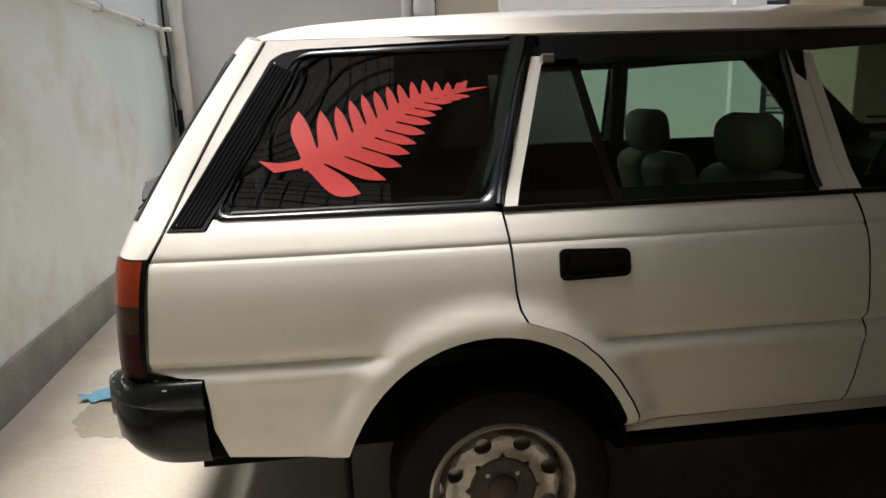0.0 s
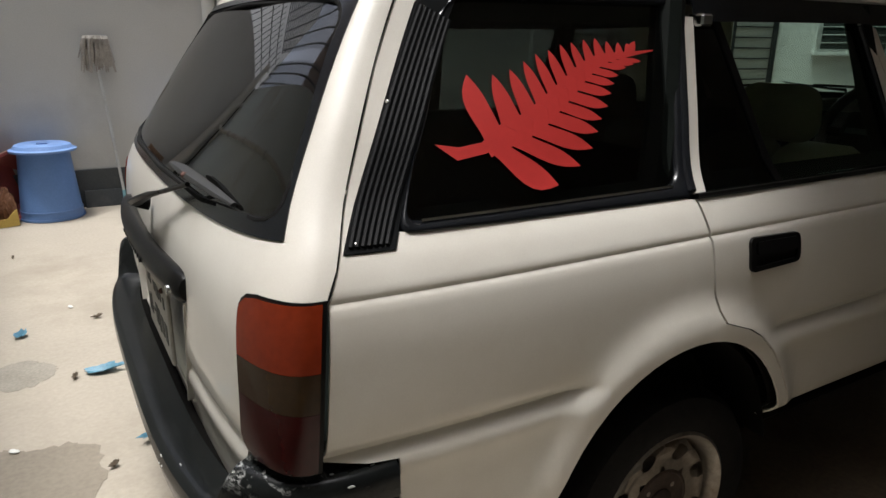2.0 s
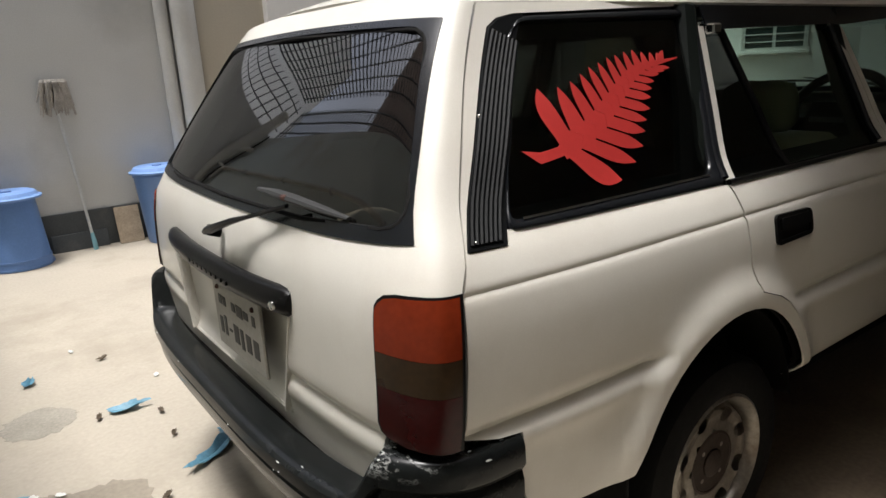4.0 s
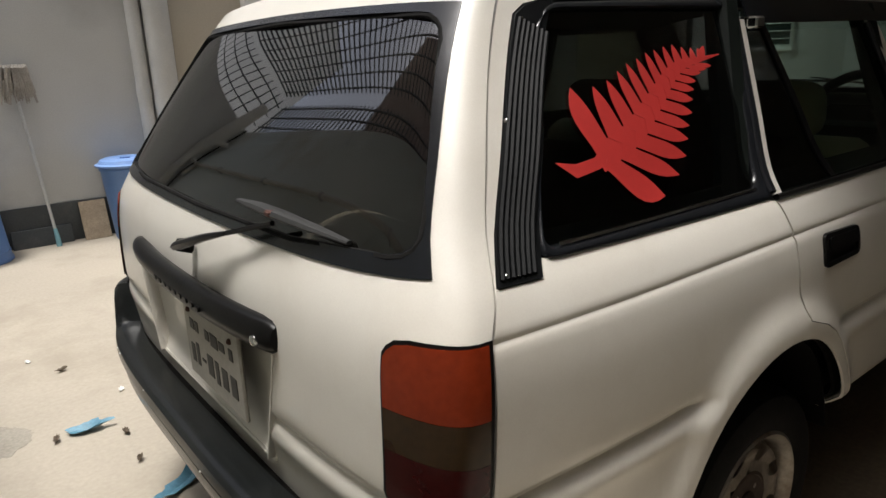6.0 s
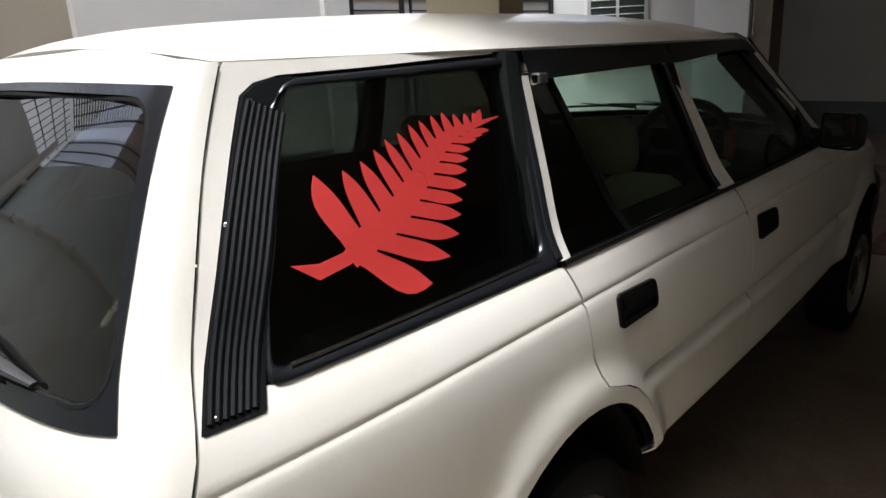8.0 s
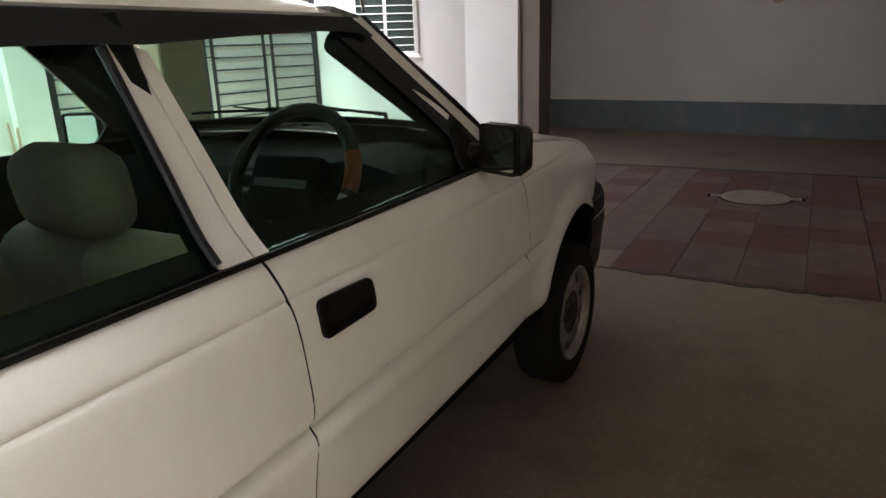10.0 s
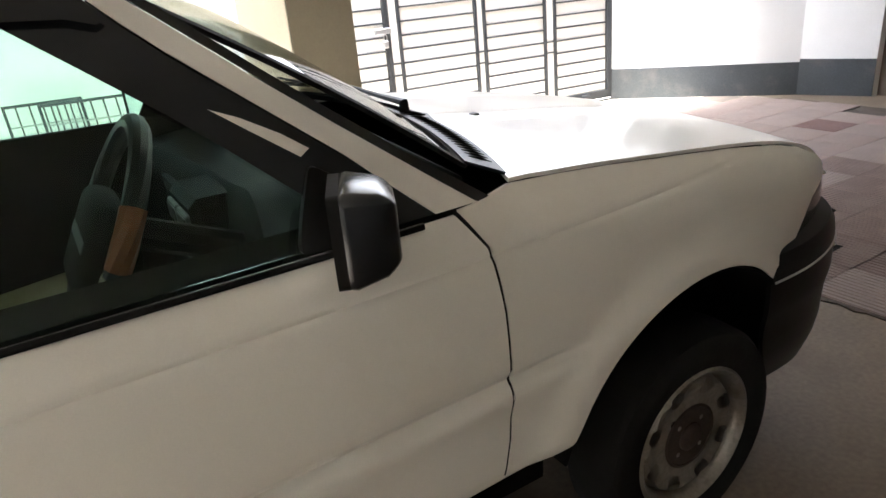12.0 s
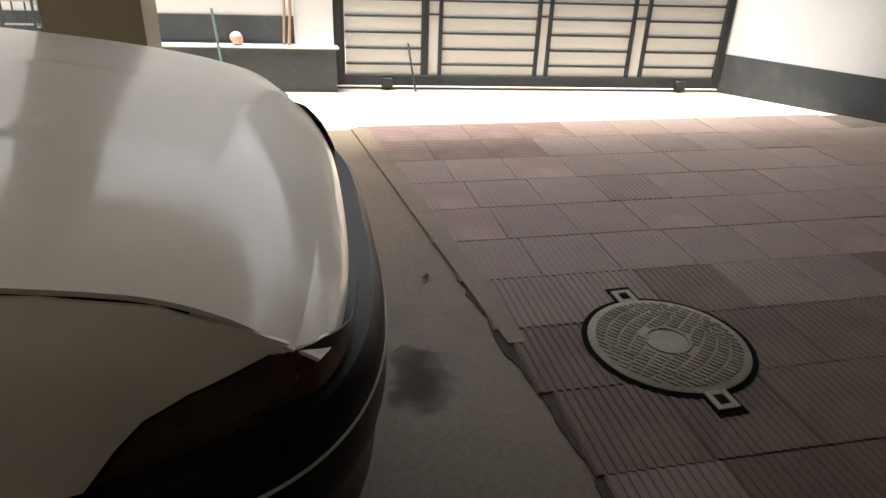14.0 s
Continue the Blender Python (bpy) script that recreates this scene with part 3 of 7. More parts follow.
for x0, x1 in ((4.23, 4.316), (5.18, 5.25), (6.01, 6.105)):
    gate_part("sheet", x0, x1, 0.119, 2.1, GY + 0.006, GY + 0.010, "gate_sheet", "cream painted sheet")
    for z in (0.605, 0.715, 1.36, 1.47):
        gate_part("rung", x0, x1, z - 0.007, z + 0.007, GY - 0.012, GY + 0.005, "gate_frame")
bolt = part("bolt_housing", box_bm(4.06, 4.22, GY - 0.05, GY - 0.02, 1.0, 1.05, bevel=0.004), M["steel"], gate)
bm = bmesh.new()
add_box(bm, 4.13, 4.18, GY - 0.06, GY - 0.035, 0.87, 0.94, bevel=0.008)
add_tube(bm, [(4.14, GY - 0.047, 0.94), (4.14, GY - 0.047, 0.985), (4.155, GY - 0.047, 1.0), (4.17, GY - 0.047, 0.985), (4.17, GY - 0.047, 0.94)], 0.005, 8)
part("padlock", bm, M["steel"], bolt, "dull steel padlock")
for x in (3.87, 6.48):
    bm = bmesh.new()
    add_box(bm, x - 0.045, x + 0.045, GY - 0.075, GY - 0.026, 0.02, 0.10, bevel=0.006)
    add_lathe(bm, [(0.028, -0.012), (0.028, 0.012)], 16, Matrix.Translation((x, GY - 0.05, 0.029)) @ Matrix.Rotation(radians(90), 4, "X"))
    part("roller", bm, M["gate_frame"], gate)
prism("gate_track", [(3.43, 4.13), (6.9, 4.13), (6.9, 4.17), (3.43, 4.17)], 0.0005, 0.012, M["gate_frame"], "steel gate track set in the floor")
STAND[0] = Matrix()
prism("backdrop", [(-3, 7.5), (14, 7.5), (14, 7.7), (-3, 7.7)], -0.2, 6.0, M["plaster_white"], "pale house front across the lane")

# ---- the car ----
car = empty("station_wagon", (1.2, 0, 0), "white station wagon with black trim parked on the garage floor", "car")

SIDE_Z = smooth_curve([(0.15, 0.745), (0.30, 0.785), (0.42, 0.802), (0.60, 0.806), (0.70, 0.81), (0.80, 0.805), (0.87, 0.793), (0.93, 0.765), (0.955, 0.745), (1.0, 0.712), (1.1, 0.666), (1.4, 0.527)])
SIDE_X = smooth_curve([(-0.95, -0.05), (-0.75, -0.015), (-0.4, 0.0), (0.9, 0.0), (1.5, -0.008), (1.96, -0.022), (2.43, -0.045), (2.75, -0.08), (2.95, -0.12), (3.1, -0.20), (3.16, -0.30), (3.19, -0.5)])
ARCHES = ((-0.03, 0.30, 0.346, 0.385), (2.42, 0.30, 0.405, 0.395))
FENDER_IN = smooth_curve([(1.8, 0.0), (1.9, 0.0), (2.0, 0.03), (2.25, 0.053), (2.63, 0.072), (2.88, 0.082), (3.0, 0.05), (3.09, 0.01), (3.2, 0.0)])
EDGE_Z = smooth_curve([(1.8, 0.965), (2.0, 0.966), (2.25, 0.95), (2.63, 0.91), (2.884, 0.87), (3.09, 0.795), (3.2, 0.75)])


def ramp(x, a, b):
    t = min(1.0, max(0.0, (x - a) / (b - a)))
    return t * t * (3 - 2 * t)


def taper(x, z):
    """How much the body draws in towards the roof at its rear."""
    return 0.030 * ramp(-x, 0.2, 0.55) * ramp(z, 0.95, 1.3)


def side_w(x, z):
    """Half the car's width at a place of its side, with the crease, the styling groove and the arch flares."""
    w = SIDE_Z(z) + SIDE_X(x)
    fade = (1 - ramp(x, -0.34, -0.24)) + ramp(x, 0.2, 0.3) * (1 - ramp(x, 2.02, 2.12))
    w -= 0.013 * fade * math.exp(-(((z - 0.652) / 0.012) ** 2))
    w += 0.007 * fade * math.exp(-(((z - 0.615) / 0.022) ** 2))
    w -= 0.004 * math.exp(-(((z - 0.882) / 0.0045) ** 2)) * (1 - ramp(x, 2.3, 2.9))
    w -= taper(x, z)
    w -= 0.078 * ramp(0.465 - z, 0.0, 0.10) * ramp(x, 0.2, 0.3) * (1 - ramp(x, 2.02, 2.15))
    if x > 1.9:
        t = max(0.0, (z - EDGE_Z(x) + 0.11) / 0.11)
        w -= FENDER_IN(x) * t * t
    for cx, cz, a, b in ARCHES:
        d = math.hypot((x - cx) / a, (z - cz) / b) - 1
        if z < 0.80:
            w += 0.020 * (1 - ramp(d, 0.06, 0.24)) * ramp(z, 0.36, 0.5)
    return w


XS = sorted(set(steps(-0.8, 2.9, 0.05) + steps(-0.42, 0.4, 0.025) + steps(2.0, 2.86, 0.025) + steps(2.9, 3.1, 0.025) + steps(3.1, 3.19, 0.01)))
ZS = sorted(set(steps(0.37, 0.62, 0.02) + [0.605, 0.615, 0.625, 0.633, 0.64, 0.646, 0.652, 0.658, 0.664, 0.672] + steps(0.69, 0.86, 0.025) + [0.873, 0.878, 0.882, 0.886, 0.891] + steps(0.9, 0.96, 0.012) + steps(0.97, 1.36, 0.03)))


def side_place(sign, off=0.0):
    return lambda x, z: Vector((x, sign * (side_w(x, z) + off), z))


def side_panel(name, polys, material, sign, parent=None, label="", off=0.0, thick=0.006, rings=(), smooth=30):
    """A panel of the car's side; sign -1 is the driver's side."""
    bm = sheet(polys, side_place(sign, off - thick), XS, ZS, thick=0.0, rings=rings)
    inner = list(bm.faces)
    outer_map = {}
    for v in list(bm.verts):
        outer_map[v] = bm.verts.new(v.co + Vector((0, sign * thick, 0)))
    edges = [(e.verts[0], e.verts[1]) for e in bm.edges if len(e.link_faces) == 1]
    for f in inner:
        bm.faces.new([outer_map[v] for v in f.verts])
    for a, b in edges:
        bm.faces.new((a, b, outer_map[b], outer_map[a]))
    bmesh.ops.recalc_face_normals(bm, faces=bm.faces[:])
    return part(name, bm, material, parent or car, label, smooth)


def side_pane(name, corners, material, sign, parent, label, off=-0.004, n=20, rows=10):
    """A smoothly curved pane of 4 mm glass between four (x, z) corners."""
    a, b, c, d = (Vector(p) for p in corners)
    bm = bmesh.new()
    skins = []
    for depth in (off, off - 0.004):
        grid = []
        for j in range(rows + 1):
            line = []
            for i in range(n + 1):
                p = a.lerp(b, i / n).lerp(d.lerp(c, i / n), j / rows)
                line.append(bm.verts.new((p.x, sign * (side_w(p.x, p.y) + depth), p.y)))
            grid.append(line)
        skins.append(grid)
        for j in range(rows):
            for i in range(n):
                bm.faces.new((grid[j][i], grid[j][i + 1], grid[j + 1][i + 1], grid[j + 1][i]))
    f, g = skins
    for j in range(rows):
        for k in (0, n):
            bm.faces.new((f[j][k], f[j + 1][k], g[j + 1][k], g[j][k]))
    for i in range(n):
        for k in (0, rows):
            bm.faces.new((f[k][i], f[k][i + 1], g[k][i + 1], g[k][i]))
    bmesh.ops.recalc_face_normals(bm, faces=bm.faces[:])
    return part(name, bm, material, parent, label, 30)


def along(loop, n):
    """n points at even steps round a closed outline, from its first point."""
    pts = [Vector(p) for p in loop] + [Vector(loop[0])]
    runs = [0.0]
    for a, b in zip(pts, pts[1:]):
        runs.append(runs[-1] + (b - a).length)
    out, k = [], 0
    for i in range(n):
        d = runs[-1] * i / n
        while runs[k + 1] < d:
            k += 1
        out.append(pts[k].lerp(pts[k + 1], (d - runs[k]) / max(1e-9, runs[k + 1] - runs[k])))
    return out


def gasket(name, outer, inner, sign, material, parent, height=0.007, n=168):
    """A rounded rubber frame round a side window, between two outlines."""
    bm = bmesh.new()
    rows = []
    for f, h in ((0.0, -0.006), (0.0, 0.001), (0.12, 0.6 * height), (0.35, height), (0.65, height), (0.88, 0.5 * height), (1.0, -0.002), (1.0, -0.01)):
        rows.append([bm.verts.new((p.x, sign * (side_w(p.x, p.y) + h), p.y)) for p in (a.lerp(b, f) for a, b in zip(along(outer, n), along(inner, n)))])
    for a, b in zip(rows, rows[1:] + rows[:1]):
        for i in range(n):
            j = (i + 1) % n
            bm.faces.new((a[i], a[j], b[j], b[i]))
    bmesh.ops.recalc_face_normals(bm, faces=bm.faces[:])
    return part(name, bm, material, parent, "", 50)


def arch(k, a0, a1, n=22, grow=0.0):
    cx, cz, a, b = ARCHES[k]
    return [(cx + (a + grow) * math.cos(radians(a0 + (a1 - a0) * i / n)), cz + (b + grow) * math.sin(radians(a0 + (a1 - a0) * i / n))) for i in range(n + 1)]


DOOR_REAR = [(0.009, 0.947), (0.019, 0.873), (0.027, 0.775), (0.034, 0.738), (0.048, 0.712), (0.083, 0.699), (0.125, 0.684), (0.170, 0.658), (0.215, 0.617), (0.258, 0.563), (0.293, 0.505), (0.312, 0.465), (0.322, 0.431)]
DOOR_MID = [(0.850, 0.950), (0.862, 0.85), (0.871, 0.70), (0.868, 0.57), (0.858, 0.51), (0.842, 0.46), (0.836, 0.446)]
DOOR_FRONT = [(1.866, 0.958), (1.900, 0.897), (1.911, 0.785), (1.913, 0.64), (1.905, 0.53), (1.888, 0.446)]
HATCH_GAP = [(-0.775, 0.40), (-0.770, 0.60), (-0.767, 0.656), (-0.745, 0.879), (-0.719, 0.927), (-0.672, 1.029), (-0.585, 1.193), (-0.498, 1.338)]
hatch_gap_x = smooth_curve([(z, x) for x, z in HATCH_GAP])
LOUVER = [(-0.706, 0.943), (-0.630, 0.942), (-0.519, 1.118), (-0.445, 1.256), (-0.415, 1.300), (-0.40, 1.3145), (-0.435, 1.3125), (-0.462, 1.306), (-0.486, 1.292)]
BONNET_EDGE = [(1.95, 0.963), (2.0, 0.965), (2.1, 0.957), (2.25, 0.943), (2.44, 0.922), (2.63, 0.898), (2.81, 0.868), (2.93, 0.838), (3.03, 0.794), (3.075, 0.762)]


def shifted(line, dx):
    return [(x + dx, z) for x, z in line]


G = 0.003
for sign in (-1, 1):
    # quarter panel, up to the roof beside the tailgate
    quarter = [(-0.764, 0.648), (-0.70, 0.634), (-0.652, 0.630), (-0.645, 0.509), (-0.619, 0.441), (-0.36, 0.421)]
    quarter += arch(0, 161, 19) + [(0.292, 0.412), (0.318, 0.428)] + shifted(DOOR_REAR, -G)[::-1]
    quarter += [(-0.02, 0.951), (-0.614, 0.960), (-0.626, 0.939), (-0.709, 0.940), (-0.489, 1.293), (-0.462, 1.309), (-0.42, 1.317), (-0.27, 1.3205), (-0.10, 1.3265), (0.06, 1.3305), (0.06, 1.338), (-0.494, 1.338)]
    quarter += [(-0.583, 1.193), (-0.670, 1.029), (-0.717, 0.927), (-0.743, 0.879)]
    side_panel("quarter_panel", [quarter], M["paint"], sign)
    # doors below the windows
    rear = shifted(DOOR_REAR, G)[::-1] + [(0.014, 0.951), (0.845, 0.948)] + shifted(DOOR_MID, -G)[1:] + [(0.34, 0.440)]
    rear_door = side_panel("rear_door", [rear], M["paint"], sign)
    front = shifted(DOOR_MID, G)[::-1] + [(1.862, 0.953)] + shifted(DOOR_FRONT, -G)[1:]
    front_door = side_panel("front_door", [front], M["paint"], sign)
    # dark bead added in the door gaps to stand in for their shade
    for seam in (DOOR_FRONT, DOOR_MID):
        bm = bmesh.new()
        add_tube(bm, [side_place(sign, -0.0045)(a[0] + (b[0] - a[0]) * k / 8, a[1] + (b[1] - a[1]) * k / 8) for a, b in zip(seam, seam[1:]) for k in range(8)], 0.0036, 6)
        part("door_seal", bm, M["rubber"], front_door)
    # sill and fender
    side_panel("sill", [[(0.306, 0.372), (0.322, 0.425), (0.35, 0.433), (0.836, 0.442), (1.888, 0.442), (2.03, 0.43), (2.035, 0.395), (1.2, 0.378)]], M["paint"], sign)
    fender = shifted(DOOR_FRONT, G)[::-1] + BONNET_EDGE + [(3.035, 0.758), (2.958, 0.748), (2.908, 0.728), (2.876, 0.698), (2.852, 0.668), (2.825, 0.634), (2.71, 0.612)]
    fender += [p for p in arch(1, 47, 168, 26)] + [(2.028, 0.445)]
    side_panel("front_fender", [fender], M["paint"], sign)
    # louvred trim at the rear pillar
    louver = side_panel("pillar_louver", [LOUVER], M["louver"], sign, label="ribbed black pillar trim", off=0.004, thick=0.012)
    for k in range(7):
        f = (k + 0.5) / 7
        low, mid, top = lerp((-0.700, 0.950), (-0.636, 0.949), f), lerp((-0.592, 1.125), (-0.524, 1.118), f), lerp((-0.484, 1.288), (-0.434, 1.262), f)
        line = [lerp(low, mid, t / 6) for t in range(6)] + [lerp(mid, top, t / 6) for t in range(7)]
        bm = bmesh.new()
        add_tube(bm, [side_place(sign, 0.005)(x, z) for x, z in line], 0.0042, 6)
        part("rib", bm, M["louver"], louver)
    for x, z in ((-0.686, 0.953), (-0.580, 1.140), (-0.478, 1.284)):
        bm = bmesh.new()
        bmesh.ops.create_uvsphere(bm, u_segments=8, v_segments=6, radius=0.0042, matrix=Matrix.Translation(side_place(sign, 0.004)(x, z)))
        part("screw", bm, M["chrome"], louver)
    # quarter window: black frame and dark pane
    outer = rounded([(-0.617, 0.958), (0.008, 0.951), (0.121, 1.325), (-0.424, 1.311)], [0.02, 0.02, 0.02, 0.03], 5)
    inner = rounded([(-0.600, 0.970), (-0.020, 0.974), (0.084, 1.304), (-0.450, 1.299)], [0.025, 0.03, 0.02, 0.06], 5)
    gasket("quarter_window_frame", outer, inner, sign, M["gloss_black"], car)
    pane = side_pane("quarter_window", [(-0.604, 0.966), (-0.016, 0.970), (0.088, 1.308), (-0.440, 1.303)], M["glass_dark"], sign, car, "dark tinted fixed side window")
    pane.visible_shadow = False
    bm = bmesh.new()
    add_tube(bm, [side_place(sign, 0.002)(x, z) for x, z in [lerp((-0.575, 0.972), (-0.04, 0.973), t / 20) for t in range(21)]], 0.004, 6)
    part("window_bead", bm, M["chrome"], car, "thin bright window bead")
    bm = bmesh.new()
    add_tube(bm, [side_place(sign, 0.004)(x, z) for x, z in [lerp((0.002, 0.962), (0.106, 1.31), t / 16) for t in range(17)]], 0.010, 10)
    part("pillar_bead", bm, M["gloss_black"], car)
    # rear door window
    side_panel("door_frame_rear", [[(0.014, 0.955), (0.044, 0.954), (0.146, 1.285), (0.118, 1.285)]], M["paint"], sign, rear_door)
    side_panel("door_frame_front", [[(0.770, 0.958), (0.838, 0.954), (0.793, 1.285), (0.757, 1.285)]], M["paint"], sign, rear_door)
    pane = side_pane("door_window", [(0.284, 0.958), (0.770, 0.961), (0.757, 1.290), (0.222, 1.290)], M["glass"], sign, rear_door, "clear door window", off=-0.006)
    pane.visible_shadow = False
    pane = side_pane("fixed_window", [(0.046, 0.958), (0.276, 0.958), (0.216, 1.290), (0.147, 1.290)], M["glass_dark"], sign, rear_door, "dark tinted fixed door pane", off=-0.006, n=8)
    pane.visible_shadow = False
    side_panel("window_divider", [[(0.268, 0.958), (0.290, 0.958), (0.228, 1.285), (0.208, 1.285)]], M["black"], sign, rear_door, off=-0.002, thick=0.012)
    bm = bmesh.new()
    add_tube(bm, [side_place(sign, 0.003)(x, z) for x, z in [lerp((0.768, 0.965), (0.748, 1.28), t / 10) for t in range(11)]], 0.008, 8)
    part("window_channel", bm, M["gloss_black"], rear_door)
    # front door window
    side_panel("door_frame_rear", [[(0.842, 0.954), (0.874, 0.956), (0.826, 1.272), (0.797, 1.285)]], M["paint"], sign, front_door)
    fw = [(0.872, 0.958), (1.74, 0.962), (1.667, 1.046), (1.571, 1.136), (1.507, 1.190), (1.418, 1.259), (1.338, 1.310), (1.25, 1.310), (0.82, 1.300)]
    pane = side_panel("door_window", [fw], M["glass"], sign, front_door, off=-0.006, thick=0.004, label="clear door window")
    pane.visible_shadow = False
    channel = [(0.824, 1.292), (1.25, 1.303), (1.318, 1.303), (1.402, 1.236), (1.488, 1.166), (1.550, 1.111), (1.642, 1.025), (1.705, 0.962), (1.828, 0.963), (1.713, 1.070), (1.60, 1.164), (1.508, 1.241), (1.465, 1.281), (1.420, 1.328), (0.79, 1.328), (0.795, 1.295)]
    side_panel("window_channel", [channel], M["gloss_black"], sign, front_door, off=0.0, thick=0.012)
    side_panel("mirror_sail", [rounded([(1.60, 0.962), (1.76, 0.962), (1.71, 1.035), (1.655, 1.072)], 0.012, 3)], M["black"], sign, front_door, off=0.008, thick=0.012)
    side_panel("a_pillar", [[(1.832, 0.962), (1.913, 0.962), (1.721, 1.113), (1.618, 1.197), (1.452, 1.338), (1.414, 1.338), (1.467, 1.284), (1.510, 1.244), (1.602, 1.167), (1.716, 1.072)]], M["paint"], sign, off=-0.002)
    side_panel("screen_gutter", [[(1.915, 0.962), (1.945, 0.962), (1.81, 1.062), (1.66, 1.182), (1.475, 1.338), (1.454, 1.338), (1.620, 1.198), (1.723, 1.114)]], M["gloss_black"], sign, off=-0.001, thick=0.006)
    side_panel("sash_paint", [[(1.540, 1.166), (1.585, 1.131), (1.648, 1.083), (1.664, 1.092), (1.630, 1.118), (1.605, 1.133), (1.578, 1.149)]], M["paint"], sign, front_door, off=0.003, thick=0.004, label="bare painted end of the window sash")
    side_panel("drip_rail", [[(0.06, 1.3295), (0.06, 1.338), (1.35, 1.338), (1.35, 1.33), (0.13, 1.329)]], M["gloss_black"], sign, off=-0.001, thick=0.01)
    # rain visors and belt strips
    visor = [(0.135, 1.290), (0.155, 1.276), (0.72, 1.284), (0.82, 1.282), (1.04, 1.294), (1.25, 1.302), (1.33, 1.302), (1.40, 1.298), (1.435, 1.288), (1.447, 1.294), (1.42, 1.314), (1.39, 1.333), (0.14, 1.333)]
    side_panel("rain_visor", [visor], M["gloss_black"], sign, off=0.014, thick=0.004, label="glossy black rain visor")
    bm = bmesh.new()
    add_box(bm, -0.012, 0.022, -0.012, 0.012, -0.012, 0.012, bevel=0.004, m=Matrix.Translation(side_place(sign, 0.02)(0.145, 1.278)))
    part("visor_clip", bm, M["chrome"], car, "dull bright visor end clip")
    for a, b, par in ((0.012, 0.842, rear_door), (0.846, 1.80, front_door)):
        bm = bmesh.new()
        add_tube(bm, [side_place(sign, 0.003)(x, 0.953) for x in steps(a, b, 0.06)], 0.0065, 8)
        part("belt_strip", bm, M["black"], par)
        bm = bmesh.new()
        add_tube(bm, [side_place(sign, 0.006)(x, 0.9565) for x in steps(a, b, 0.06)], 0.0028, 6)
        part("belt_bead", bm, M["chrome"], par)
    # handles
    for x, z, par in ((0.124, 0.797, rear_door), (0.912, 0.795, front_door)):
        out = rounded([(x, z), (x + 0.161, z + 0.003), (x + 0.161, z + 0.064), (x, z + 0.070)], 0.017, 4)
        inn = rounded([(x + 0.012, z + 0.010), (x + 0.150, z + 0.012), (x + 0.150, z + 0.055), (x + 0.012, z + 0.060)], 0.012, 4)
        handle = side_panel("door_handle", [], M["black"], sign, par, "black recessed door handle", off=0.006, thick=0.012, rings=[(out, inn)])
        side_panel("handle_well", [inn], M["black"], sign, handle, off=0.001, thick=0.004)
        side_panel("handle_flap", [rounded([(x + 0.022, z + 0.030), (x + 0.150, z + 0.030), (x + 0.150, z + 0.057), (x + 0.022, z + 0.060)], 0.008, 3)], M["black"], sign, handle, off=0.007, thick=0.006)
    # lamp at the front corner
    side_panel("corner_lamp", [[(3.042, 0.753), (2.962, 0.743), (2.913, 0.723), (2.882, 0.694), (2.858, 0.664), (2.835, 0.640), (3.0, 0.645), (3.185, 0.64), (3.185, 0.70), (3.12, 0.742)]], M["smoked_lamp"], sign, label="smoked front corner lamp", off=-0.004)
    # dark inner side so that no light passes through the seams
    side_panel("inner_side", [[(-0.76, 0.43), (-0.37, 0.43)] + arch(0, 160, 20) + [(0.30, 0.42), (2.02, 0.43)] + arch(1, 160, 40)[:18] + [(2.72, 0.63), (2.88, 0.64), (3.15, 0.64), (3.06, 0.715), (2.98, 0.77), (2.88, 0.85), (2.4, 0.93), (1.95, 0.945), (-0.70, 0.93)]], M["dark"], sign, off=-0.022, thick=0.008)

# ---- rear end ----
rear_x = smooth_curve([(0.40, -0.845), (0.62, -0.868), (0.66, -0.874), (0.80, -0.872), (0.88, -0.862), (0.93, -0.845), (0.96, -0.832), (1.1, -0.752), (1.304, -0.612), (1.372, -0.545), (1.40, -0.50)])
REAR_N = 3.2


def rear_place(off=0.0, lip=True):
    """The rear end: u is an angle in degrees from the middle (0) round to the side gap (90), with the side's sign."""

    def place(u, z):
        a = radians(min(abs(u), 89.99))
        xg = hatch_gap_x(z) - 0.002
        yg = SIDE_Z(z) + SIDE_X(xg) - taper(xg, z) + off * 0.5
        xc = rear_x(z) - off
        y = yg * math.sin(a) ** (2 / REAR_N)
        x = xg + (xc - xg) * math.cos(a) ** (2 / REAR_N)
        if lip:
            x += 0.010 * math.exp(-(((z - 0.642) / 0.012) ** 2)) * math.cos(a) - 0.006 * math.exp(-(((z - 0.605) / 0.02) ** 2)) * math.cos(a)
        return Vector((x, math.copysign(y, u), z))

    return place


def ang(y, z):
    """The angle at which the rear end is |y| from the middle at height z."""
    yg = SIDE_Z(z) + SIDE_X(hatch_gap_x(z)) - taper(hatch_gap_x(z), z)
    r = min(1.0, abs(y) / yg)
    return math.copysign(math.degrees(math.asin(min(1.0, r ** (REAR_N / 2)))), y)


def rear_pts(pts):
    return [(ang(y, z) if abs(y) < 5 else math.copysign(90.0, y), z) for y, z in pts]


US = steps(-90, 90, 4)
RZ = steps(0.40, 0.58, 0.03) + [0.59, 0.60, 0.61, 0.62, 0.63, 0.636, 0.642, 0.648, 0.655, 0.665] + steps(0.69, 0.95, 0.03) + steps(0.97, 1.38, 0.03)


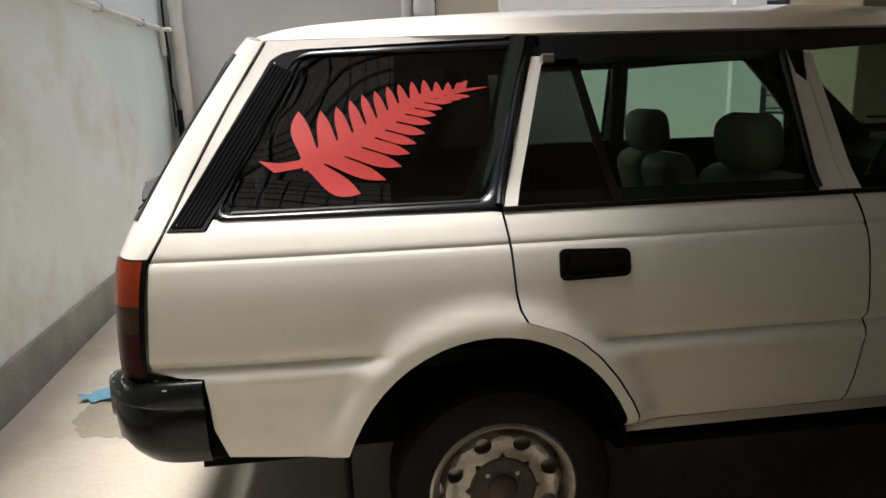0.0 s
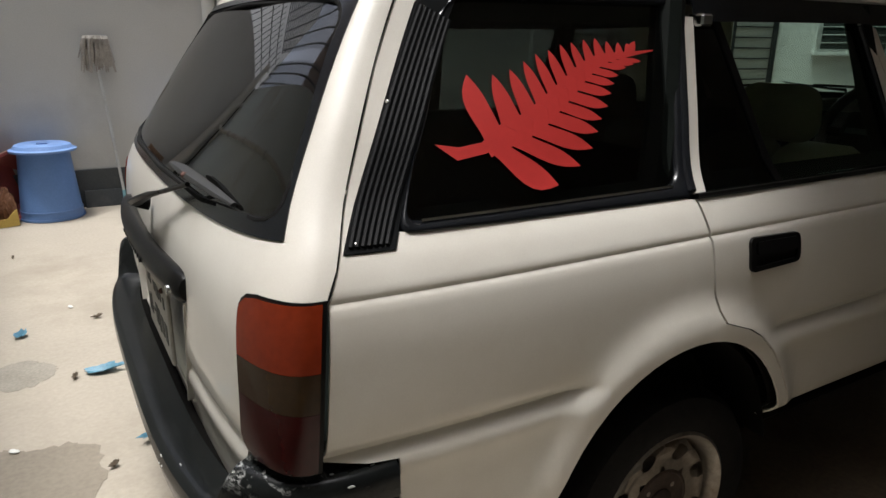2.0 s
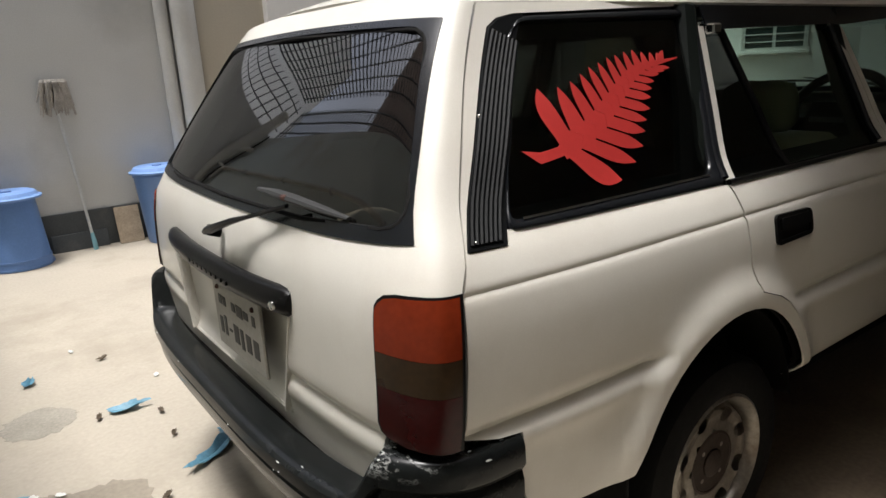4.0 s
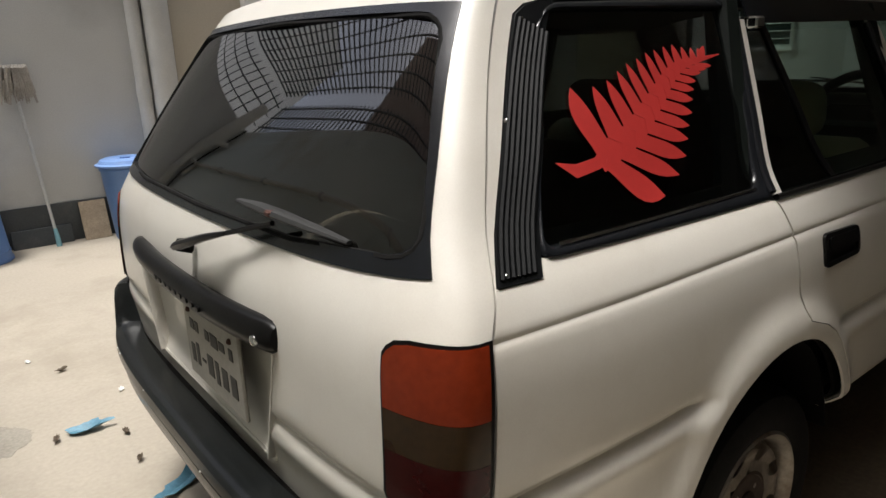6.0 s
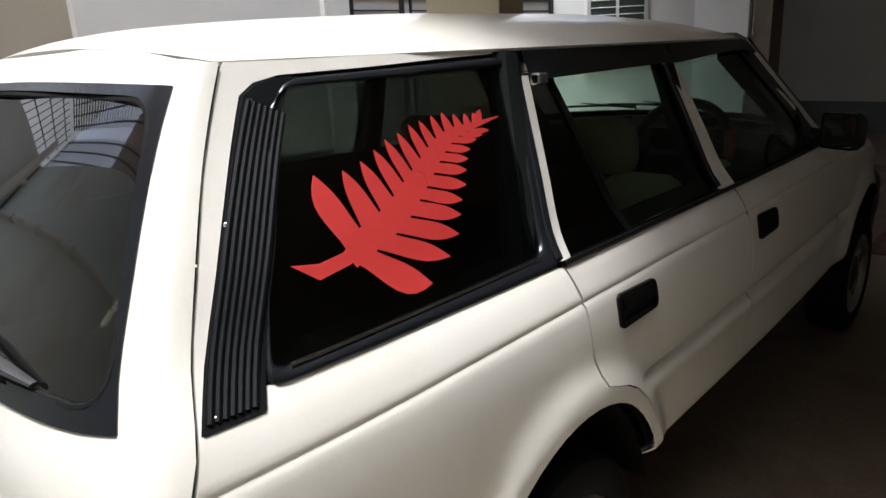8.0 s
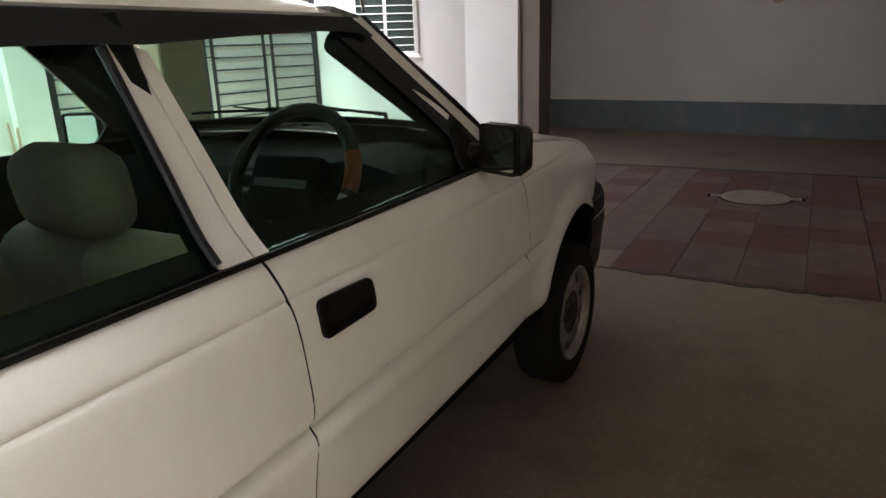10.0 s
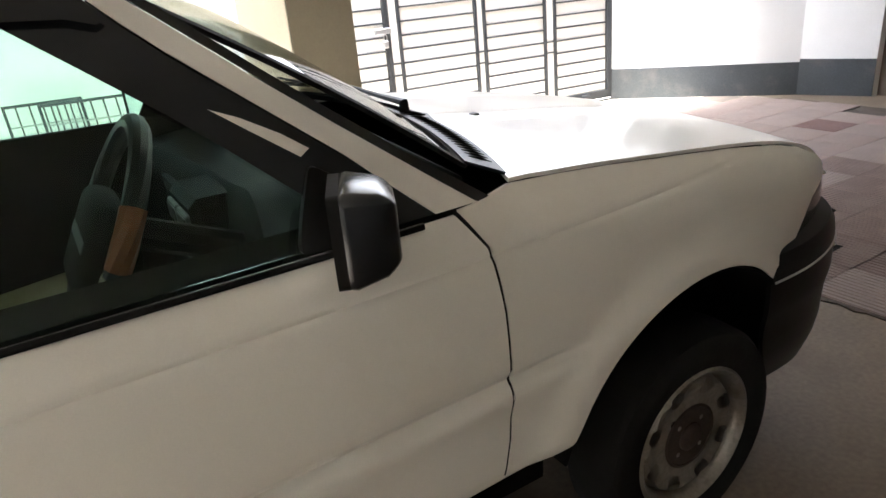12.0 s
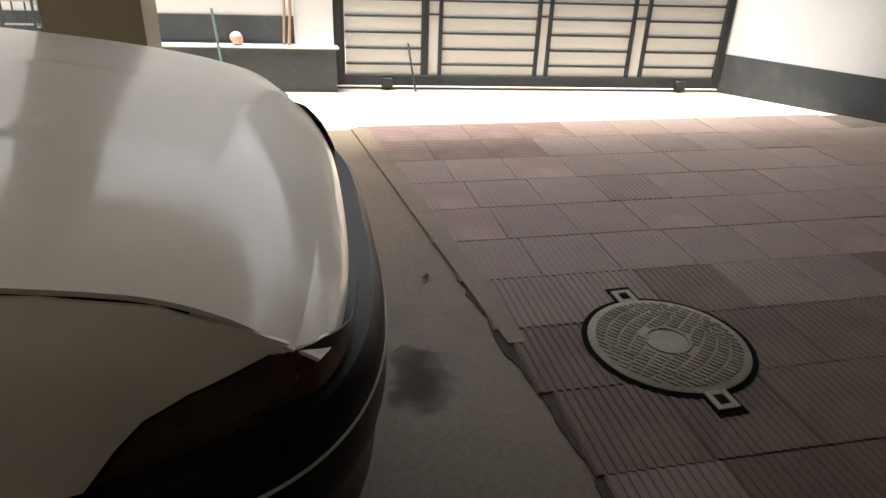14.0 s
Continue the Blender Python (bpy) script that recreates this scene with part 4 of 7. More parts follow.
def rear_panel(name, polys, material, parent=None, label="", off=0.0, thick=0.008, rings=(), smooth=30, lip=True):
    bm = sheet(polys, rear_place(off - thick, lip), US, RZ, 0.0, rings)
    outer_map = {}
    faces = list(bm.faces)
    for v in list(bm.verts):
        outer_map[v] = None
    edges = [(e.verts[0], e.verts[1]) for e in bm.edges if len(e.link_faces) == 1]
    for v in list(outer_map):
        n = v.normal.copy()
        if n.x > 0:
            n = -n
        n = Vector((n.x, n.y, n.z)).normalized()
        outer_map[v] = bm.verts.new(v.co + n * thick)
    for f in faces:
        bm.faces.new([outer_map[v] for v in f.verts])
    for a, b in edges:
        bm.faces.new((a, b, outer_map[b], outer_map[a]))
    bmesh.ops.recalc_face_normals(bm, faces=bm.faces[:])
    return part(name, bm, material, parent or car, label, smooth)


BIG = 9.0
tailgate = empty("tailgate", (-0.85, 0, 0.6))
tailgate.parent = car
tailgate.matrix_parent_inverse = car.matrix_world.inverted()
win_out = [(-0.700, 0.955), (-0.40, 0.944), (0.0, 0.940), (0.40, 0.944), (0.700, 0.955), (0.520, 1.306), (0.0, 1.318), (-0.520, 1.306)]
win_in = rounded([(-0.672, 0.978), (-0.39, 0.966), (0.0, 0.962), (0.39, 0.966), (0.672, 0.978), (0.503, 1.294), (0.0, 1.305), (-0.503, 1.294)], [0.05, 0.02, 0.02, 0.02, 0.05, 0.045, 0.02, 0.045], 4)
# plate recess: the lower panel leaves an opening that a sunk panel fills
left = [(-0.672, 0.46), (0.0, 0.46), (0.0, 0.548), (-0.315, 0.548), (-0.385, 0.775), (0.0, 0.775), (0.0, 0.940), (-0.40, 0.944), (-0.700, 0.955), (-BIG, 0.955), (-BIG, 0.886), (-0.70, 0.885), (-0.672, 0.866)]
right = [(-y, z) for y, z in left][::-1]
sides = []
for s in (-1, 1):
    sides.append([(s * BIG, 0.955), (s * 0.700, 0.955), (s * 0.520, 1.306), (s * BIG, 1.306)])
header = [(-BIG, 1.306), (-0.520, 1.306), (0.0, 1.318), (0.520, 1.306), (BIG, 1.306), (BIG, 1.335), (0.50, 1.340), (0.42, 1.352), (0.22, 1.364), (0.0, 1.367), (-0.22, 1.364), (-0.42, 1.352), (-0.50, 1.340), (-BIG, 1.335)]
rear_panel("gate_panel", [rear_pts(p) for p in (left, right, *sides, header)], M["paint"], tailgate)
bm = sheet([[(-0.322, 0.542), (0.322, 0.542), (0.392, 0.782), (-0.392, 0.782)]], lambda y, z: Vector((rear_x(0.66) + 0.035 - 0.02 * ramp(abs(z - 0.545), 0.03, 0.0), y, z)), steps(-0.4, 0.4, 0.05), steps(0.54, 0.79, 0.02), thick=0.006)
part("plate_recess", bm, M["paint"], tailgate)
for s in (-1, 1):
    bm = sheet([[(0, 0), (1, 0), (1, 1), (0, 1)]], lambda u, v, s=s: Vector((rear_x(0.66) + 0.001 + 0.034 * u, s * (0.316 + 0.071 * v), 0.548 + 0.227 * v)), (), (), thick=0.004)
    part("recess_side", bm, M["paint"], tailgate)
bm = sheet([[(-1, 0), (1, 0), (1, 1), (-1, 1)]], lambda u, v: Vector((rear_x(0.55) - 0.001 + 0.036 * v, u * 0.317, 0.547 + 0.006 * v)), (), (), thick=0.004)
part("recess_side", bm, M["paint"], tailgate)
rear_panel("window_frame", [], M["gloss_black"], tailgate, rings=[(rear_pts(rounded(win_out, 0.002, 4)), rear_pts(win_in))], off=0.003, thick=0.010)
pane = rear_panel("rear_window", [rear_pts(win_in)], M["glass_dusty"], tailgate, "dusty rear window", off=-0.003, thick=0.004)
pane.visible_shadow = False
bm = bmesh.new()
ring = rear_pts(win_in)
add_tube(bm, [rear_place(0.004)(u, z) for u, z in ring + ring[:1]], 0.005, 6, caps=False)
part("window_bead", bm, M["rubber"], tailgate)
# garnish bar above the plate
garnish = bmesh.new()
bar = [(-0.402, 0.004), (-0.398, 0.016), (-0.385, 0.021)] + [(y, 0.022) for y in steps(-0.35, 0.32, 0.05)] + [(0.355, 0.021), (0.368, 0.016), (0.372, 0.004)]
add_tube(garnish, [(-0.893 + 0.030 * (abs(y) / 0.4) ** 2.5, y, 0.806) for y, r in bar], [r for y, r in bar], 14, squash=1.38)
garnish = part("garnish", garnish, M["black"], tailgate, "black ribbed garnish bar above the plate")
for k in range(9):
    y = -0.17 + k * 0.032
    part("emblem_bar", box_bm(-0.9162, -0.908, y, y + 0.014, 0.799, 0.808, bevel=0.001), M["black"], garnish)
bm = bmesh.new()
add_lathe(bm, [(0.009, 0), (0.009, 0.006), (0.006, 0.008)], 12, Matrix.Translation((-0.889, -0.362, 0.80)) @ Matrix.Rotation(radians(-90), 4, "Y"))
part("lock", bm, M["chrome"], garnish)
# number plate: plain bars stand for its writing
plate = part("number_plate", box_bm(-0.887, -0.879, -0.272, 0.022, 0.605, 0.775, bevel=0.003), M["plate"], tailgate, "worn pale number plate with dark marks")
for y0, y1, z0, z1 in ((-0.240, -0.222, 0.715, 0.738), (-0.200, -0.172, 0.718, 0.736), (-0.165, -0.128, 0.712, 0.739), (-0.120, -0.098, 0.716, 0.736), (-0.060, -0.042, 0.715, 0.737), (-0.035, -0.012, 0.715, 0.737), (-0.245, -0.216, 0.640, 0.682), (-0.200, -0.172, 0.640, 0.682), (-0.156, -0.138, 0.635, 0.684), (-0.126, -0.096, 0.640, 0.684), (-0.084, -0.064, 0.658, 0.664), (-0.050, -0.034, 0.640, 0.688), (-0.024, -0.004, 0.640, 0.680)):
    part("mark_bar", box_bm(-0.8882, -0.8866, y0, y1, z0, z1), M["ink"], plate, smooth=0)
for y in (-0.235, -0.015):
    bm = bmesh.new()
    bmesh.ops.create_uvsphere(bm, u_segments=8, v_segments=6, radius=0.006, matrix=Matrix.Translation((-0.888, y, 0.755)))
    part("plate_screw", bm, M["rust"], plate)
# rear wiper
wiper = empty("rear_wiper", (-0.87, -0.03, 0.89))
wiper.parent = tailgate
wiper.matrix_parent_inverse = tailgate.matrix_world.inverted()
bm = bmesh.new()
add_tube(bm, [(-0.868, -0.03, 0.888), (-0.895, -0.03, 0.895)], [0.016, 0.013], 12)
add_tube(bm, [(-0.892, -0.022, 0.890), (-0.897, -0.06, 0.902), (-0.885, -0.17, 0.935), (-0.868, -0.235, 0.952)], [0.015, 0.017, 0.012, 0.007], 8, squash=0.6)
add_tube(bm, [(-0.868, -0.235, 0.952), (-0.842, -0.37, 0.988)], 0.005, 6)
part("wiper_arm", bm, M["black"], wiper)
bm = bmesh.new()
blade = [(-0.845, -0.25, 1.008), (-0.840, -0.31, 1.007), (-0.835, -0.38, 1.003), (-0.820, -0.47, 0.993), (-0.806, -0.545, 0.984)]
add_tube(bm, blade, [0.007, 0.013, 0.015, 0.012, 0.006], 8, squash=0.55)
part("wiper_blade", bm, M["wiper_grey"], wiper, "dull grey rear wiper blade")
part("wiper_joint", box_bm(-0.851, -0.837, -0.38, -0.36, 0.999, 1.010, bevel=0.003), M["rust"], wiper, "rusty wiper joint")
# tail lamps
for s in (-1, 1):
    lamp = empty("tail_lamp", (-0.82, s * 0.73, 0.76))
    lamp.parent = car
    lamp.matrix_parent_inverse = car.matrix_world.inverted()

    def lamp_pts(pts, s=s):
        return [(s * u, z) for u, z in pts]

    shell = [(s * u, z) for u, z in [(50.0, 0.668), (51.2, 0.654), (54, 0.646), (60, 0.643), (90, 0.642), (90, 0.8895), (70, 0.8905), (60, 0.8895), (55.0, 0.885), (52.4, 0.876), (51.0, 0.866), (50.5, 0.852)]]
    rear_panel("lamp_housing", [shell], M["black"], lamp, off=0.002, thick=0.008, lip=False)
    for name, z0, z1, m in (("orange_lens", 0.796, 0.878, "orange"), ("clear_lens", 0.738, 0.7955, "smoke"), ("red_lens", 0.648, 0.7375, "red")):
        pts = [(51.2, z0), (89.2, z0), (89.2, z1), (51.2, z1)]
        if m == "orange":
            pts = [(51.2, z0), (89.2, z0), (89.2, z1 + 0.0085), (72, z1 + 0.009), (60, z1 + 0.0075), (55.4, z1 + 0.003), (52.9, z1 - 0.006), (51.6, z1 - 0.016), (51.2, z1 - 0.028)]
        if m == "red":
            pts = [(51.2, z0 + 0.024), (52.4, z0 + 0.010), (55.0, z0 + 0.001), (62, z0 - 0.003), (89.2, z0 - 0.003), (89.2, z1), (51.2, z1)]
        rear_panel(name, [lamp_pts(pts)], M[m], lamp, off=0.0065, thick=0.008, lip=False)
# rear bumper
rb_n = 3.4


RB_X = smooth_curve([(0, -0.050), (0.12, 0.004), (0.22, 0.026), (0.34, 0.028), (0.42, 0.010), (0.5, 0.020), (0.75, 0.016), (1, -0.02)])
RB_ZC = smooth_curve([(0, 0.628), (0.12, 0.628), (0.22, 0.612), (0.34, 0.578), (0.42, 0.562), (0.5, 0.545), (0.75, 0.475), (1, 0.432)])
RB_ZM = smooth_curve([(0, 0.520), (0.12, 0.524), (0.22, 0.514), (0.34, 0.490), (0.42, 0.478), (0.5, 0.468), (0.75, 0.43), (1, 0.395)])


def rear_bumper(u, v):
    """v runs round the bumper's section: 0 top inner edge, 1 lower edge."""
    o = RB_X(v)
    a = radians(min(abs(u), 89.99))
    xg = -0.655
    y = (0.80 + 0.55 * o) * math.sin(a) ** (2 / rb_n)
    x = xg + (-0.928 - o - xg) * math.cos(a) ** (2 / rb_n)
    k = ramp(abs(u), 40, 52)
    return Vector((x, math.copysign(y, u), RB_ZM(v) + (RB_ZC(v) - RB_ZM(v)) * k))


bm = sheet([[(-90, 0), (90, 0), (90, 1), (-90, 1)]], rear_bumper, steps(-90, 90, 3), [0.06, 0.12, 0.17, 0.22, 0.28, 0.34, 0.38, 0.42, 0.46, 0.5, 0.6, 0.75, 0.88], thick=0.0)
bmesh.ops.solidify(bm, geom=bm.faces[:], thickness=0.012)
bmesh.ops.recalc_face_normals(bm, faces=bm.faces[:])
rear_bump = part("rear_bumper", bm, M["bumper"], car, "black rear bumper with worn silvery scuffs")
part("bumper_lip", box_bm(-0.90, -0.80, -0.60, 0.60, 0.40, 0.50), M["dark"], rear_bump)
rng = random.Random(4)
for k in range(14):
    u, v = -rng.uniform(44, 88), rng.uniform(0.03, 0.34)
    if k > 4:
        u, v = rng.uniform(-44, 60), rng.uniform(0.1, 0.35)
    p, q, r = rear_bumper(u, v), rear_bumper(u + 1, v), rear_bumper(u, v + 0.03)
    n = (q - p).cross(r - p).normalized()
    if n.z < 0 and abs(n.z) > 0.2 or n.x > 0.3:
        n = -n
    e1, e2 = (q - p).normalized(), (r - p).normalized()
    bm = bmesh.new()
    m = 7
    a0, b0 = rng.uniform(0.002, 0.008), rng.uniform(0.001, 0.0022)
    ring = [p + n * 0.0012 + e1 * a0 * rng.uniform(0.5, 1) * math.cos(6.283 * j / m) + e2 * b0 * rng.uniform(0.5, 1) * math.sin(6.283 * j / m) for j in range(m)]
    top = [bm.verts.new(x) for x in ring]
    low = [bm.verts.new(x - n * 0.003) for x in ring]
    bm.faces.new(top)
    bm.faces.new(low[::-1])
    for j in range(m):
        bm.faces.new((top[j], low[j], low[(j + 1) % m], top[(j + 1) % m]))
    bmesh.ops.recalc_face_normals(bm, faces=bm.faces[:])
    part("paint_chip", bm, M["chip"], rear_bump, smooth=0)

# ---- roof ----
roof_zc = smooth_curve([(-0.545, 1.372), (-0.50, 1.388), (-0.4, 1.404), (-0.1, 1.422), (0.34, 1.435), (0.9, 1.437), (1.25, 1.424), (1.44, 1.405), (1.53, 1.388)])
roof_ye = smooth_curve([(-0.56, 0.522), (-0.45, 0.533), (-0.3, 0.546), (0, 0.560), (1.0, 0.562), (1.35, 0.555), (1.53, 0.535)])


def roof_place(off=0.0):
    def place(x, u):
        xx = x
        if x < -0.3:
            xx = x + 0.045 * abs(u) ** 3 * ramp(-x, 0.3, 0.55)
        if x > 1.3:
            xx = x - 0.085 * abs(u) ** 2.2 * ramp(x, 1.3, 1.53)
        ze = 1.334
        z = ze + (roof_zc(x) - ze) * (1 - abs(u) ** 2.5)
        return Vector((xx, u * roof_ye(x), z - off))

    return place


bm = sheet([[(-0.552, -1), (1.53, -1), (1.53, 1), (-0.552, 1)]], roof_place(), steps(-0.552, -0.3, 0.03) + steps(-0.3, 1.53, 0.07), sorted(set(steps(-1, 1, 0.08) + [-0.97, -0.94, 0.94, 0.97])), thick=-0.006)
part("roof", bm, M["paint"], car)
bm = sheet([[(-0.50, -0.97), (1.45, -0.97), (1.45, 0.97), (-0.50, 0.97)]], roof_place(0.03), steps(-0.5, 1.45, 0.12), steps(-1, 1, 0.12), thick=0.004)
part("headliner", bm, M["headliner"], car, "grey cloth headliner")

# ---- bonnet, windscreen, front end ----
edge_z = smooth_curve(BONNET_EDGE)


def bonnet_place(off=0.0):
    def place(x, u):
        """u from -1 to 1 across; x along, bowed at both ends."""
        s = (x - 2.0) / 1.09
        xx = x + (0.12 * (1 - abs(u) ** 2)) * (1 - ramp(s, 0.0, 0.35)) + 0.05 * (1 - abs(u) ** 2.6) * ramp(s, 0.7, 1.0)
        ze = edge_z(x) + 0.001
        w = side_w(x, ze) - 0.0035
        y = u * w
        crown = 0.030 * (1 - abs(u) ** 2.2)
        rid = 0.007 * math.exp(-(((abs(y) - 0.235 + 0.06 * s) / 0.022) ** 2)) * (1 - ramp(s, 0.35, 0.8))
        bulge = 0.004 * (1 - ramp(abs(y), 0.22, 0.27)) * (1 - ramp(s, 0.5, 0.95))
        nose = -0.020 * ramp(s, 0.86, 1.0) ** 2
        return Vector((xx, y, ze + crown + rid + bulge + nose - off))

    return place


bm = sheet([[(2.005, -1), (3.075, -1), (3.075, 1), (2.005, 1)]], bonnet_place(), steps(2.005, 2.9, 0.045) + steps(2.9, 3.075, 0.0175), sorted(set(steps(-1, 1, 0.04) + [-0.985, 0.985])), thick=-0.008)
bonnet = part("bonnet", bm, M["paint"], car)
for x, y, z in ((2.195, 0.262, 0.988), (2.23, -0.231, 0.984)):
    bm = bmesh.new()
    add_box(bm, -0.016, 0.02, -0.013, 0.013, -0.008, 0.012, bevel=0.006, seg=2, m=Matrix.Translation((x, y, z)))
    part("washer_nozzle", bm, M["black"], bonnet)
# nose under the bonnet's front edge: grille and lamps
bm = sheet([[(-0.50, 0.60), (0.50, 0.60), (0.50, 0.75), (-0.50, 0.75)]], lambda y, z: Vector((3.15 - 0.05 * (abs(y) / 0.45) ** 3, y, z)), steps(-0.45, 0.45, 0.05), (), thick=0.02)
part("grille", bm, M["black"], car, "black front grille")
bm = sheet([[(-1, 0), (1, 0), (1, 1), (-1, 1)]], lambda u, v: bonnet_place()(3.075, 0.992 * u) + Vector((0.050 * v ** 0.7 * (1 - 0.35 * abs(u) ** 8), 0, -0.003 - 0.062 * v + 0.044 * v * abs(u) ** 6)), steps(-1, 1, 0.05), steps(0, 1, 0.2), thick=0.006)
part("nose_panel", bm, M["paint"], car, "white painted lip below the bonnet")
for s in (-1, 1):
    bm = bmesh.new()
    lip = [bonnet_place(0.010)(x, 0.985 * s) for x in steps(2.96, 3.07, 0.02)] + [bonnet_place(0.011)(3.073, u * s) for u in (0.965, 0.93, 0.88, 0.80)]
    add_tube(bm, lip, [0.004] + [0.011] * (len(lip) - 2) + [0.006], 8)
    part("bonnet_lip", bm, M["paint"], bonnet)
# front bumper
fb_n = 3.3


def front_bumper(u, v):
    sec_x = smooth_curve([(0, -0.05), (0.08, -0.005), (0.2, 0.01), (0.45, 0.012), (0.55, 0.0), (0.75, -0.01), (1, -0.07)])
    sec_z = smooth_curve([(0, 0.652), (0.08, 0.646), (0.2, 0.612), (0.36, 0.556), (0.55, 0.47), (0.75, 0.38), (1, 0.272)])
    a = radians(min(abs(u), 89.99))
    o, z = sec_x(v), sec_z(v)
    xg = 2.69 + 0.07 * ramp(0.42 - z, 0.0, 0.15)
    y = (0.735 + 0.5 * o) * math.sin(a) ** (2 / fb_n)
    x = xg + (3.222 + o - xg) * math.cos(a) ** (2 / fb_n)
    z -= 0.022 * ramp(abs(u), 62, 88) * (1 - v)
    return Vector((x, math.copysign(y, u), z))


bm = sheet([[(-90, 0), (90, 0), (90, 1), (-90, 1)]], front_bumper, steps(-90, 90, 3), [0.04, 0.08, 0.14, 0.2, 0.28, 0.36, 0.45, 0.5, 0.55, 0.65, 0.75, 0.85, 0.93], thick=0.0)
bmesh.ops.solidify(bm, geom=bm.faces[:], thickness=0.012)
bmesh.ops.recalc_face_normals(bm, faces=bm.faces[:])
front_bump = part("front_bumper", bm, M["black"], car, "black plastic front bumper")
bm = bmesh.new()
add_tube(bm, [front_bumper(u, 0.27) + Vector((0.013 * math.cos(radians(u)), math.copysign(0.013 * abs(math.sin(radians(u))), u), 0)) for u in [-89.8, -89.2] + list(steps(-88, 88, 2)) + [89.2, 89.8]], 0.0030, 6)
part("bumper_strip", bm, M["strip"], front_bump, "thin bright bumper strip")
bm = sheet([[(-1, 0), (1, 0), (1, 1), (-1, 1)]], lambda u, v: Vector((2.80 + 0.40 * v * (1 - 0.35 * abs(u) ** 2.5), 0.68 * u, 0.64 + 0.006 * v)), steps(-1, 1, 0.1), (), thick=0.004)
part("bumper_shelf", bm, M["dark"], front_bump)
bm = sheet([[(-1, 0), (1, 0), (1, 1), (-1, 1)]], lambda u, v: Vector((3.10 - 0.13 * abs(u) ** 3, 0.60 * u, 0.25 + 0.45 * v)), steps(-1, 1, 0.1), (), thick=0.004)
part("front_backing", bm, M["dark"], car)


def screen_place(off=0.0):
    def place(u, v):
        base = Vector((2.095 - 0.115 * u * u, 0.665 * u, 0.985 - 0.018 * abs(u) ** 2))
        top = Vector((1.52 - 0.075 * abs(u) ** 2.2, 0.535 * u, 1.338 + 0.053 * (1 - abs(u) ** 2.5)))
        p = base.lerp(top, v)
        p.z += 0.022 * 4 * v * (1 - v) * 0.5
        p.x += 0.02 * 4 * v * (1 - v) * 0.5
        return p + Vector((0.52, 0, 0.85)) * off

    return place


s_out = rounded([(-1, 0.07), (1, 0.07), (1, 1.0), (-1, 1.0)], 0.05, 4)
s_in = rounded([(-0.968, 0.115), (0.968, 0.115), (0.968, 0.955), (-0.968, 0.955)], 0.06, 4)
bm = sheet([s_in], screen_place(), steps(-1, 1, 0.1), steps(0, 1, 0.12), thick=0.004)
pane = part("windscreen", bm, M["glass_screen"], car, "slightly dusty curved windscreen")
pane.visible_shadow = False
bm = sheet([], screen_place(0.004), steps(-1, 1, 0.1), steps(0, 1, 0.12), thick=0.008, rings=[(s_out, s_in)])
part("screen_seal", bm, M["rubber"], car)
# cowl with slots, and two wipers
def cowl_place(u, v):
    base = screen_place()(u, 0.075)
    front = bonnet_place(-0.004)(2.004, max(-1, min(1, u)))
    return base.lerp(front, v) + Vector((0, 0, 0.004))


bm = sheet([[(-0.98, -0.1), (0.98, -0.1), (0.98, 1), (-0.98, 1)]], cowl_place, steps(-1, 1, 0.06), (0.3, 0.6), thick=0.006)
cowl = part("cowl", bm, M["black"], car, "black slotted cowl panel")
for k in range(60):
    u = -0.93 + 1.86 * (k + 0.5) / 60
    a, b = cowl_place(u, 0.2), cowl_place(u, 0.85)
    bm = bmesh.new()
    add_tube(bm, [a + Vector((0, 0, 0.004)), a.lerp(b, 0.5) + Vector((0, 0, 0.007)), b + Vector((0, 0, 0.004))], 0.0034, 5)
    part("cowl_rib", bm, M["black"], cowl)
for u0, u1, v1 in ((-0.30, 0.42, 0.09), (0.25, 0.90, 0.09)):
    w = empty("wiper", cowl_place(u0, 0.4))
    w.parent = car
    w.matrix_parent_inverse = car.matrix_world.inverted()
    up = Vector((0.01, 0, 0.028))
    bm = bmesh.new()
    p0, p1 = cowl_place(u0, 0.35) + Vector((0, 0, 0.01)), screen_place()(u1 - 0.26, 0.15) + up
    add_tube(bm, [p0, p0 + Vector((0, 0, 0.02)), p0.lerp(p1, 0.3) + Vector((0, 0, 0.012)), p1], [0.014, 0.013, 0.009, 0.005], 8, squash=0.6)
    part("wiper_arm", bm, M["black"], w)
    bm = bmesh.new()
    add_tube(bm, [screen_place()(u, 0.135 + 0.03 * (u - u0)) + up * 0.5 for u in steps(u1 - 0.52, u1, 0.06)], 0.006, 6)
    part("wiper_blade", bm, M["rubber"], w)
bm = bmesh.new()
add_tube(bm, [(1.43, -0.575, 1.345), (1.40, -0.585, 1.40), (1.345, -0.60, 1.50)], [0.005, 0.003, 0.002], 6)
bmesh.ops.create_uvsphere(bm, u_segments=8, v_segments=6, radius=0.006, matrix=Matrix.Translation((1.345, -0.60, 1.50)))
part("antenna", bm, M["chrome"], car)

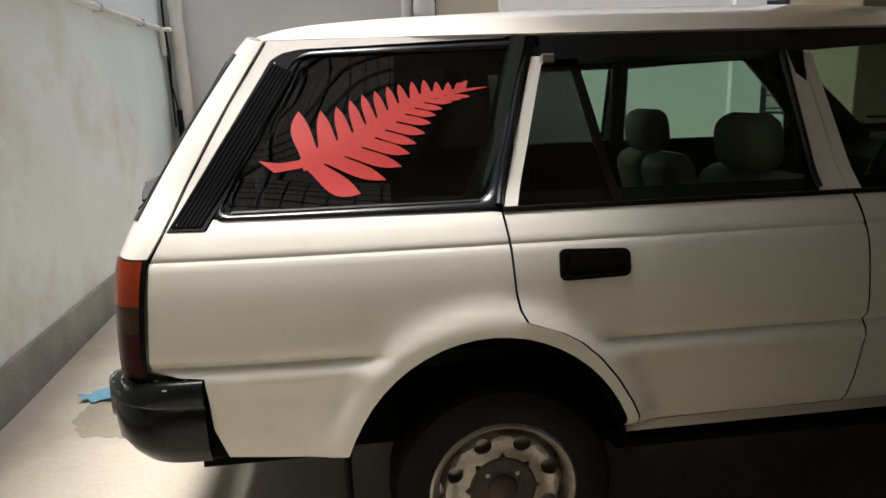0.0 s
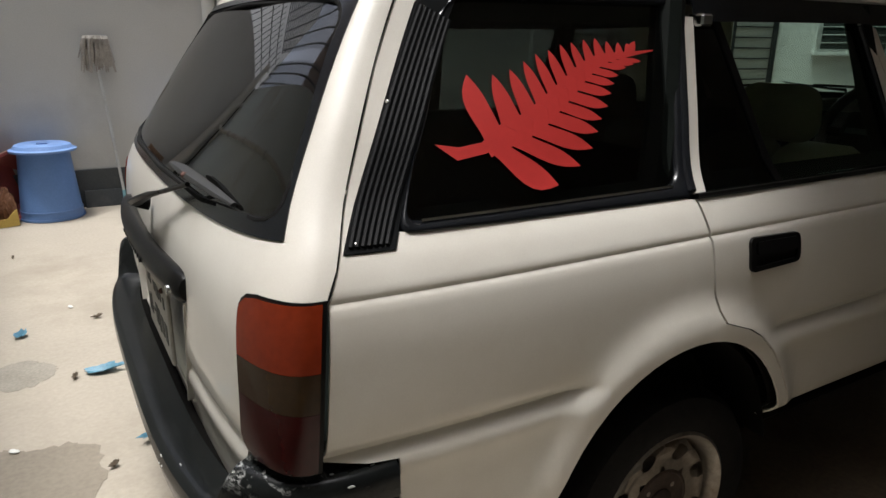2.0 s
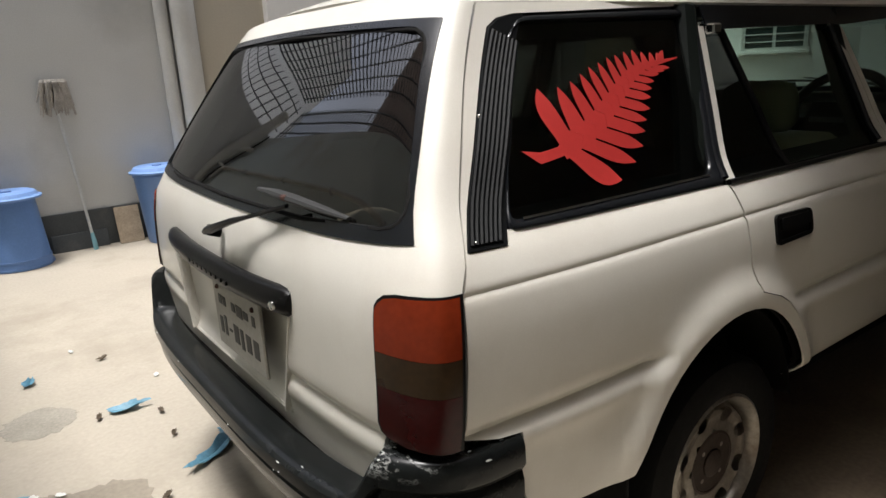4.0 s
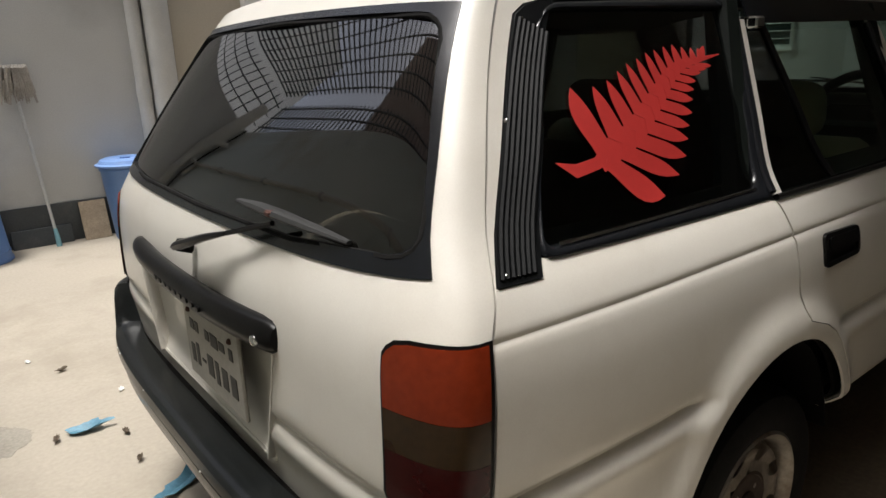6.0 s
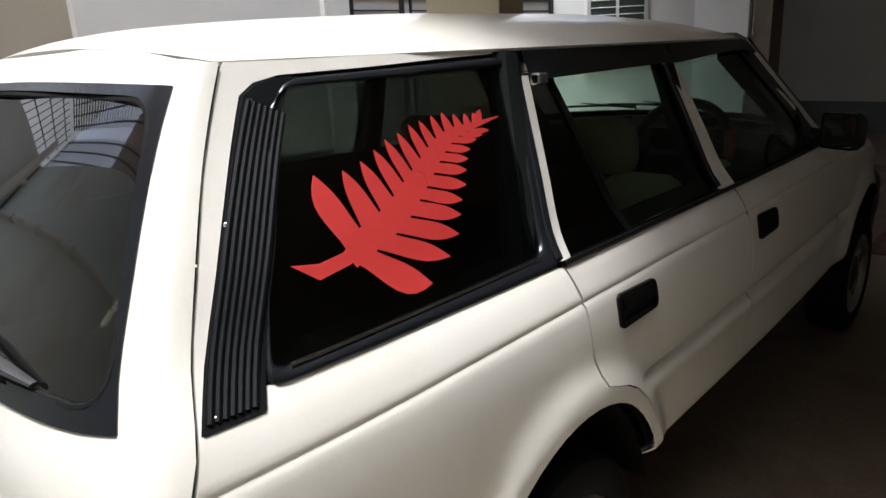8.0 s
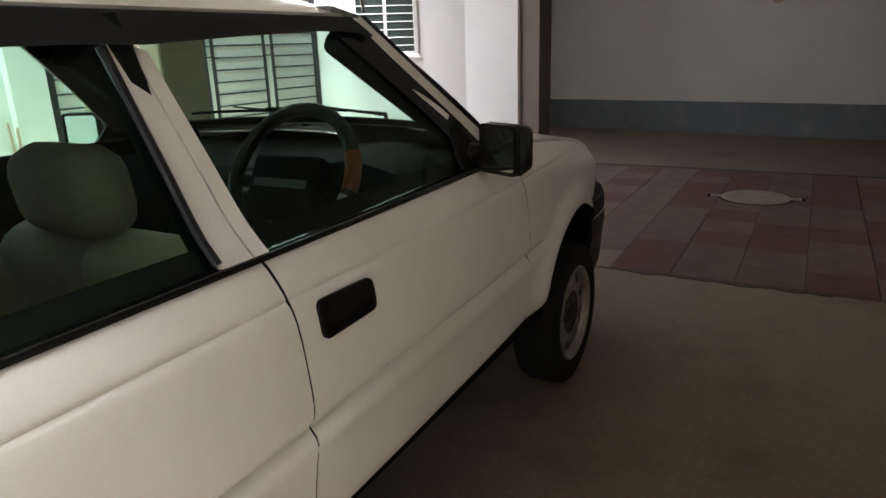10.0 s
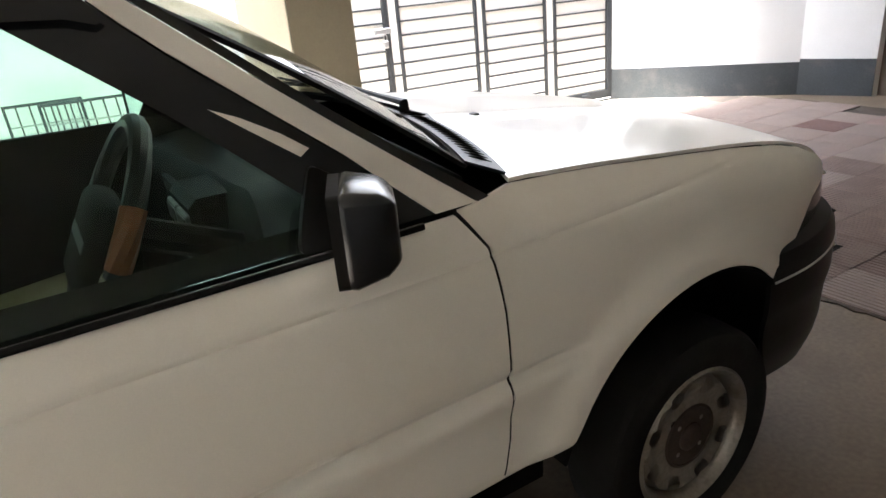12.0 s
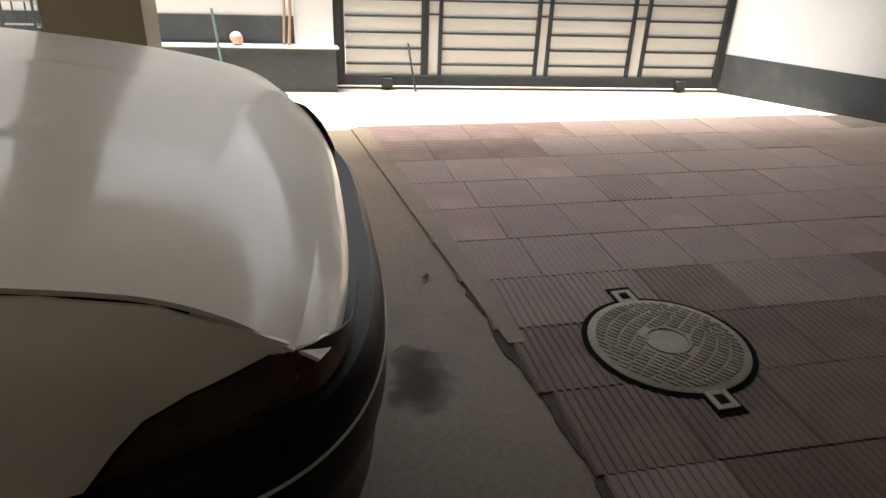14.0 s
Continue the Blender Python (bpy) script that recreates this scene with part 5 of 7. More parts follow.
# ---- door mirrors, turned towards the driver ----
for s in (-1, 1):
    turn = Matrix.Translation((1.668, s * 0.815, 0)) @ Matrix.Rotation(radians(24 * s), 4, "Z") @ Matrix.Translation((-1.668, -s * 0.815, 0))
    bm = bmesh.new()
    add_box(bm, 1.632, 1.712, s * 0.760, s * 0.900, 0.950, 1.078, bevel=0.020, seg=4)
    for v in bm.verts:
        k = ramp(v.co.x, 1.650, 1.712)
        v.co.y = s * 0.822 + (v.co.y - s * 0.822) * (1 - 0.26 * k * k)
        v.co.z = 1.018 + (v.co.z - 1.018) * (1 - 0.24 * k * k)
    bmesh.ops.transform(bm, matrix=turn, verts=bm.verts[:])
    housing = part("door_mirror", bm, M["gloss_black"], car, "glossy black door mirror housing", smooth=60)
    bm = bmesh.new()
    add_tube(bm, [(1.690, s * 0.715, 0.990), (1.690, s * 0.745, 0.996), (1.682, s * 0.795, 1.004)], [0.030, 0.021, 0.023], 12)
    part("mirror_arm", bm, M["black"], housing)
    face = rounded([(s * 0.7715, 0.961), (s * 0.8885, 0.961), (s * 0.8885, 1.067), (s * 0.7715, 1.067)], 0.014, 4)
    edge = rounded([(s * 0.7625, 0.952), (s * 0.8975, 0.952), (s * 0.8975, 1.076), (s * 0.7625, 1.076)], 0.018, 4)
    bm = sheet([face], lambda y, z: turn @ Vector((1.6325, y, z)), (), (), thick=0.002)
    part("mirror_glass", bm, M["mirror"], housing, smooth=0)
    bm = sheet([], lambda y, z: turn @ Vector((1.643, y, z)), (), (), thick=0.0, rings=[(edge, face)])
    bmesh.ops.solidify(bm, geom=bm.faces[:], thickness=0.015)
    bmesh.ops.recalc_face_normals(bm, faces=bm.faces[:])
    part("mirror_rim", bm, M["black"], housing)

# ---- wheels ----
TYRE_R = 0.265


def wheel(x, s, z):
    w = empty("wheel", (x, s * 0.70, z))
    w.parent = car
    w.matrix_parent_inverse = car.matrix_world.inverted()
    m = Matrix.Translation((x, s * 0.70, z)) @ Matrix.Rotation(radians(90 if s < 0 else -90), 4, "X") @ Matrix.Scale(z / 0.265, 4)
    bm = bmesh.new()
    add_lathe(bm, [(0.170, -0.07), (0.188, -0.078), (0.225, -0.080), (0.25, -0.072), (0.262, -0.055), (0.265, 0.0), (0.262, 0.055), (0.25, 0.072), (0.225, 0.080), (0.188, 0.078), (0.170, 0.07), (0.165, 0.0)], 48, m, closed=True)
    part("tyre", bm, M["rubber"], w, "worn black tyre")
    # pressed steel rim with eight windows
    m = m @ Matrix.Scale(1.045, 4)
    prof = smooth_curve([(0.0, 0.030), (0.052, 0.032), (0.062, 0.044), (0.078, 0.054), (0.10, 0.051), (0.125, 0.057), (0.136, 0.046), (0.142, 0.030)])
    rings, n = [], 8
    for k in range(n):
        c = (k + 0.5) * 360 / n
        outer, inner = [], []
        for j in range(16):
            a = 2 * math.pi * (j + 0.5) / 16
            ca, sa = math.cos(a), math.sin(a)
            q = 1 / max(abs(ca), abs(sa))
            outer.append((c + 22.5 * ca * q, 0.109 + 0.033 * sa * q))
            inner.append((c + 10.5 * ca, 0.1145 + 0.0185 * sa))
        rings.append((outer, inner))

    def disc(a, r):
        return m @ Vector((r * math.cos(radians(a)), r * math.sin(radians(a)), prof(r)))

    bm = sheet([], disc, steps(0, 360, 7.5), steps(0.076, 0.142, 0.011), 0.0, rings)
    bmesh.ops.remove_doubles(bm, verts=bm.verts[:], dist=0.0004)
    add_lathe(bm, [(0.1415, 0.031), (0.1425, 0.020), (0.146, 0.050), (0.152, 0.066), (0.162, 0.074), (0.168, 0.070), (0.166, 0.06), (0.155, 0.02), (0.155, -0.06)], 48, m)
    part("rim", bm, M["rim"], w, "dull silver steel rim with eight holes")
    bm = bmesh.new()
    add_lathe(bm, [(0.0765, 0.054), (0.070, 0.056), (0.060, 0.043), (0.050, 0.030), (0.034, 0.030), (0.033, 0.058), (0.026, 0.063), (0.001, 0.064)], 32, m)
    hub = part("hub", bm, M["hub"], w, "rusty brown hub")
    for k in range(4):
        a = radians(45 + 90 * k)
        bm = bmesh.new()
        add_lathe(bm, [(0.010, -0.004), (0.010, 0.016), (0.006, 0.020), (0.001, 0.021)], 6, m @ Matrix.Translation((0.048 * math.cos(a), 0.048 * math.sin(a), 0.034)))
        part("wheel_nut", bm, M["rim"], hub)
    bm = bmesh.new()
    add_lathe(bm, [(0.001, 0.012), (0.135, 0.012), (0.152, 0.0), (0.152, -0.035), (0.001, -0.035)], 32, m)
    part("brake_drum", bm, M["dark"], w)
    return w


for x, z in ((0.0, 0.272), (2.427, 0.274)):
    for s in (-1, 1):
        wheel(x, s, z)

# wheel housings, underside and mud flaps
for k in (0, 1):
    cx, cz, a, b = ARCHES[k]
    lo, hi = (14, 166) if k == 0 else (5, 160)
    tuck = 0.0 if k == 0 else 0.075
    for s in (-1, 1):
        bm = sheet([[(lo, 0), (hi, 0), (hi, 1), (lo, 1)]], lambda t, v: Vector((cx + (a + 0.002) * math.cos(radians(t)), s * (0.780 - tuck * ramp(60 - t, 0, 34) - 0.30 * v), cz - 0.05 + (b + 0.044) * math.sin(radians(t)))), steps(lo, hi, 8), (0.5,), thick=0.004)
        part("wheel_housing", bm, M["dark"], car)
        bm = sheet([[(lo, 0), (hi, 0), (hi, 1), (lo, 1)]], lambda t, v: Vector((cx + a * v * math.cos(radians(t)), s * 0.49, cz - 0.05 + (b + 0.05) * v * math.sin(radians(t)))), steps(lo, hi, 8), (0.5,), thick=0.004)
        part("wheel_housing", bm, M["dark"], car)
for s in (-1, 1):
    part("mud_flap", box_bm(-0.372, -0.362, s * 0.63, s * 0.80, 0.17, 0.46, bevel=0.003), M["rubber"], car)
    part("rocker", box_bm(0.30, 2.05, s * 0.62, s * 0.70, 0.31, 0.40, bevel=0.01), M["dark"], car)
    part("under_quarter", box_bm(-0.72, -0.38, s * 0.60, s * 0.66, 0.36, 0.45, bevel=0.01), M["dark"], car)
for x0, x1 in ((-0.74, -0.38), (0.31, 2.02), (2.82, 2.98)):
    part("underbody", box_bm(x0, x1, -0.56, 0.56, 0.29, 0.33), M["dark"], car, smooth=0)
part("underbody", box_bm(-0.72, 3.05, -0.48, 0.48, 0.27, 0.33), M["dark"], car, smooth=0)
part("engine_bay", box_bm(2.06, 3.02, -0.48, 0.48, 0.331, 0.80), M["dark"], car, smooth=0)

# ---- cabin ----
part("cargo_floor", box_bm(-0.74, 0.25, -0.66, 0.66, 0.56, 0.60), M["trim_dark"], car)
part("cabin_floor", box_bm(0.25, 1.95, -0.70, 0.70, 0.34, 0.37), M["trim_dark"], car)
for s in (-1, 1):
    bm = sheet([[(-0.68, 0.72), (0.37, 0.72), (0.37, 0.46), (1.93, 0.46), (1.93, 0.978), (-0.68, 0.978)]], side_place(s, -0.05), steps(-0.68, 1.93, 0.2), steps(0.37, 0.93, 0.1), thick=0.01)
    part("door_lining", bm, M["trim_dark"], car)
    bm = bmesh.new()
    add_tube(bm, [(-0.05, s * 0.70, 0.93), (0.03, s * 0.63, 1.1), (0.10, s * 0.55, 1.32)], 0.035, 8)
    part("pillar_trim", bm, M["trim_dark"], car)
    bm = bmesh.new()
    add_tube(bm, [(0.82, s * 0.69, 0.93), (0.80, s * 0.62, 1.1), (0.78, s * 0.55, 1.32)], 0.03, 8)
    part("pillar_trim", bm, M["trim_dark"], car)
    bm = bmesh.new()
    add_tube(bm, [(1.92, s * 0.622, 0.950), (1.69, s * 0.562, 1.108), (1.42, s * 0.500, 1.290)], 0.040 if s < 0 else 0.058, 10)
    part("pillar_trim", bm, M["trim_dark"], car)


def cushion(bm, m, w, d, h, r=0.05, puff=0.02):
    """A padded block, w wide in y, d deep in x, h high in z, with bulging faces."""
    vs = add_box(bm, -d / 2, d / 2, -w / 2, w / 2, 0, h, bevel=r, seg=3)
    for v in vs:
        v.co.z += puff * (1 - min(1, abs(v.co.y) / (w / 2)) ** 2) * (1 if v.co.z > h / 2 else 0)
    bmesh.ops.transform(bm, matrix=m, verts=vs)


def front_seat(y):
    seat = empty("front_seat", (1.15, y, 0.4))
    seat.parent = car
    seat.matrix_parent_inverse = car.matrix_world.inverted()
    bm = bmesh.new()
    cushion(bm, pose(1.22, y, 0.42, 0, -6, 0), 0.50, 0.50, 0.17)
    part("seat_cushion", bm, M["seat"], seat, "cream leatherette seat")
    for k, dy in enumerate((-0.125, 0.125)):
        bm = bmesh.new()
        cushion(bm, pose(0.955, y + dy, 0.50, 0, -16, 0), 0.255, 0.13, 0.46, 0.05, 0.035)
        part("backrest", bm, M["seat"], seat, "cream leatherette backrest")
    bm = bmesh.new()
    cushion(bm, pose(0.82, y, 0.965, 0, -8, 0), 0.245, 0.11, 0.155, 0.05, 0.012)
    part("headrest", bm, M["seat"], seat, "cream leatherette headrest")
    for dy in (-0.05, 0.05):
        bm = bmesh.new()
        add_tube(bm, [(0.83, y + dy, 0.93), (0.81, y + dy, 1.02)], 0.007, 8)
        part("headrest_rod", bm, M["chrome"], seat)


for y in (-0.36, 0.34):
    front_seat(y)
bench = empty("rear_bench", (0.4, 0, 0.4))
bench.parent = car
bench.matrix_parent_inverse = car.matrix_world.inverted()
bm = bmesh.new()
cushion(bm, pose(0.48, 0, 0.40, 0, -5, 0), 1.24, 0.48, 0.16)
part("seat_cushion", bm, M["trim_dark"], bench)
bm = bmesh.new()
cushion(bm, pose(0.33, 0, 0.50, 0, -18, 0), 1.24, 0.13, 0.50)
part("backrest", bm, M["trim_dark"], bench)
# dashboard, wheel and mirror
bm = sheet([[(-0.66, 0), (0.66, 0), (0.66, 1), (-0.66, 1)]], lambda y, v: Vector((2.02 - 0.10 * (abs(y) / 0.66) ** 2 - 0.42 * v, y, 0.955 - 0.05 * v + (0.045 * math.exp(-(((y + 0.36) / 0.2) ** 2)) if v > 0.3 else 0) - (0.42 * ramp(v, 0.86, 1.0)))), steps(-0.66, 0.66, 0.06), [0.15, 0.3, 0.35, 0.45, 0.6, 0.75, 0.83, 0.88, 0.92, 0.96], thick=0.01)
dash = part("dashboard", bm, M["trim_dark"], car, "dark moulded dashboard")
part("centre_console", box_bm(1.565, 1.80, -0.125, 0.125, 0.37, 0.905, bevel=0.02), M["trim_dark"], dash)
for z in (0.845, 0.775):
    for y in (-0.055, 0.055):
        bezel = part("air_vent", box_bm(1.555, 1.569, y - 0.05, y + 0.05, z - 0.027, z + 0.027, bevel=0.004), M["trim_grey"], dash, "grey vent bezel")
        part("vent_louver", box_bm(1.552, 1.5545, y - 0.042, y + 0.042, z - 0.019, z + 0.019, bevel=0.001), M["black"], bezel)
part("glove_box", box_bm(1.60, 1.62, 0.2, 0.58, 0.72, 0.86, bevel=0.008), M["trim_dark"], dash)
sw = empty("steering_wheel", (1.43, -0.36, 0.96))
sw.parent = car
sw.matrix_parent_inverse = car.matrix_world.inverted()
swm = pose(1.39, -0.350, 0.957, 0, -62, 0)
bm = bmesh.new()
ringpts = [swm @ Vector((0.185 * math.cos(radians(a)), 0.185 * math.sin(radians(a)), 0)) for a in range(0, 361, 10)]
add_tube(bm, ringpts, 0.0185, 10, caps=False)
part("rim", bm, M["wheel_grip"], sw)
bm = bmesh.new()
cushion(bm, swm @ pose(-0.03, 0, -0.02, 0, 0, 0), 0.22, 0.17, 0.055, 0.022, 0.012)
add_box(bm, -0.03, 0.0, -0.18, 0.18, -0.012, 0.006, bevel=0.004, m=swm)
part("hub_pad", bm, M["trim_dark"], sw, "dark padded steering wheel hub")
for a0, a1, m in ((-96, -62, "grip_orange"), (-130, -98, "grip_cream")):
    bm = bmesh.new()
    add_tube(bm, [swm @ Vector((0.185 * math.cos(radians(a)), 0.185 * math.sin(radians(a)), 0)) for a in range(a0, a1 + 1, 6)], 0.0205, 10)
    part("grip_wrap", bm, M[m], sw, "faded wrap on the steering wheel")
part("hub_slot", box_bm(-0.035, -0.012, -0.085, 0.085, 0.036, 0.0405, bevel=0.002, m=swm), M["trim_grey"], sw, "grey horn strip")
bm = bmesh.new()
add_tube(bm, [swm @ Vector((0, 0, -0.02)), (1.75, -0.36, 0.80)], 0.03, 10)
part("column", bm, M["trim_dark"], sw)
part("inner_mirror", box_bm(1.35, 1.37, -0.13, 0.10, 1.326, 1.386, bevel=0.008), M["mirror"], car, "interior rear-view mirror")
bm = sheet([rounded([(-1, 0), (1, 0), (1, 1), (-1, 1)], 0.1, 3)], lambda u, v: Vector((1.34 + 0.11 * v, -0.36 + 0.19 * u, 1.345 - 0.02 * v)), (), (), thick=0.012)
part("sun_visor", bm, M["headliner"], car)
part("cargo_trim", box_bm(-0.70, 0.20, -0.02, 0.02, 0.601, 0.62), M["trim_dark"], car)

# ---- fern decal on the quarter window: leaflets along a curved stem ----
def fern(sign):
    decal = empty("fern_decal", side_place(sign, 0.0)(-0.25, 1.1))
    decal.parent = car
    decal.matrix_parent_inverse = car.matrix_world.inverted()
    axis = [Vector(p) for p in ((-0.425, 1.062), (-0.382, 1.081), (-0.337, 1.095), (-0.300, 1.112), (-0.270, 1.130), (-0.245, 1.145), (-0.219, 1.161), (-0.195, 1.176), (-0.172, 1.188), (-0.148, 1.198), (-0.122, 1.205), (-0.098, 1.208), (-0.074, 1.210), (0.004, 1.2185))]
    above = ((-0.428, 1.178), (-0.379, 1.178), (-0.343, 1.186), (-0.312, 1.199), (-0.284, 1.211), (-0.255, 1.218), (-0.226, 1.227), (-0.200, 1.231), (-0.169, 1.236), (-0.141, 1.239), (-0.113, 1.234), (-0.085, 1.232), (-0.062, 1.231), (-0.040, 1.235))
    below = ((-0.299, 0.998), (-0.241, 1.024), (-0.204, 1.051), (-0.184, 1.078), (-0.168, 1.099), (-0.146, 1.120), (-0.131, 1.142), (-0.118, 1.159), (-0.103, 1.173), (-0.078, 1.187), (-0.056, 1.193), (-0.036, 1.198))

    def put(pts, name="leaflet", lift=0.0011):
        side_panel(name, [pts], M["fern"], sign, decal, off=lift, thick=0.001)

    def bow(a, b, h, rising=True, n=8):
        """Points from a to b on a curve that bulges h to its left, most beyond its middle or before it."""
        d = b - a
        nrm = Vector((-d.y, d.x))
        return [a + d * (k / n) + nrm * h * math.sin(math.pi * ((k / n) ** 1.35 if rising else 1 - (1 - k / n) ** 1.35)) for k in range(n)]

    put([(-0.518, 1.075), (-0.484, 1.049), (-0.430, 1.056), (-0.405, 1.062), (-0.412, 1.078), (-0.432, 1.073), (-0.475, 1.068)], "stalk")
    # the body of the leaf, as wide as the slits between the leaflets leave it
    half = [0.013, 0.0185, 0.0185, 0.0185, 0.0175, 0.0165, 0.0155, 0.014, 0.0125, 0.0105, 0.008, 0.006, 0.005, 0.001]
    ways = [(axis[min(k + 1, len(axis) - 1)] - axis[max(k - 1, 0)]).normalized() for k in range(len(axis))]
    left = [p + Vector((-w.y, w.x)) * h for p, w, h in zip(axis, ways, half)]
    right = [p - Vector((-w.y, w.x)) * h for p, w, h in zip(axis, ways, half)]
    put([(v.x, v.y) for v in left + right[::-1]], "leaf_body")
    for tips, edge, turn in ((above, left, 1), (below, right, -1)):
        for k, tip in enumerate(tips):
            tip = Vector(tip)
            a = edge[min(k, len(edge) - 2)]
            b = edge[min(k + 1, len(edge) - 2)]
            if k + 1 >= len(edge) - 1:
                a, b = edge[-2], edge[-2].lerp(edge[-1], 0.4)
            if k == 0:
                a = Vector((-0.425, 1.075)) if turn > 0 else Vector((-0.418, 1.056))
            # slits are about 3 mm wide at their inner end
            way = (b - a).normalized()
            b = b - way * 0.0022
            a = a + way * 0.0022 if k else a
            inward = axis[min(k, len(axis) - 2)].lerp(axis[min(k + 1, len(axis) - 1)], 0.5)
            outer = bow(a, tip, 0.075 * turn if k else 0.19 * turn)
            inner = bow(tip, b, 0.065 * turn, False)
            put([(v.x, v.y) for v in outer + inner + [b, inward]], lift=0.0014 + 0.0002 * (k % 2))


fern(-1)

# ---- loose things: pipes on the walls ----
rng = random.Random(11)


def tube_thing(name, label, category, points, radius, material, sides=14, collars=(), group="", kind=""):
    """A pipe or stick along points, with collars at some of them as parts."""
    bm = bmesh.new()
    add_tube(bm, points, radius, sides)
    ob = link_mesh(name, bm, material, None, smooth=50)
    tagged(ob, label, category, group, kind)
    for a, b, r in collars:
        bm = bmesh.new()
        add_tube(bm, [a, b], r, sides)
        part("collar", bm, material, ob)
    return ob


tube_thing("drain_pipe", "thick off-white plastic drain pipe standing in the corner", "pipe", [(-1.75, 4.05, 0.0), (-1.762, 4.05, 0.7), (-1.785, 4.055, 2.0), (-1.80, 4.055, 2.7)], 0.056, M["pipe"], 18, [((-1.757, 4.05, 0.42), (-1.759, 4.05, 0.50), 0.062), ((-1.784, 4.055, 1.96), (-1.786, 4.055, 2.06), 0.063)])
tube_thing("drain_pipe", "slim grey plastic pipe on the wall", "pipe", [(0.185, 4.095, 0.0), (0.185, 4.095, 1.5), (0.185, 4.095, 2.9)], 0.05, M["plaster_grey"], 16, [((0.185, 4.095, 1.0), (0.185, 4.095, 1.08), 0.054)])
tube_thing("drain_pipe", "thick grey painted pipe on the wall", "pipe", [(0.335, 4.055, 0.0), (0.335, 4.055, 1.5), (0.335, 4.055, 2.9)], 0.092, M["plaster_grey"], 22, [((0.335, 4.055, 1.9), (0.335, 4.055, 2.0), 0.098)])


def west_x(y):
    return -1.75 - 0.0479 * (y - 0.5)


water = tube_thing("water_pipe", "grey plastic water pipe clipped along the wall", "pipe", [(west_x(y) + 0.03, y, 1.72 + 0.018 * (y + 1.0)) for y in (-1.5, 0.5, 2.0, 3.2, 3.86)] + [(west_x(3.92) + 0.035, 3.92, 1.795), (west_x(3.94) + 0.035, 3.94, 1.76), (west_x(3.94) + 0.035, 3.94, 1.60)], 0.021, M["pipe"], 12, [((west_x(3.82) + 0.03, 3.82, 1.806), (west_x(3.90) + 0.032, 3.90, 1.806), 0.027)])
for y in (0.1, 1.2, 2.3, 3.3):
    bm = bmesh.new()
    z = 1.72 + 0.018 * (y + 1.0)
    add_box(bm, west_x(y) - 0.004, west_x(y) + 0.055, y - 0.012, y + 0.012, z - 0.026, z + 0.026, bevel=0.004)
    part("pipe_clip", bm, M["steel"], water)
bm = bmesh.new()
add_box(bm, west_x(3.97) + 0.01, west_x(3.97) + 0.11, 3.93, 4.0, 1.795, 1.825, bevel=0.01)
part("tap", bm, M["paper"], water, "white plastic tap")
tube_thing("branch_pipe", "grey pipe running from the wall to the corner drain", "pipe", [(west_x(3.9) + 0.01, 3.99, 2.18), (-1.85, 4.02, 2.14), (-1.80, 4.05, 2.06), (-1.75, 4.06, 2.0)], 0.028, M["pipe"], 12)
tube_thing("hose", "thin dark hose hanging in the corner", "hose", [(west_x(3.96) + 0.06, 3.97, 1.80), (west_x(3.96) + 0.065, 3.985, 1.6), (-1.865, 4.0, 1.35), (-1.83, 4.0, 1.12), (-1.84, 4.03, 0.7), (-1.84, 4.03, 0.05)], 0.007, M["trim_dark"], 8)
tube_thing("cable", "dark cable running up the wall corner", "cable", [(-1.90, 4.12, 1.0), (-1.905, 4.125, 1.8), (-1.90, 4.12, 2.2), (-1.905, 4.125, 2.45)], 0.008, M["trim_dark"], 8)
tube_thing("cable", "dark conduit line beside the thick pipe", "cable", [(0.435, 4.10, 0.0), (0.435, 4.10, 2.0), (0.435, 4.10, 2.9)], 0.012, M["trim_dark"], 8)

# ---- corner clutter ----
def broom(x, y, lean_x, lean_y, height, spread):
    ob = empty("broom", (x, y, 0), "straw broom with a dark tied handle leaning in the corner", "broom", "brooms in the corner")
    bm = bmesh.new()
    top = Vector((x + lean_x, y + lean_y, height))
    foot = Vector((x, y, 0.012))
    neck = foot.lerp(top, 0.42)
    add_tube(bm, [neck, foot.lerp(top, 0.7), top], [0.022, 0.026, 0.024], 10)
    part("handle", bm, M["trim_dark"], ob, "dark taped broom handle")
    bm = bmesh.new()
    for k in range(70):
        a = rng.uniform(0, 6.283)
        r = spread * math.sqrt(rng.random())
        end = foot + Vector((r * math.cos(a) * 0.9, r * math.sin(a) * 0.6, rng.uniform(0, 0.05)))
        start = neck + Vector((0.016 * math.cos(a), 0.016 * math.sin(a), 0))
        mid = start.lerp(end, 0.55) + Vector((rng.uniform(-0.006, 0.006), rng.uniform(-0.006, 0.006), 0))
        add_tube(bm, [start, mid, end], [0.0034, 0.003, 0.0016], 4)
    part("bristles", bm, M["bristle"], ob, "brown straw bristles")
    bm = bmesh.new()
    add_tube(bm, [neck - (top - foot) * 0.02, neck + (top - foot) * 0.03], 0.028, 10)
    part("binding", bm, M["cloth"], ob)


broom(-1.80, 3.93, -0.03, 0.08, 1.15, 0.055)
broom(-1.755, 3.88, -0.06, 0.08, 0.98, 0.065)


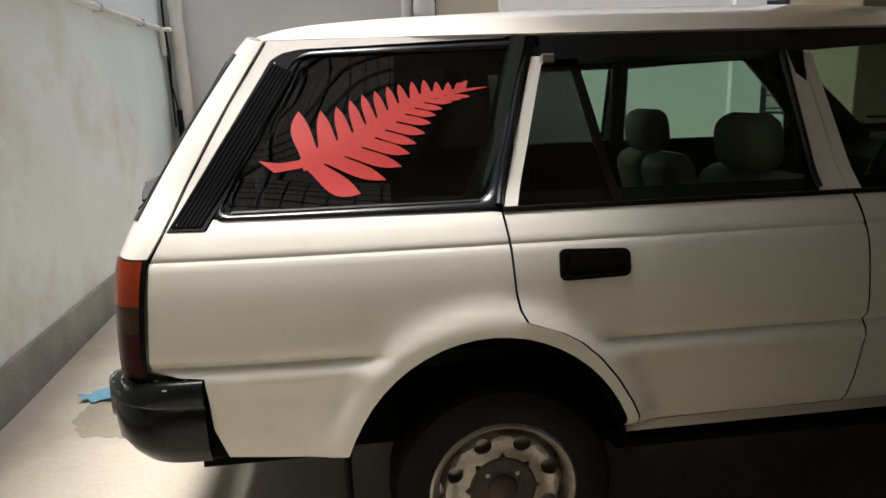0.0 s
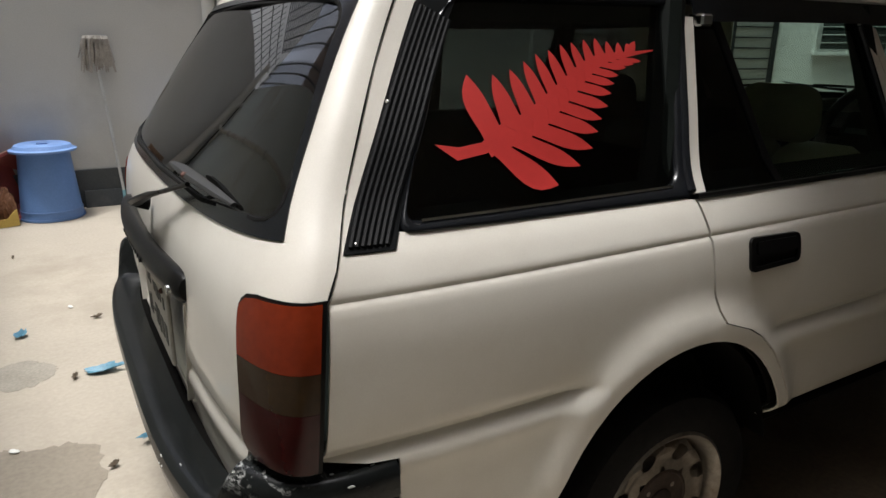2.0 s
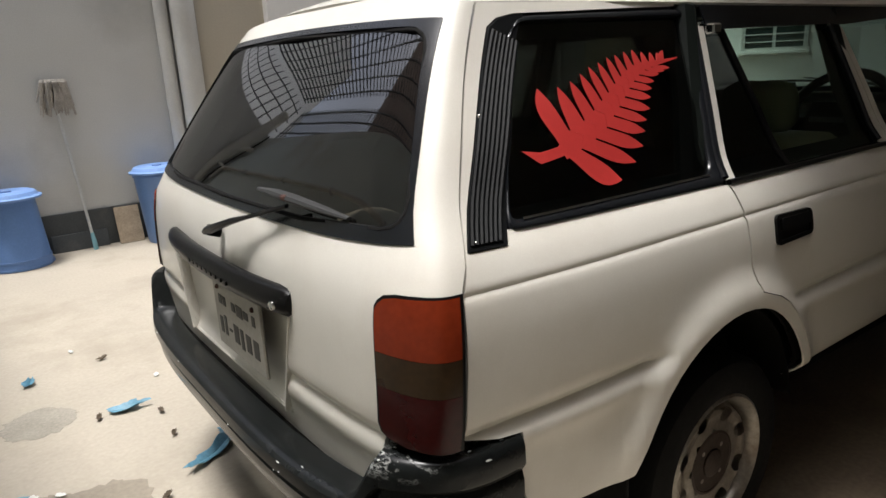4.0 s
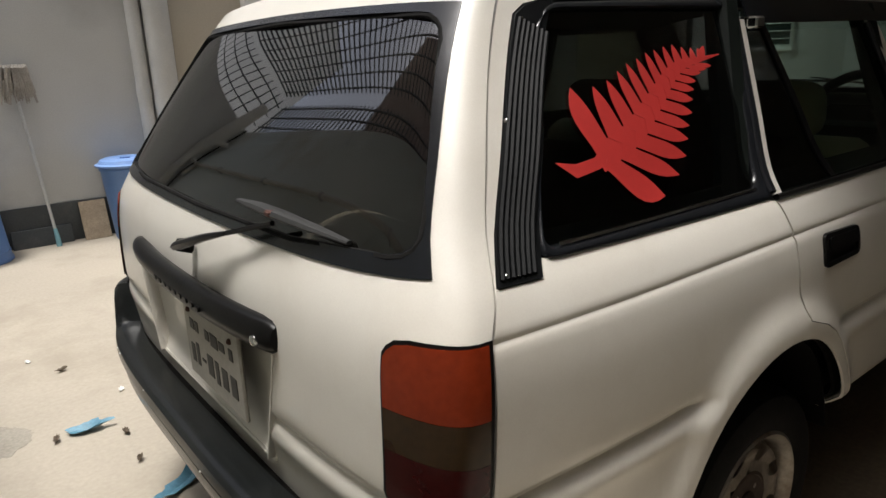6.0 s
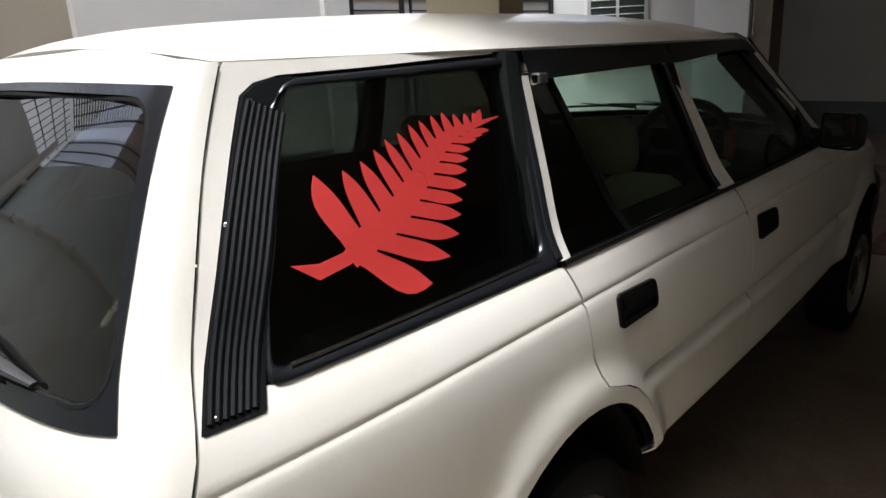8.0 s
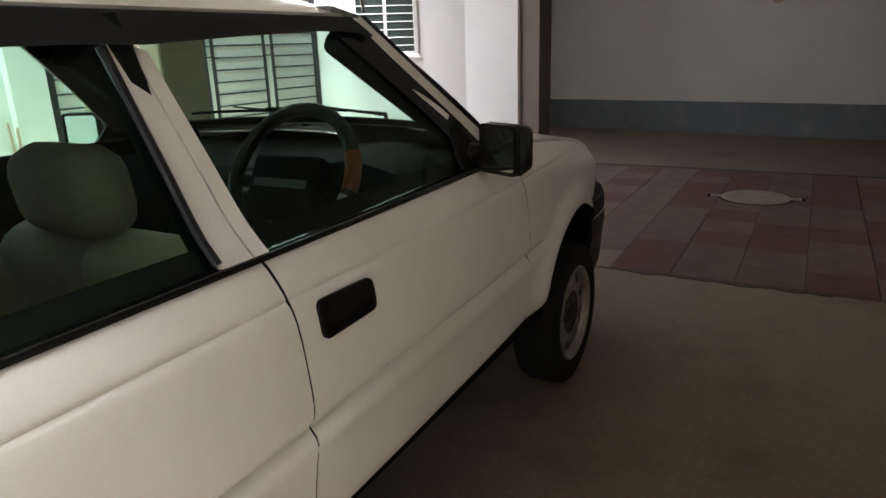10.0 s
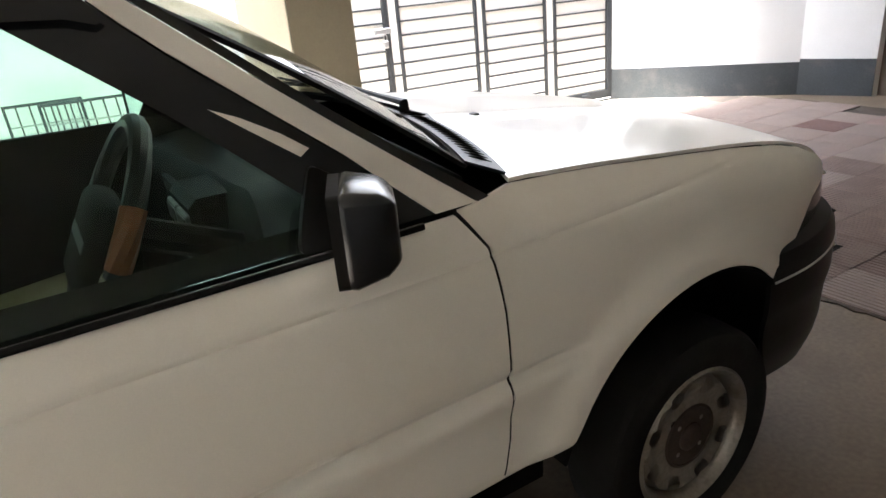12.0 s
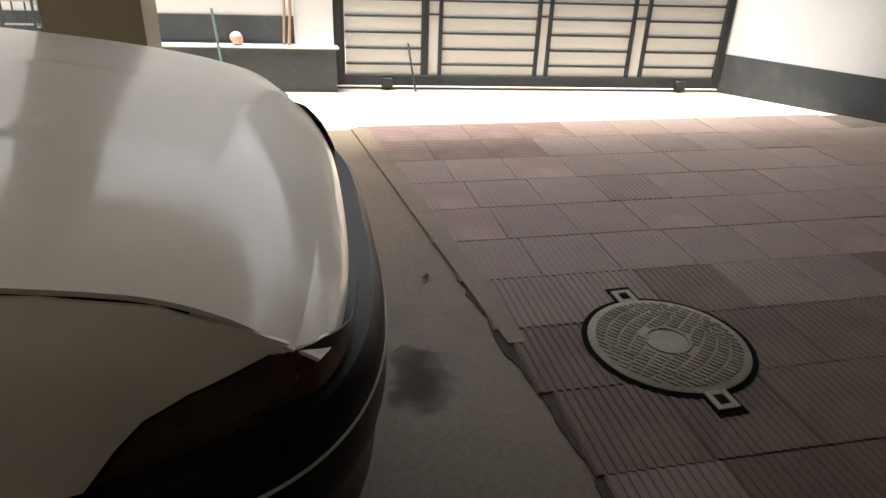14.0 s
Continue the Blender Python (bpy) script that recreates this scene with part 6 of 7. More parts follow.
def crumpled(name, label, category, centre, size, material, rough=0.35, seed=1, mouth=False, levels=4):
    """A soft bag or cloth: a lump with folds, flattened where it rests."""
    r = random.Random(seed)
    bm = bmesh.new()
    bmesh.ops.create_icosphere(bm, subdivisions=levels, radius=1)
    waves = [(Vector((r.uniform(-1, 1), r.uniform(-1, 1), r.uniform(-1, 1))).normalized() * r.uniform(3, 17), r.uniform(0, 6.28), r.uniform(0.3, 1)) for _ in range(9)]
    for v in bm.verts:
        p = v.co.copy()
        f = sum(h * abs(math.sin(w.dot(p) + c)) for w, c, h in waves) / len(waves) * 2 - 0.55
        v.co = p * (1 + rough * f)
        if mouth and p.z > 0.55:
            v.co.z -= 0.35 * (1 - math.hypot(p.x, p.y)) + 0.12 * math.sin(5 * math.atan2(p.y, p.x))
        v.co = Vector((v.co.x * size[0], v.co.y * size[1], v.co.z * size[2]))
    low = min(v.co.z for v in bm.verts)
    cut = low * 0.80
    for v in bm.verts:
        v.co.z = max(v.co.z, cut) - cut
        v.co += Vector(centre)
    ob = link_mesh(name, bm, material, None, smooth=18)
    return tagged(ob, label, category)


def carton(name, label, m, w, d, h, flaps, material):
    """An open carton with walls of its own thickness and bent flaps."""
    ob = empty(name, m.translation, label, "box")
    t = 0.006
    for x0, x1, y0, y1, z0, z1 in ((-w / 2, w / 2, -d / 2, -d / 2 + t, 0, h), (-w / 2, w / 2, d / 2 - t, d / 2, 0, h), (-w / 2, -w / 2 + t, -d / 2 + t, d / 2 - t, 0, h), (w / 2 - t, w / 2, -d / 2 + t, d / 2 - t, 0, h), (-w / 2 + t, w / 2 - t, -d / 2 + t, d / 2 - t, 0, t)):
        bm = bmesh.new()
        add_box(bm, x0, x1, y0, y1, z0, z1, bevel=0.0015, m=m)
        part("side_board", bm, material, ob, smooth=0)
    for side, angle, length in flaps:
        mm = m @ pose(0, side * (d / 2 - t), h, angle, 0, 0)
        bm = bmesh.new()
        add_box(bm, -w / 2 + 0.004, w / 2 - 0.004, -t / 2, t / 2, 0.001, length, bevel=0.0015, m=mm)
        part("flap", bm, M["cardboard_light"], ob, "paler inside of the flap", smooth=0)
    return ob


carton("cardboard_box", "brown cardboard box on the floor behind the sack", pose(-1.52, 4.01, 0.0, 0, 0, 4), 0.31, 0.20, 0.46, (), M["cardboard"])
carton("cardboard_box", "torn brown cardboard box with an open flap on another box", pose(-1.535, 3.99, 0.466, -3, 3, -14), 0.31, 0.20, 0.30, ((-1, 62, 0.15),), M["cardboard"])
carton("cardboard_box", "crushed reddish cardboard box on top of the stack", pose(-1.56, 4.0, 0.772, 5, 8, 16), 0.25, 0.19, 0.24, ((1, 24, 0.05), (-1, 120, 0.12)), M["cardboard"])
bm = sheet([rounded([(-0.5, 0), (0.5, 0), (0.30, 1), (-0.46, 0.9)], 0.04, 3)], lambda u, v: Vector((-1.42 + 0.22 * u - 0.06 * v, 4.117 + 0.012 * v + 0.004 * math.sin(7 * u), 0.005 + 0.92 * v)), steps(-0.5, 0.5, 0.1), steps(0, 1, 0.1), thick=0.005)
tagged(link_mesh("cardboard_sheet", bm, M["cardboard"], None), "loose brown cardboard sheet leaning on the wall beside the boxes", "cardboard")


def open_sack(x, y, rx, ry, height):
    """A standing sack whose mouth is rolled outwards in folds."""
    ob = empty("sack", (x, y, 0), "dirty woven sack with a crumpled open top", "sack")

    def place(a, v):
        t = radians(a)
        fold = 0.05 * math.sin(5 * t + 1.0) + 0.035 * math.sin(11 * t + 2.5 * v) + 0.02 * math.sin(23 * t + 5 * v)
        r = 0.80 + 0.22 * math.sin(min(v, 1.0) * 2.4) + fold * (0.25 + 0.75 * v) + 0.05 * math.sin(9 * v + 2 * t)
        if v > 1:
            r += 0.16 * math.sin((v - 1) * 6.5)
        z = height * (v if v < 1 else 1.0 + 0.10 * math.sin((v - 1) * 9)) * (1 + 0.15 * v * math.sin(t + 2.2) + 0.035 * v * math.sin(5 * t) + 0.02 * v * math.sin(13 * t))
        return Vector((x + rx * r * math.cos(t), y + ry * r * math.sin(t), 0.002 + max(0.0, z)))

    bm = sheet([[(0, 0), (360, 0), (360, 1.35), (0, 1.35)]], place, steps(0, 360, 6), steps(0, 1.35, 0.045), thick=0.002)
    part("bag", bm, M["sack"], ob)
    bm = bmesh.new()
    bmesh.ops.create_icosphere(bm, subdivisions=3, radius=1)
    for v in bm.verts:
        q = 1 + 0.2 * math.sin(9 * v.co.x + 4 * v.co.y) * math.sin(8 * v.co.z + 1)
        v.co = Vector((x + 0.8 * rx * v.co.x * q, y + 0.8 * ry * v.co.y * q, max(0.006, height * (0.45 + 0.45 * v.co.z * q))))
    part("filling", bm, M["cloth"], ob, "rubbish showing in the sack's mouth")


open_sack(-1.50, 3.835, 0.135, 0.068, 0.50)
crumpled("plastic_bag", "crumpled shiny blue plastic bag on the floor", "bag", (-1.55, 3.745, 0.0), (0.10, 0.06, 0.15), M["blue_bag"], 0.85, 5, levels=4)
crumpled("rag", "dirty pale floor rag lying in the corner", "rag", (-1.73, 3.68, 0.0), (0.16, 0.10, 0.07), M["cloth"], 0.6, 8)
crumpled("rag", "brown crumpled wrapper behind the yellow tray", "rag", (-1.335, 3.83, 0.0), (0.05, 0.04, 0.11), M["cardboard"], 0.7, 9)

# red basin standing on its edge
basin = empty("basin", (-1.12, 4.0, 0.2), "faded red plastic basin standing on its edge against the wall", "basin")
bm = bmesh.new()
mb = pose(-1.285, 4.0, 0.33, 80, 0, 40)
add_lathe(bm, [(0.001, -0.095), (0.16, -0.095), (0.225, 0.06), (0.24, 0.065), (0.24, 0.071), (0.221, 0.068), (0.156, -0.089), (0.001, -0.089)], 30, mb)
part("bowl", bm, M["red_bag"], basin)
bm = bmesh.new()
add_lathe(bm, [(0.239, 0.060), (0.247, 0.061), (0.247, 0.072), (0.239, 0.073)], 30, mb, closed=True)
part("rim", bm, M["pink"], basin, "worn pale rim")
low = min((o.matrix_world @ v.co).z for o in basin.children for v in o.data.vertices)
basin.matrix_world = Matrix.Translation((0, 0, -low + 0.001)) @ basin.matrix_world

# yellow tray with two horns
tray = empty("tray", (-1.38, 3.70, 0), "yellow moulded plastic tray on the floor", "tray")
bm = sheet([rounded([(-1, 0), (-0.98, 1.25), (-0.7, 1.0), (-0.45, 0.66), (0.45, 0.66), (0.7, 1.05), (0.98, 1.35), (1, 0)], 0.06, 3)], lambda u, v: Vector((-1.385 + 0.115 * u, 3.71 + 0.03 * u * u, 0.004 + 0.085 * v)), steps(-1, 1, 0.1), steps(0, 1.35, 0.15), thick=0.008)
part("front_board", bm, M["yellow"], tray)
part("floor_board", box_bm(-1.495, -1.275, 3.745, 3.79, 0.003, 0.016, bevel=0.005), M["yellow"], tray)
part("side_board", box_bm(-1.498, -1.488, 3.745, 3.79, 0.003, 0.09, bevel=0.004), M["yellow"], tray)
part("side_board", box_bm(-1.282, -1.272, 3.745, 3.79, 0.003, 0.09, bevel=0.004), M["yellow"], tray)
tube_thing("stick", "thin dark stick lying over the rag", "stick", [(-1.66, 3.60, 0.012), (-1.52, 3.56, 0.02), (-1.40, 3.53, 0.006)], 0.005, M["wood"], 6)

# ---- buckets, mop and boards at the north wall ----
def bucket(name, label, x, y, body, lid_r, lid_z, rings):
    ob = empty(name, (x, y, 0), label, "bucket", "blue buckets")
    m = Matrix.Translation((x, y, 0))
    bm = bmesh.new()
    add_lathe(bm, body, 40, m)
    part("body", bm, M["blue"], ob)
    for r, z in rings:
        bm = bmesh.new()
        add_lathe(bm, [(r - 0.004, z - 0.008), (r + 0.006, z - 0.007), (r + 0.006, z + 0.007), (r - 0.004, z + 0.008)], 40, m, closed=True)
        part("rim_band", bm, M["blue"], ob)
    bm = bmesh.new()
    add_lathe(bm, [(lid_r - 0.012, lid_z - 0.012), (lid_r, lid_z - 0.010), (lid_r + 0.002, lid_z + 0.004), (lid_r - 0.02, lid_z + 0.012), (lid_r - 0.035, lid_z + 0.035), (lid_r - 0.06, lid_z + 0.044), (0.06, lid_z + 0.042), (0.05, lid_z + 0.036), (0.001, lid_z + 0.036)], 40, m)
    lid = part("lid", bm, M["blue_lid"], ob, "paler blue lid")
    part("lid_grip", box_bm(x - 0.035, x + 0.035, y - 0.008, y + 0.008, lid_z + 0.034, lid_z + 0.048, bevel=0.004), M["blue"], lid)
    return ob


bucket("bucket", "blue plastic bucket standing upside down under a lid", -1.065, 3.935, [(0.001, 0.0), (0.205, 0.0), (0.207, 0.02), (0.198, 0.05), (0.165, 0.475), (0.16, 0.487), (0.001, 0.487)], 0.212, 0.487, ((0.205, 0.012), (0.196, 0.062)))
bucket("bucket", "tall blue plastic bucket with a domed lid", -0.06, 3.93, [(0.001, 0.0), (0.135, 0.0), (0.142, 0.02), (0.178, 0.53), (0.182, 0.545), (0.001, 0.545)], 0.205, 0.545, ((0.178, 0.515),))

mop = empty("mop", (-0.57, 4.05, 0), "upturned string mop with a pale pole leaning on the wall", "mop")
bm = bmesh.new()
add_tube(bm, [(-0.572, 4.03, 0.10), (-0.60, 4.06, 0.55), (-0.637, 4.105, 1.05)], 0.0105, 10)
part("pole", bm, M["mop_pole"], mop)
bm = bmesh.new()
add_tube(bm, [(-0.566, 4.024, 0.0), (-0.568, 4.026, 0.06), (-0.573, 4.031, 0.13)], [0.018, 0.017, 0.012], 10)
part("pole_end", bm, M["aqua_plastic"], mop, "aqua plastic pole end")
part("clamp", box_bm(-0.70, -0.565, 4.085, 4.12, 1.19, 1.25, bevel=0.012, seg=2), M["mop"], mop)
for k in range(120):
    if k % 3 == 0:
        bm = bmesh.new()
    x = -0.705 + 0.145 * (k % 30) / 29 + rng.uniform(-0.006, 0.006)
    y = 4.078 + 0.05 * (k // 30) / 4 - rng.uniform(0, 0.01)
    drop = rng.uniform(0.15, 0.26)
    side = (x + 0.632) * rng.uniform(0.1, 0.7) + rng.uniform(-0.012, 0.012)
    pts = [(x, y, 1.255), (x + 0.2 * side, y - 0.012, 1.235), (x + 0.6 * side + rng.uniform(-0.004, 0.004), y - 0.008, 1.255 - drop * 0.6), (x + side, min(y, 4.135), 1.255 - drop)]
    add_tube(bm, pts, [0.006, 0.0062, 0.0058, 0.004], 5)
    if k % 3 == 2:
        part("strand", bm, M["mop"], mop)

bm = box_bm(-0.385, -0.205, -0.006, 0.006, 0, 0.285, bevel=0.003, m=pose(0, 4.055, 0.0, -14, 0, 0))
tagged(link_mesh("board", bm, M["cloth"], None, smooth=0), "small brown board leaning on the dark wall band", "board")
bm = box_bm(-0.84, -0.45, -0.008, 0.008, 0, 0.13, bevel=0.003, m=pose(0, 4.105, 0.0, -9, 0, 0))
tagged(link_mesh("board", bm, M["band"], None, smooth=0), "low dark skirting board leaning on the wall", "board")

# ---- gate side ----
STAND[0] = YARD


def grille_panel(x0, x1, y0, lean, height, n):
    """A loose window grille: a frame of flat bar with upright bars and cross bars."""
    ob = empty("grille_panel", YARD @ Vector((x0, y0, 0)), "rusty steel window grille leaning on the wall", "grille", "leaning steel grilles")
    m = pose(0, y0, 0.0, -lean, 0, 0)
    for z0, z1 in ((0.0, 0.022), (height - 0.022, height)):
        part("frame_bar", box_bm(x0, x1, -0.006, 0.006, z0, z1, bevel=0.002, m=m), M["gate_frame"], ob)
    for xa, xb in ((x0, x0 + 0.022), (x1 - 0.022, x1)):
        part("frame_bar", box_bm(xa, xb, -0.005, 0.005, 0.0225, height - 0.0225, bevel=0.002, m=m), M["gate_frame"], ob)
    for k in range(1, n):
        x = x0 + (x1 - x0) * k / n
        part("bar", box_bm(x - 0.006, x + 0.006, -0.004, 0.004, 0.0225, height - 0.0225, m=m), M["gate_frame"], ob)
    for z in (height * 0.2, height * 0.4, height * 0.6, height * 0.8):
        part("cross_bar", box_bm(x0 + 0.0225, x1 - 0.0225, -0.0095, -0.0045, z - 0.007, z + 0.007, m=m), M["steel"], ob)


grille_panel(0.90, 1.47, 3.84, 15, 0.85, 6)
grille_panel(1.14, 1.80, 3.80, 15, 0.83, 7)
bm = bmesh.new()
bmesh.ops.create_icosphere(bm, subdivisions=3, radius=0.052, matrix=Matrix.Translation((2.65, 4.02, 0.412)))
for v in bm.verts:
    v.co.x += 0.006 * math.sin(40 * v.co.z)
tagged(link_mesh("ball", bm, M["pink"], None), "worn pink rubber ball on the plinth", "ball")
tube_thing("pole", "thin green metal pole leaning against the plinth", "pole", [(2.53, 3.80, 0.0), (2.50, 3.88, 0.32), (2.475, 3.95, 0.64)], 0.011, M["green_pole"], 10)
tube_thing("stick", "rough wooden stick leaning on the wall above the plinth", "stick", [(3.06, 4.02, 0.36), (3.085, 4.055, 0.6), (3.10, 4.07, 0.86)], [0.014, 0.012, 0.011], M["wood"], 8, group="sticks on the plinth")
tube_thing("stick", "rough wooden stick leaning on the wall above the plinth", "stick", [(3.02, 4.03, 0.36), (3.04, 4.06, 0.6), (3.06, 4.12, 0.9)], [0.012, 0.012, 0.010], M["wood"], 8, group="sticks on the plinth")
# stands in for the gate's drop bolt rod
tube_thing("stick", "dark bolt rod of the gate, modelled as a leaning stick", "stick", [(4.10, 4.03, 0.0), (4.07, 4.07, 0.2), (4.05, 4.11, 0.38)], 0.008, M["band"], 8)
STAND[0] = Matrix()
bm = bmesh.new()
add_lathe(bm, [(0.001, 0.0), (0.075, 0.0), (0.078, 0.006), (0.07, 0.012), (0.001, 0.014)], 24, pose(9.845, -0.95, 1.70, 0, -90, 6))
tagged(link_mesh("wall_plate", bm, M["wood"], None), "round tan plate on the far wall", "plate")

# ---- manhole cover ----
def manhole_cover(x, y, turn):
    cover = empty("manhole_cover", (x, y, 0), "round cast cover with a ribbed pattern set in the tiles", "manhole cover", "manhole covers")
    mc = Matrix.Translation((x, y, 0.013)) @ Matrix.Rotation(radians(turn), 4, "Z") @ Matrix.Diagonal((0.965, 0.965, 1.0, 1.0))
    bm = bmesh.new()
    add_lathe(bm, [(0.265, 0.0), (0.288, 0.0), (0.288, 0.003), (0.265, 0.003)], 56, mc, closed=True)
    for s in (-1, 1):
        add_box(bm, -0.05, 0.05, s * 0.283, s * 0.372, 0.0, 0.0025, m=mc)
    part("rim_gap", bm, M["dark"], cover, "dark dirty joint round the cover")
    bm = bmesh.new()
    add_lathe(bm, [(0.001, 0.0), (0.266, 0.0), (0.268, 0.006), (0.262, 0.010), (0.001, 0.010)], 56, mc)
    plate = part("plate", bm, M["iron"], cover)
    for s, slot in ((1, True), (-1, True)):
        bm = bmesh.new()
        for x0, x1, y0, y1 in ((-0.038, -0.018, 0.262, 0.345), (0.018, 0.038, 0.262, 0.345), (-0.018, 0.018, 0.325, 0.345), (-0.018, 0.018, 0.262, 0.282)):
            add_box(bm, x0, x1, s * y0, s * y1, 0.003, 0.009, bevel=0.0015, m=mc)
        part("lug", bm, M["iron"], cover)
        part("lug_slot", box_bm(-0.0175, 0.0175, s * 0.2825, s * 0.3245, 0.0026, 0.0045, m=mc), M["dark"], cover, "dark slot in the lug")
    for k in range(-13, 14):
        d = k * 0.0195
        half = math.sqrt(max(0.0, 0.245**2 - d * d))
        if half < 0.04:
            continue
        n = max(1, round(half / 0.045))
        for j in range(-n, n):
            a = half * j / n + 0.004
            b = half * (j + 1) / n - 0.004
            if math.hypot(d, (a + b) / 2) < 0.082:
                continue
            bm = bmesh.new()
            add_box(bm, d - 0.0055, d + 0.0055, a, b, 0.0105, 0.0155, bevel=0.002, m=mc @ Matrix.Rotation(radians(38), 4, "Z"))
            part("rib", bm, M["iron"], plate)
        else:
            bm.free()
    bm = bmesh.new()
    add_lathe(bm, [(0.068, 0.0105), (0.080, 0.0105), (0.078, 0.0155), (0.070, 0.0155)], 36, mc, closed=True)
    part("inner_ring", bm, M["iron"], plate)


manhole_cover(4.232, 0.282, 3)
manhole_cover(5.93, -1.15, 5)

# ---- litter on the floor ----
def scrap(name, label, category, x, y, length, width, turn, material, seed, lift=0.012, group=""):
    """A torn or curled thin piece with an uneven outline."""
    r = random.Random(seed)
    n = 22
    outline = []
    for k in range(n):
        a = 2 * math.pi * k / n
        q = 1 + r.uniform(-0.28, 0.22)
        outline.append((length / 2 * q * math.cos(a), width / 2 * q * math.sin(a)))
    c, s = math.cos(radians(turn)), math.sin(radians(turn))
    f1, f2 = r.uniform(15, 40), r.uniform(15, 40)
    bm = sheet([outline], lambda u, v: Vector((x + c * u - s * v, y + s * u + c * v, 0.002 + lift * (0.5 + 0.25 * math.sin(f1 * u) + 0.25 * math.sin(f2 * v + 1)) * min(1.0, (abs(u) / length + abs(v) / width) * 1.6))), steps(-length, length, length / 7), steps(-width, width, width / 5), thick=0.0015)
    low = min(v.co.z for v in bm.verts)
    for v in bm.verts:
        v.co.z += 0.0012 - low
    return tagged(link_mesh(name, bm, material, None, smooth=40), label, category, group)


for x, y, l, w, turn, seed in ((-1.43, 0.62, 0.19, 0.11, 20, 1), (-0.97, 1.10, 0.15, 0.05, -15, 2), (-0.80, 0.57, 0.26, 0.06, 35, 3), (-1.25, 1.62, 0.07, 0.04, 60, 4), (-0.72, 0.66, 0.09, 0.05, -40, 5)):
    scrap("plastic_scrap", "crumpled pale blue plastic scrap lying on the concrete", "scrap", x, y, l, w, turn, M["blue_scrap"], seed, 0.03, "blue plastic scraps")
LEAVES = ((-1.07, 1.09), (-0.87, 0.99), (-0.88, 0.78), (-1.0, 0.41), (-1.14, 0.21), (-1.30, 2.9), (-1.5, 2.4), (-0.95, 1.7), (-1.6, 2.9), (3.53, 0.83), (3.25, 2.15))
for k, (x, y) in enumerate(LEAVES):
    scrap("dry_leaf", "small dry brown leaf curled on the floor", "leaf", x, y, 0.03 + 0.02 * rng.random(), 0.012 + 0.01 * rng.random(), rng.uniform(0, 180), M["leaf"], 40 + k, 0.02, "dry leaves")
for k, (x, y) in enumerate(((-1.33, 0.68), (-1.26, 0.64), (-1.32, 0.63), (-1.05, 1.9), (-0.8, 1.35), (3.2, 3.1), (2.7, -2.2))):
    scrap("paper_scrap", "small torn white paper scrap on the floor", "paper", x, y, 0.035, 0.02, rng.uniform(0, 180), M["paper"], 80 + k, 0.008, "white paper scraps")


def stain_patch(name, label, outline, z, material):
    """A thin stain or mortar skin with a wandering edge."""
    r = random.Random(len(outline) * 7)
    pts = []
    n = len(outline)
    for k in range(n):
        a, b = Vector(outline[k]), Vector(outline[(k + 1) % n])
        for j in range(6):
            p = a.lerp(b, j / 6)
            pts.append((p.x + r.uniform(-0.012, 0.012), p.y + r.uniform(-0.012, 0.012)))
    bm = sheet([pts], lambda u, v: Vector((u, v, z)), (), (), thick=0.001)
    return tagged(link_mesh(name, bm, material, None, smooth=0), label, "stain", kind="structure")


stain_patch("wet_patch", "dark damp patch on the concrete floor", [(-1.40, 0.70), (-1.30, 0.67), (-1.24, 0.64), (-1.12, 0.62), (-1.04, 0.58), (-1.02, 0.39), (-1.07, 0.25), (-1.14, 0.20), (-1.28, 0.24), (-1.40, 0.27), (-1.48, 0.40), (-1.47, 0.6)], 0.0011, M["wet"])
stain_patch("mortar_patch", "round mortar patch in the concrete floor", [(-1.26 + 0.13 * math.cos(k * 0.6283), 1.22 + 0.13 * math.sin(k * 0.6283)) for k in range(10)], 0.0012, M["patch"])
stain_patch("oil_stain", "dark oil stain on the concrete floor", [(3.41 + 0.14 * math.cos(k * 0.6283), 0.24 + 0.19 * math.sin(k * 0.6283)) for k in range(10)], 0.0012, M["oil"])
stain_patch("oil_stain", "brown oil stain on the concrete floor", [(2.95 + 0.24 * math.cos(k * 0.6283), -2.10 + 0.21 * math.sin(k * 0.6283)) for k in range(10)], 0.0012, M["oil_brown"])

# ---- clay tiles in front of the car: grooved squares laid in rows ----
bed = prism("tile_bed", [(3.785, -4.79), (7.22, -4.79), (7.22, 2.0), (7.02, 2.768), (3.42, 2.768), (3.785, -0.15)], 0.0006, 0.003, M["joint"], "dark dirty joints between red clay floor tiles")
TILE = 0.326


def tile_mesh(name, ridges, along_x, wear):
    """A square tile with raised ridges; wear lowers them."""
    prof = [(-0.5, 0.0), (-0.5, 0.007)]
    for k in range(ridges):
        a = -0.5 + (k + 0.12) / ridges
        b = -0.5 + (k + 0.62) / ridges
        prof += [(a, 0.007), (a + 0.12 / ridges, 0.007 + wear), (b, 0.007 + wear), (b + 0.12 / ridges, 0.007)]
    prof += [(0.5, 0.007), (0.5, 0.0)]
    bm = bmesh.new()
    rows = []
    for v in (-0.5, 0.5):
        rows.append([bm.verts.new((v * TILE, u * TILE, z) if along_x else (u * TILE, v * TILE, z)) for u, z in prof])
    for k in range(len(prof) - 1):
        bm.faces.new((rows[0][k], rows[0][k + 1], rows[1][k + 1], rows[1][k]))
    bm.faces.new(rows[0])
    bm.faces.new(rows[1][::-1])
    bmesh.ops.recalc_face_normals(bm, faces=bm.faces[:])
    me = bpy.data.meshes.new(name)
    bm.to_mesh(me)
    bm.free()
    return me


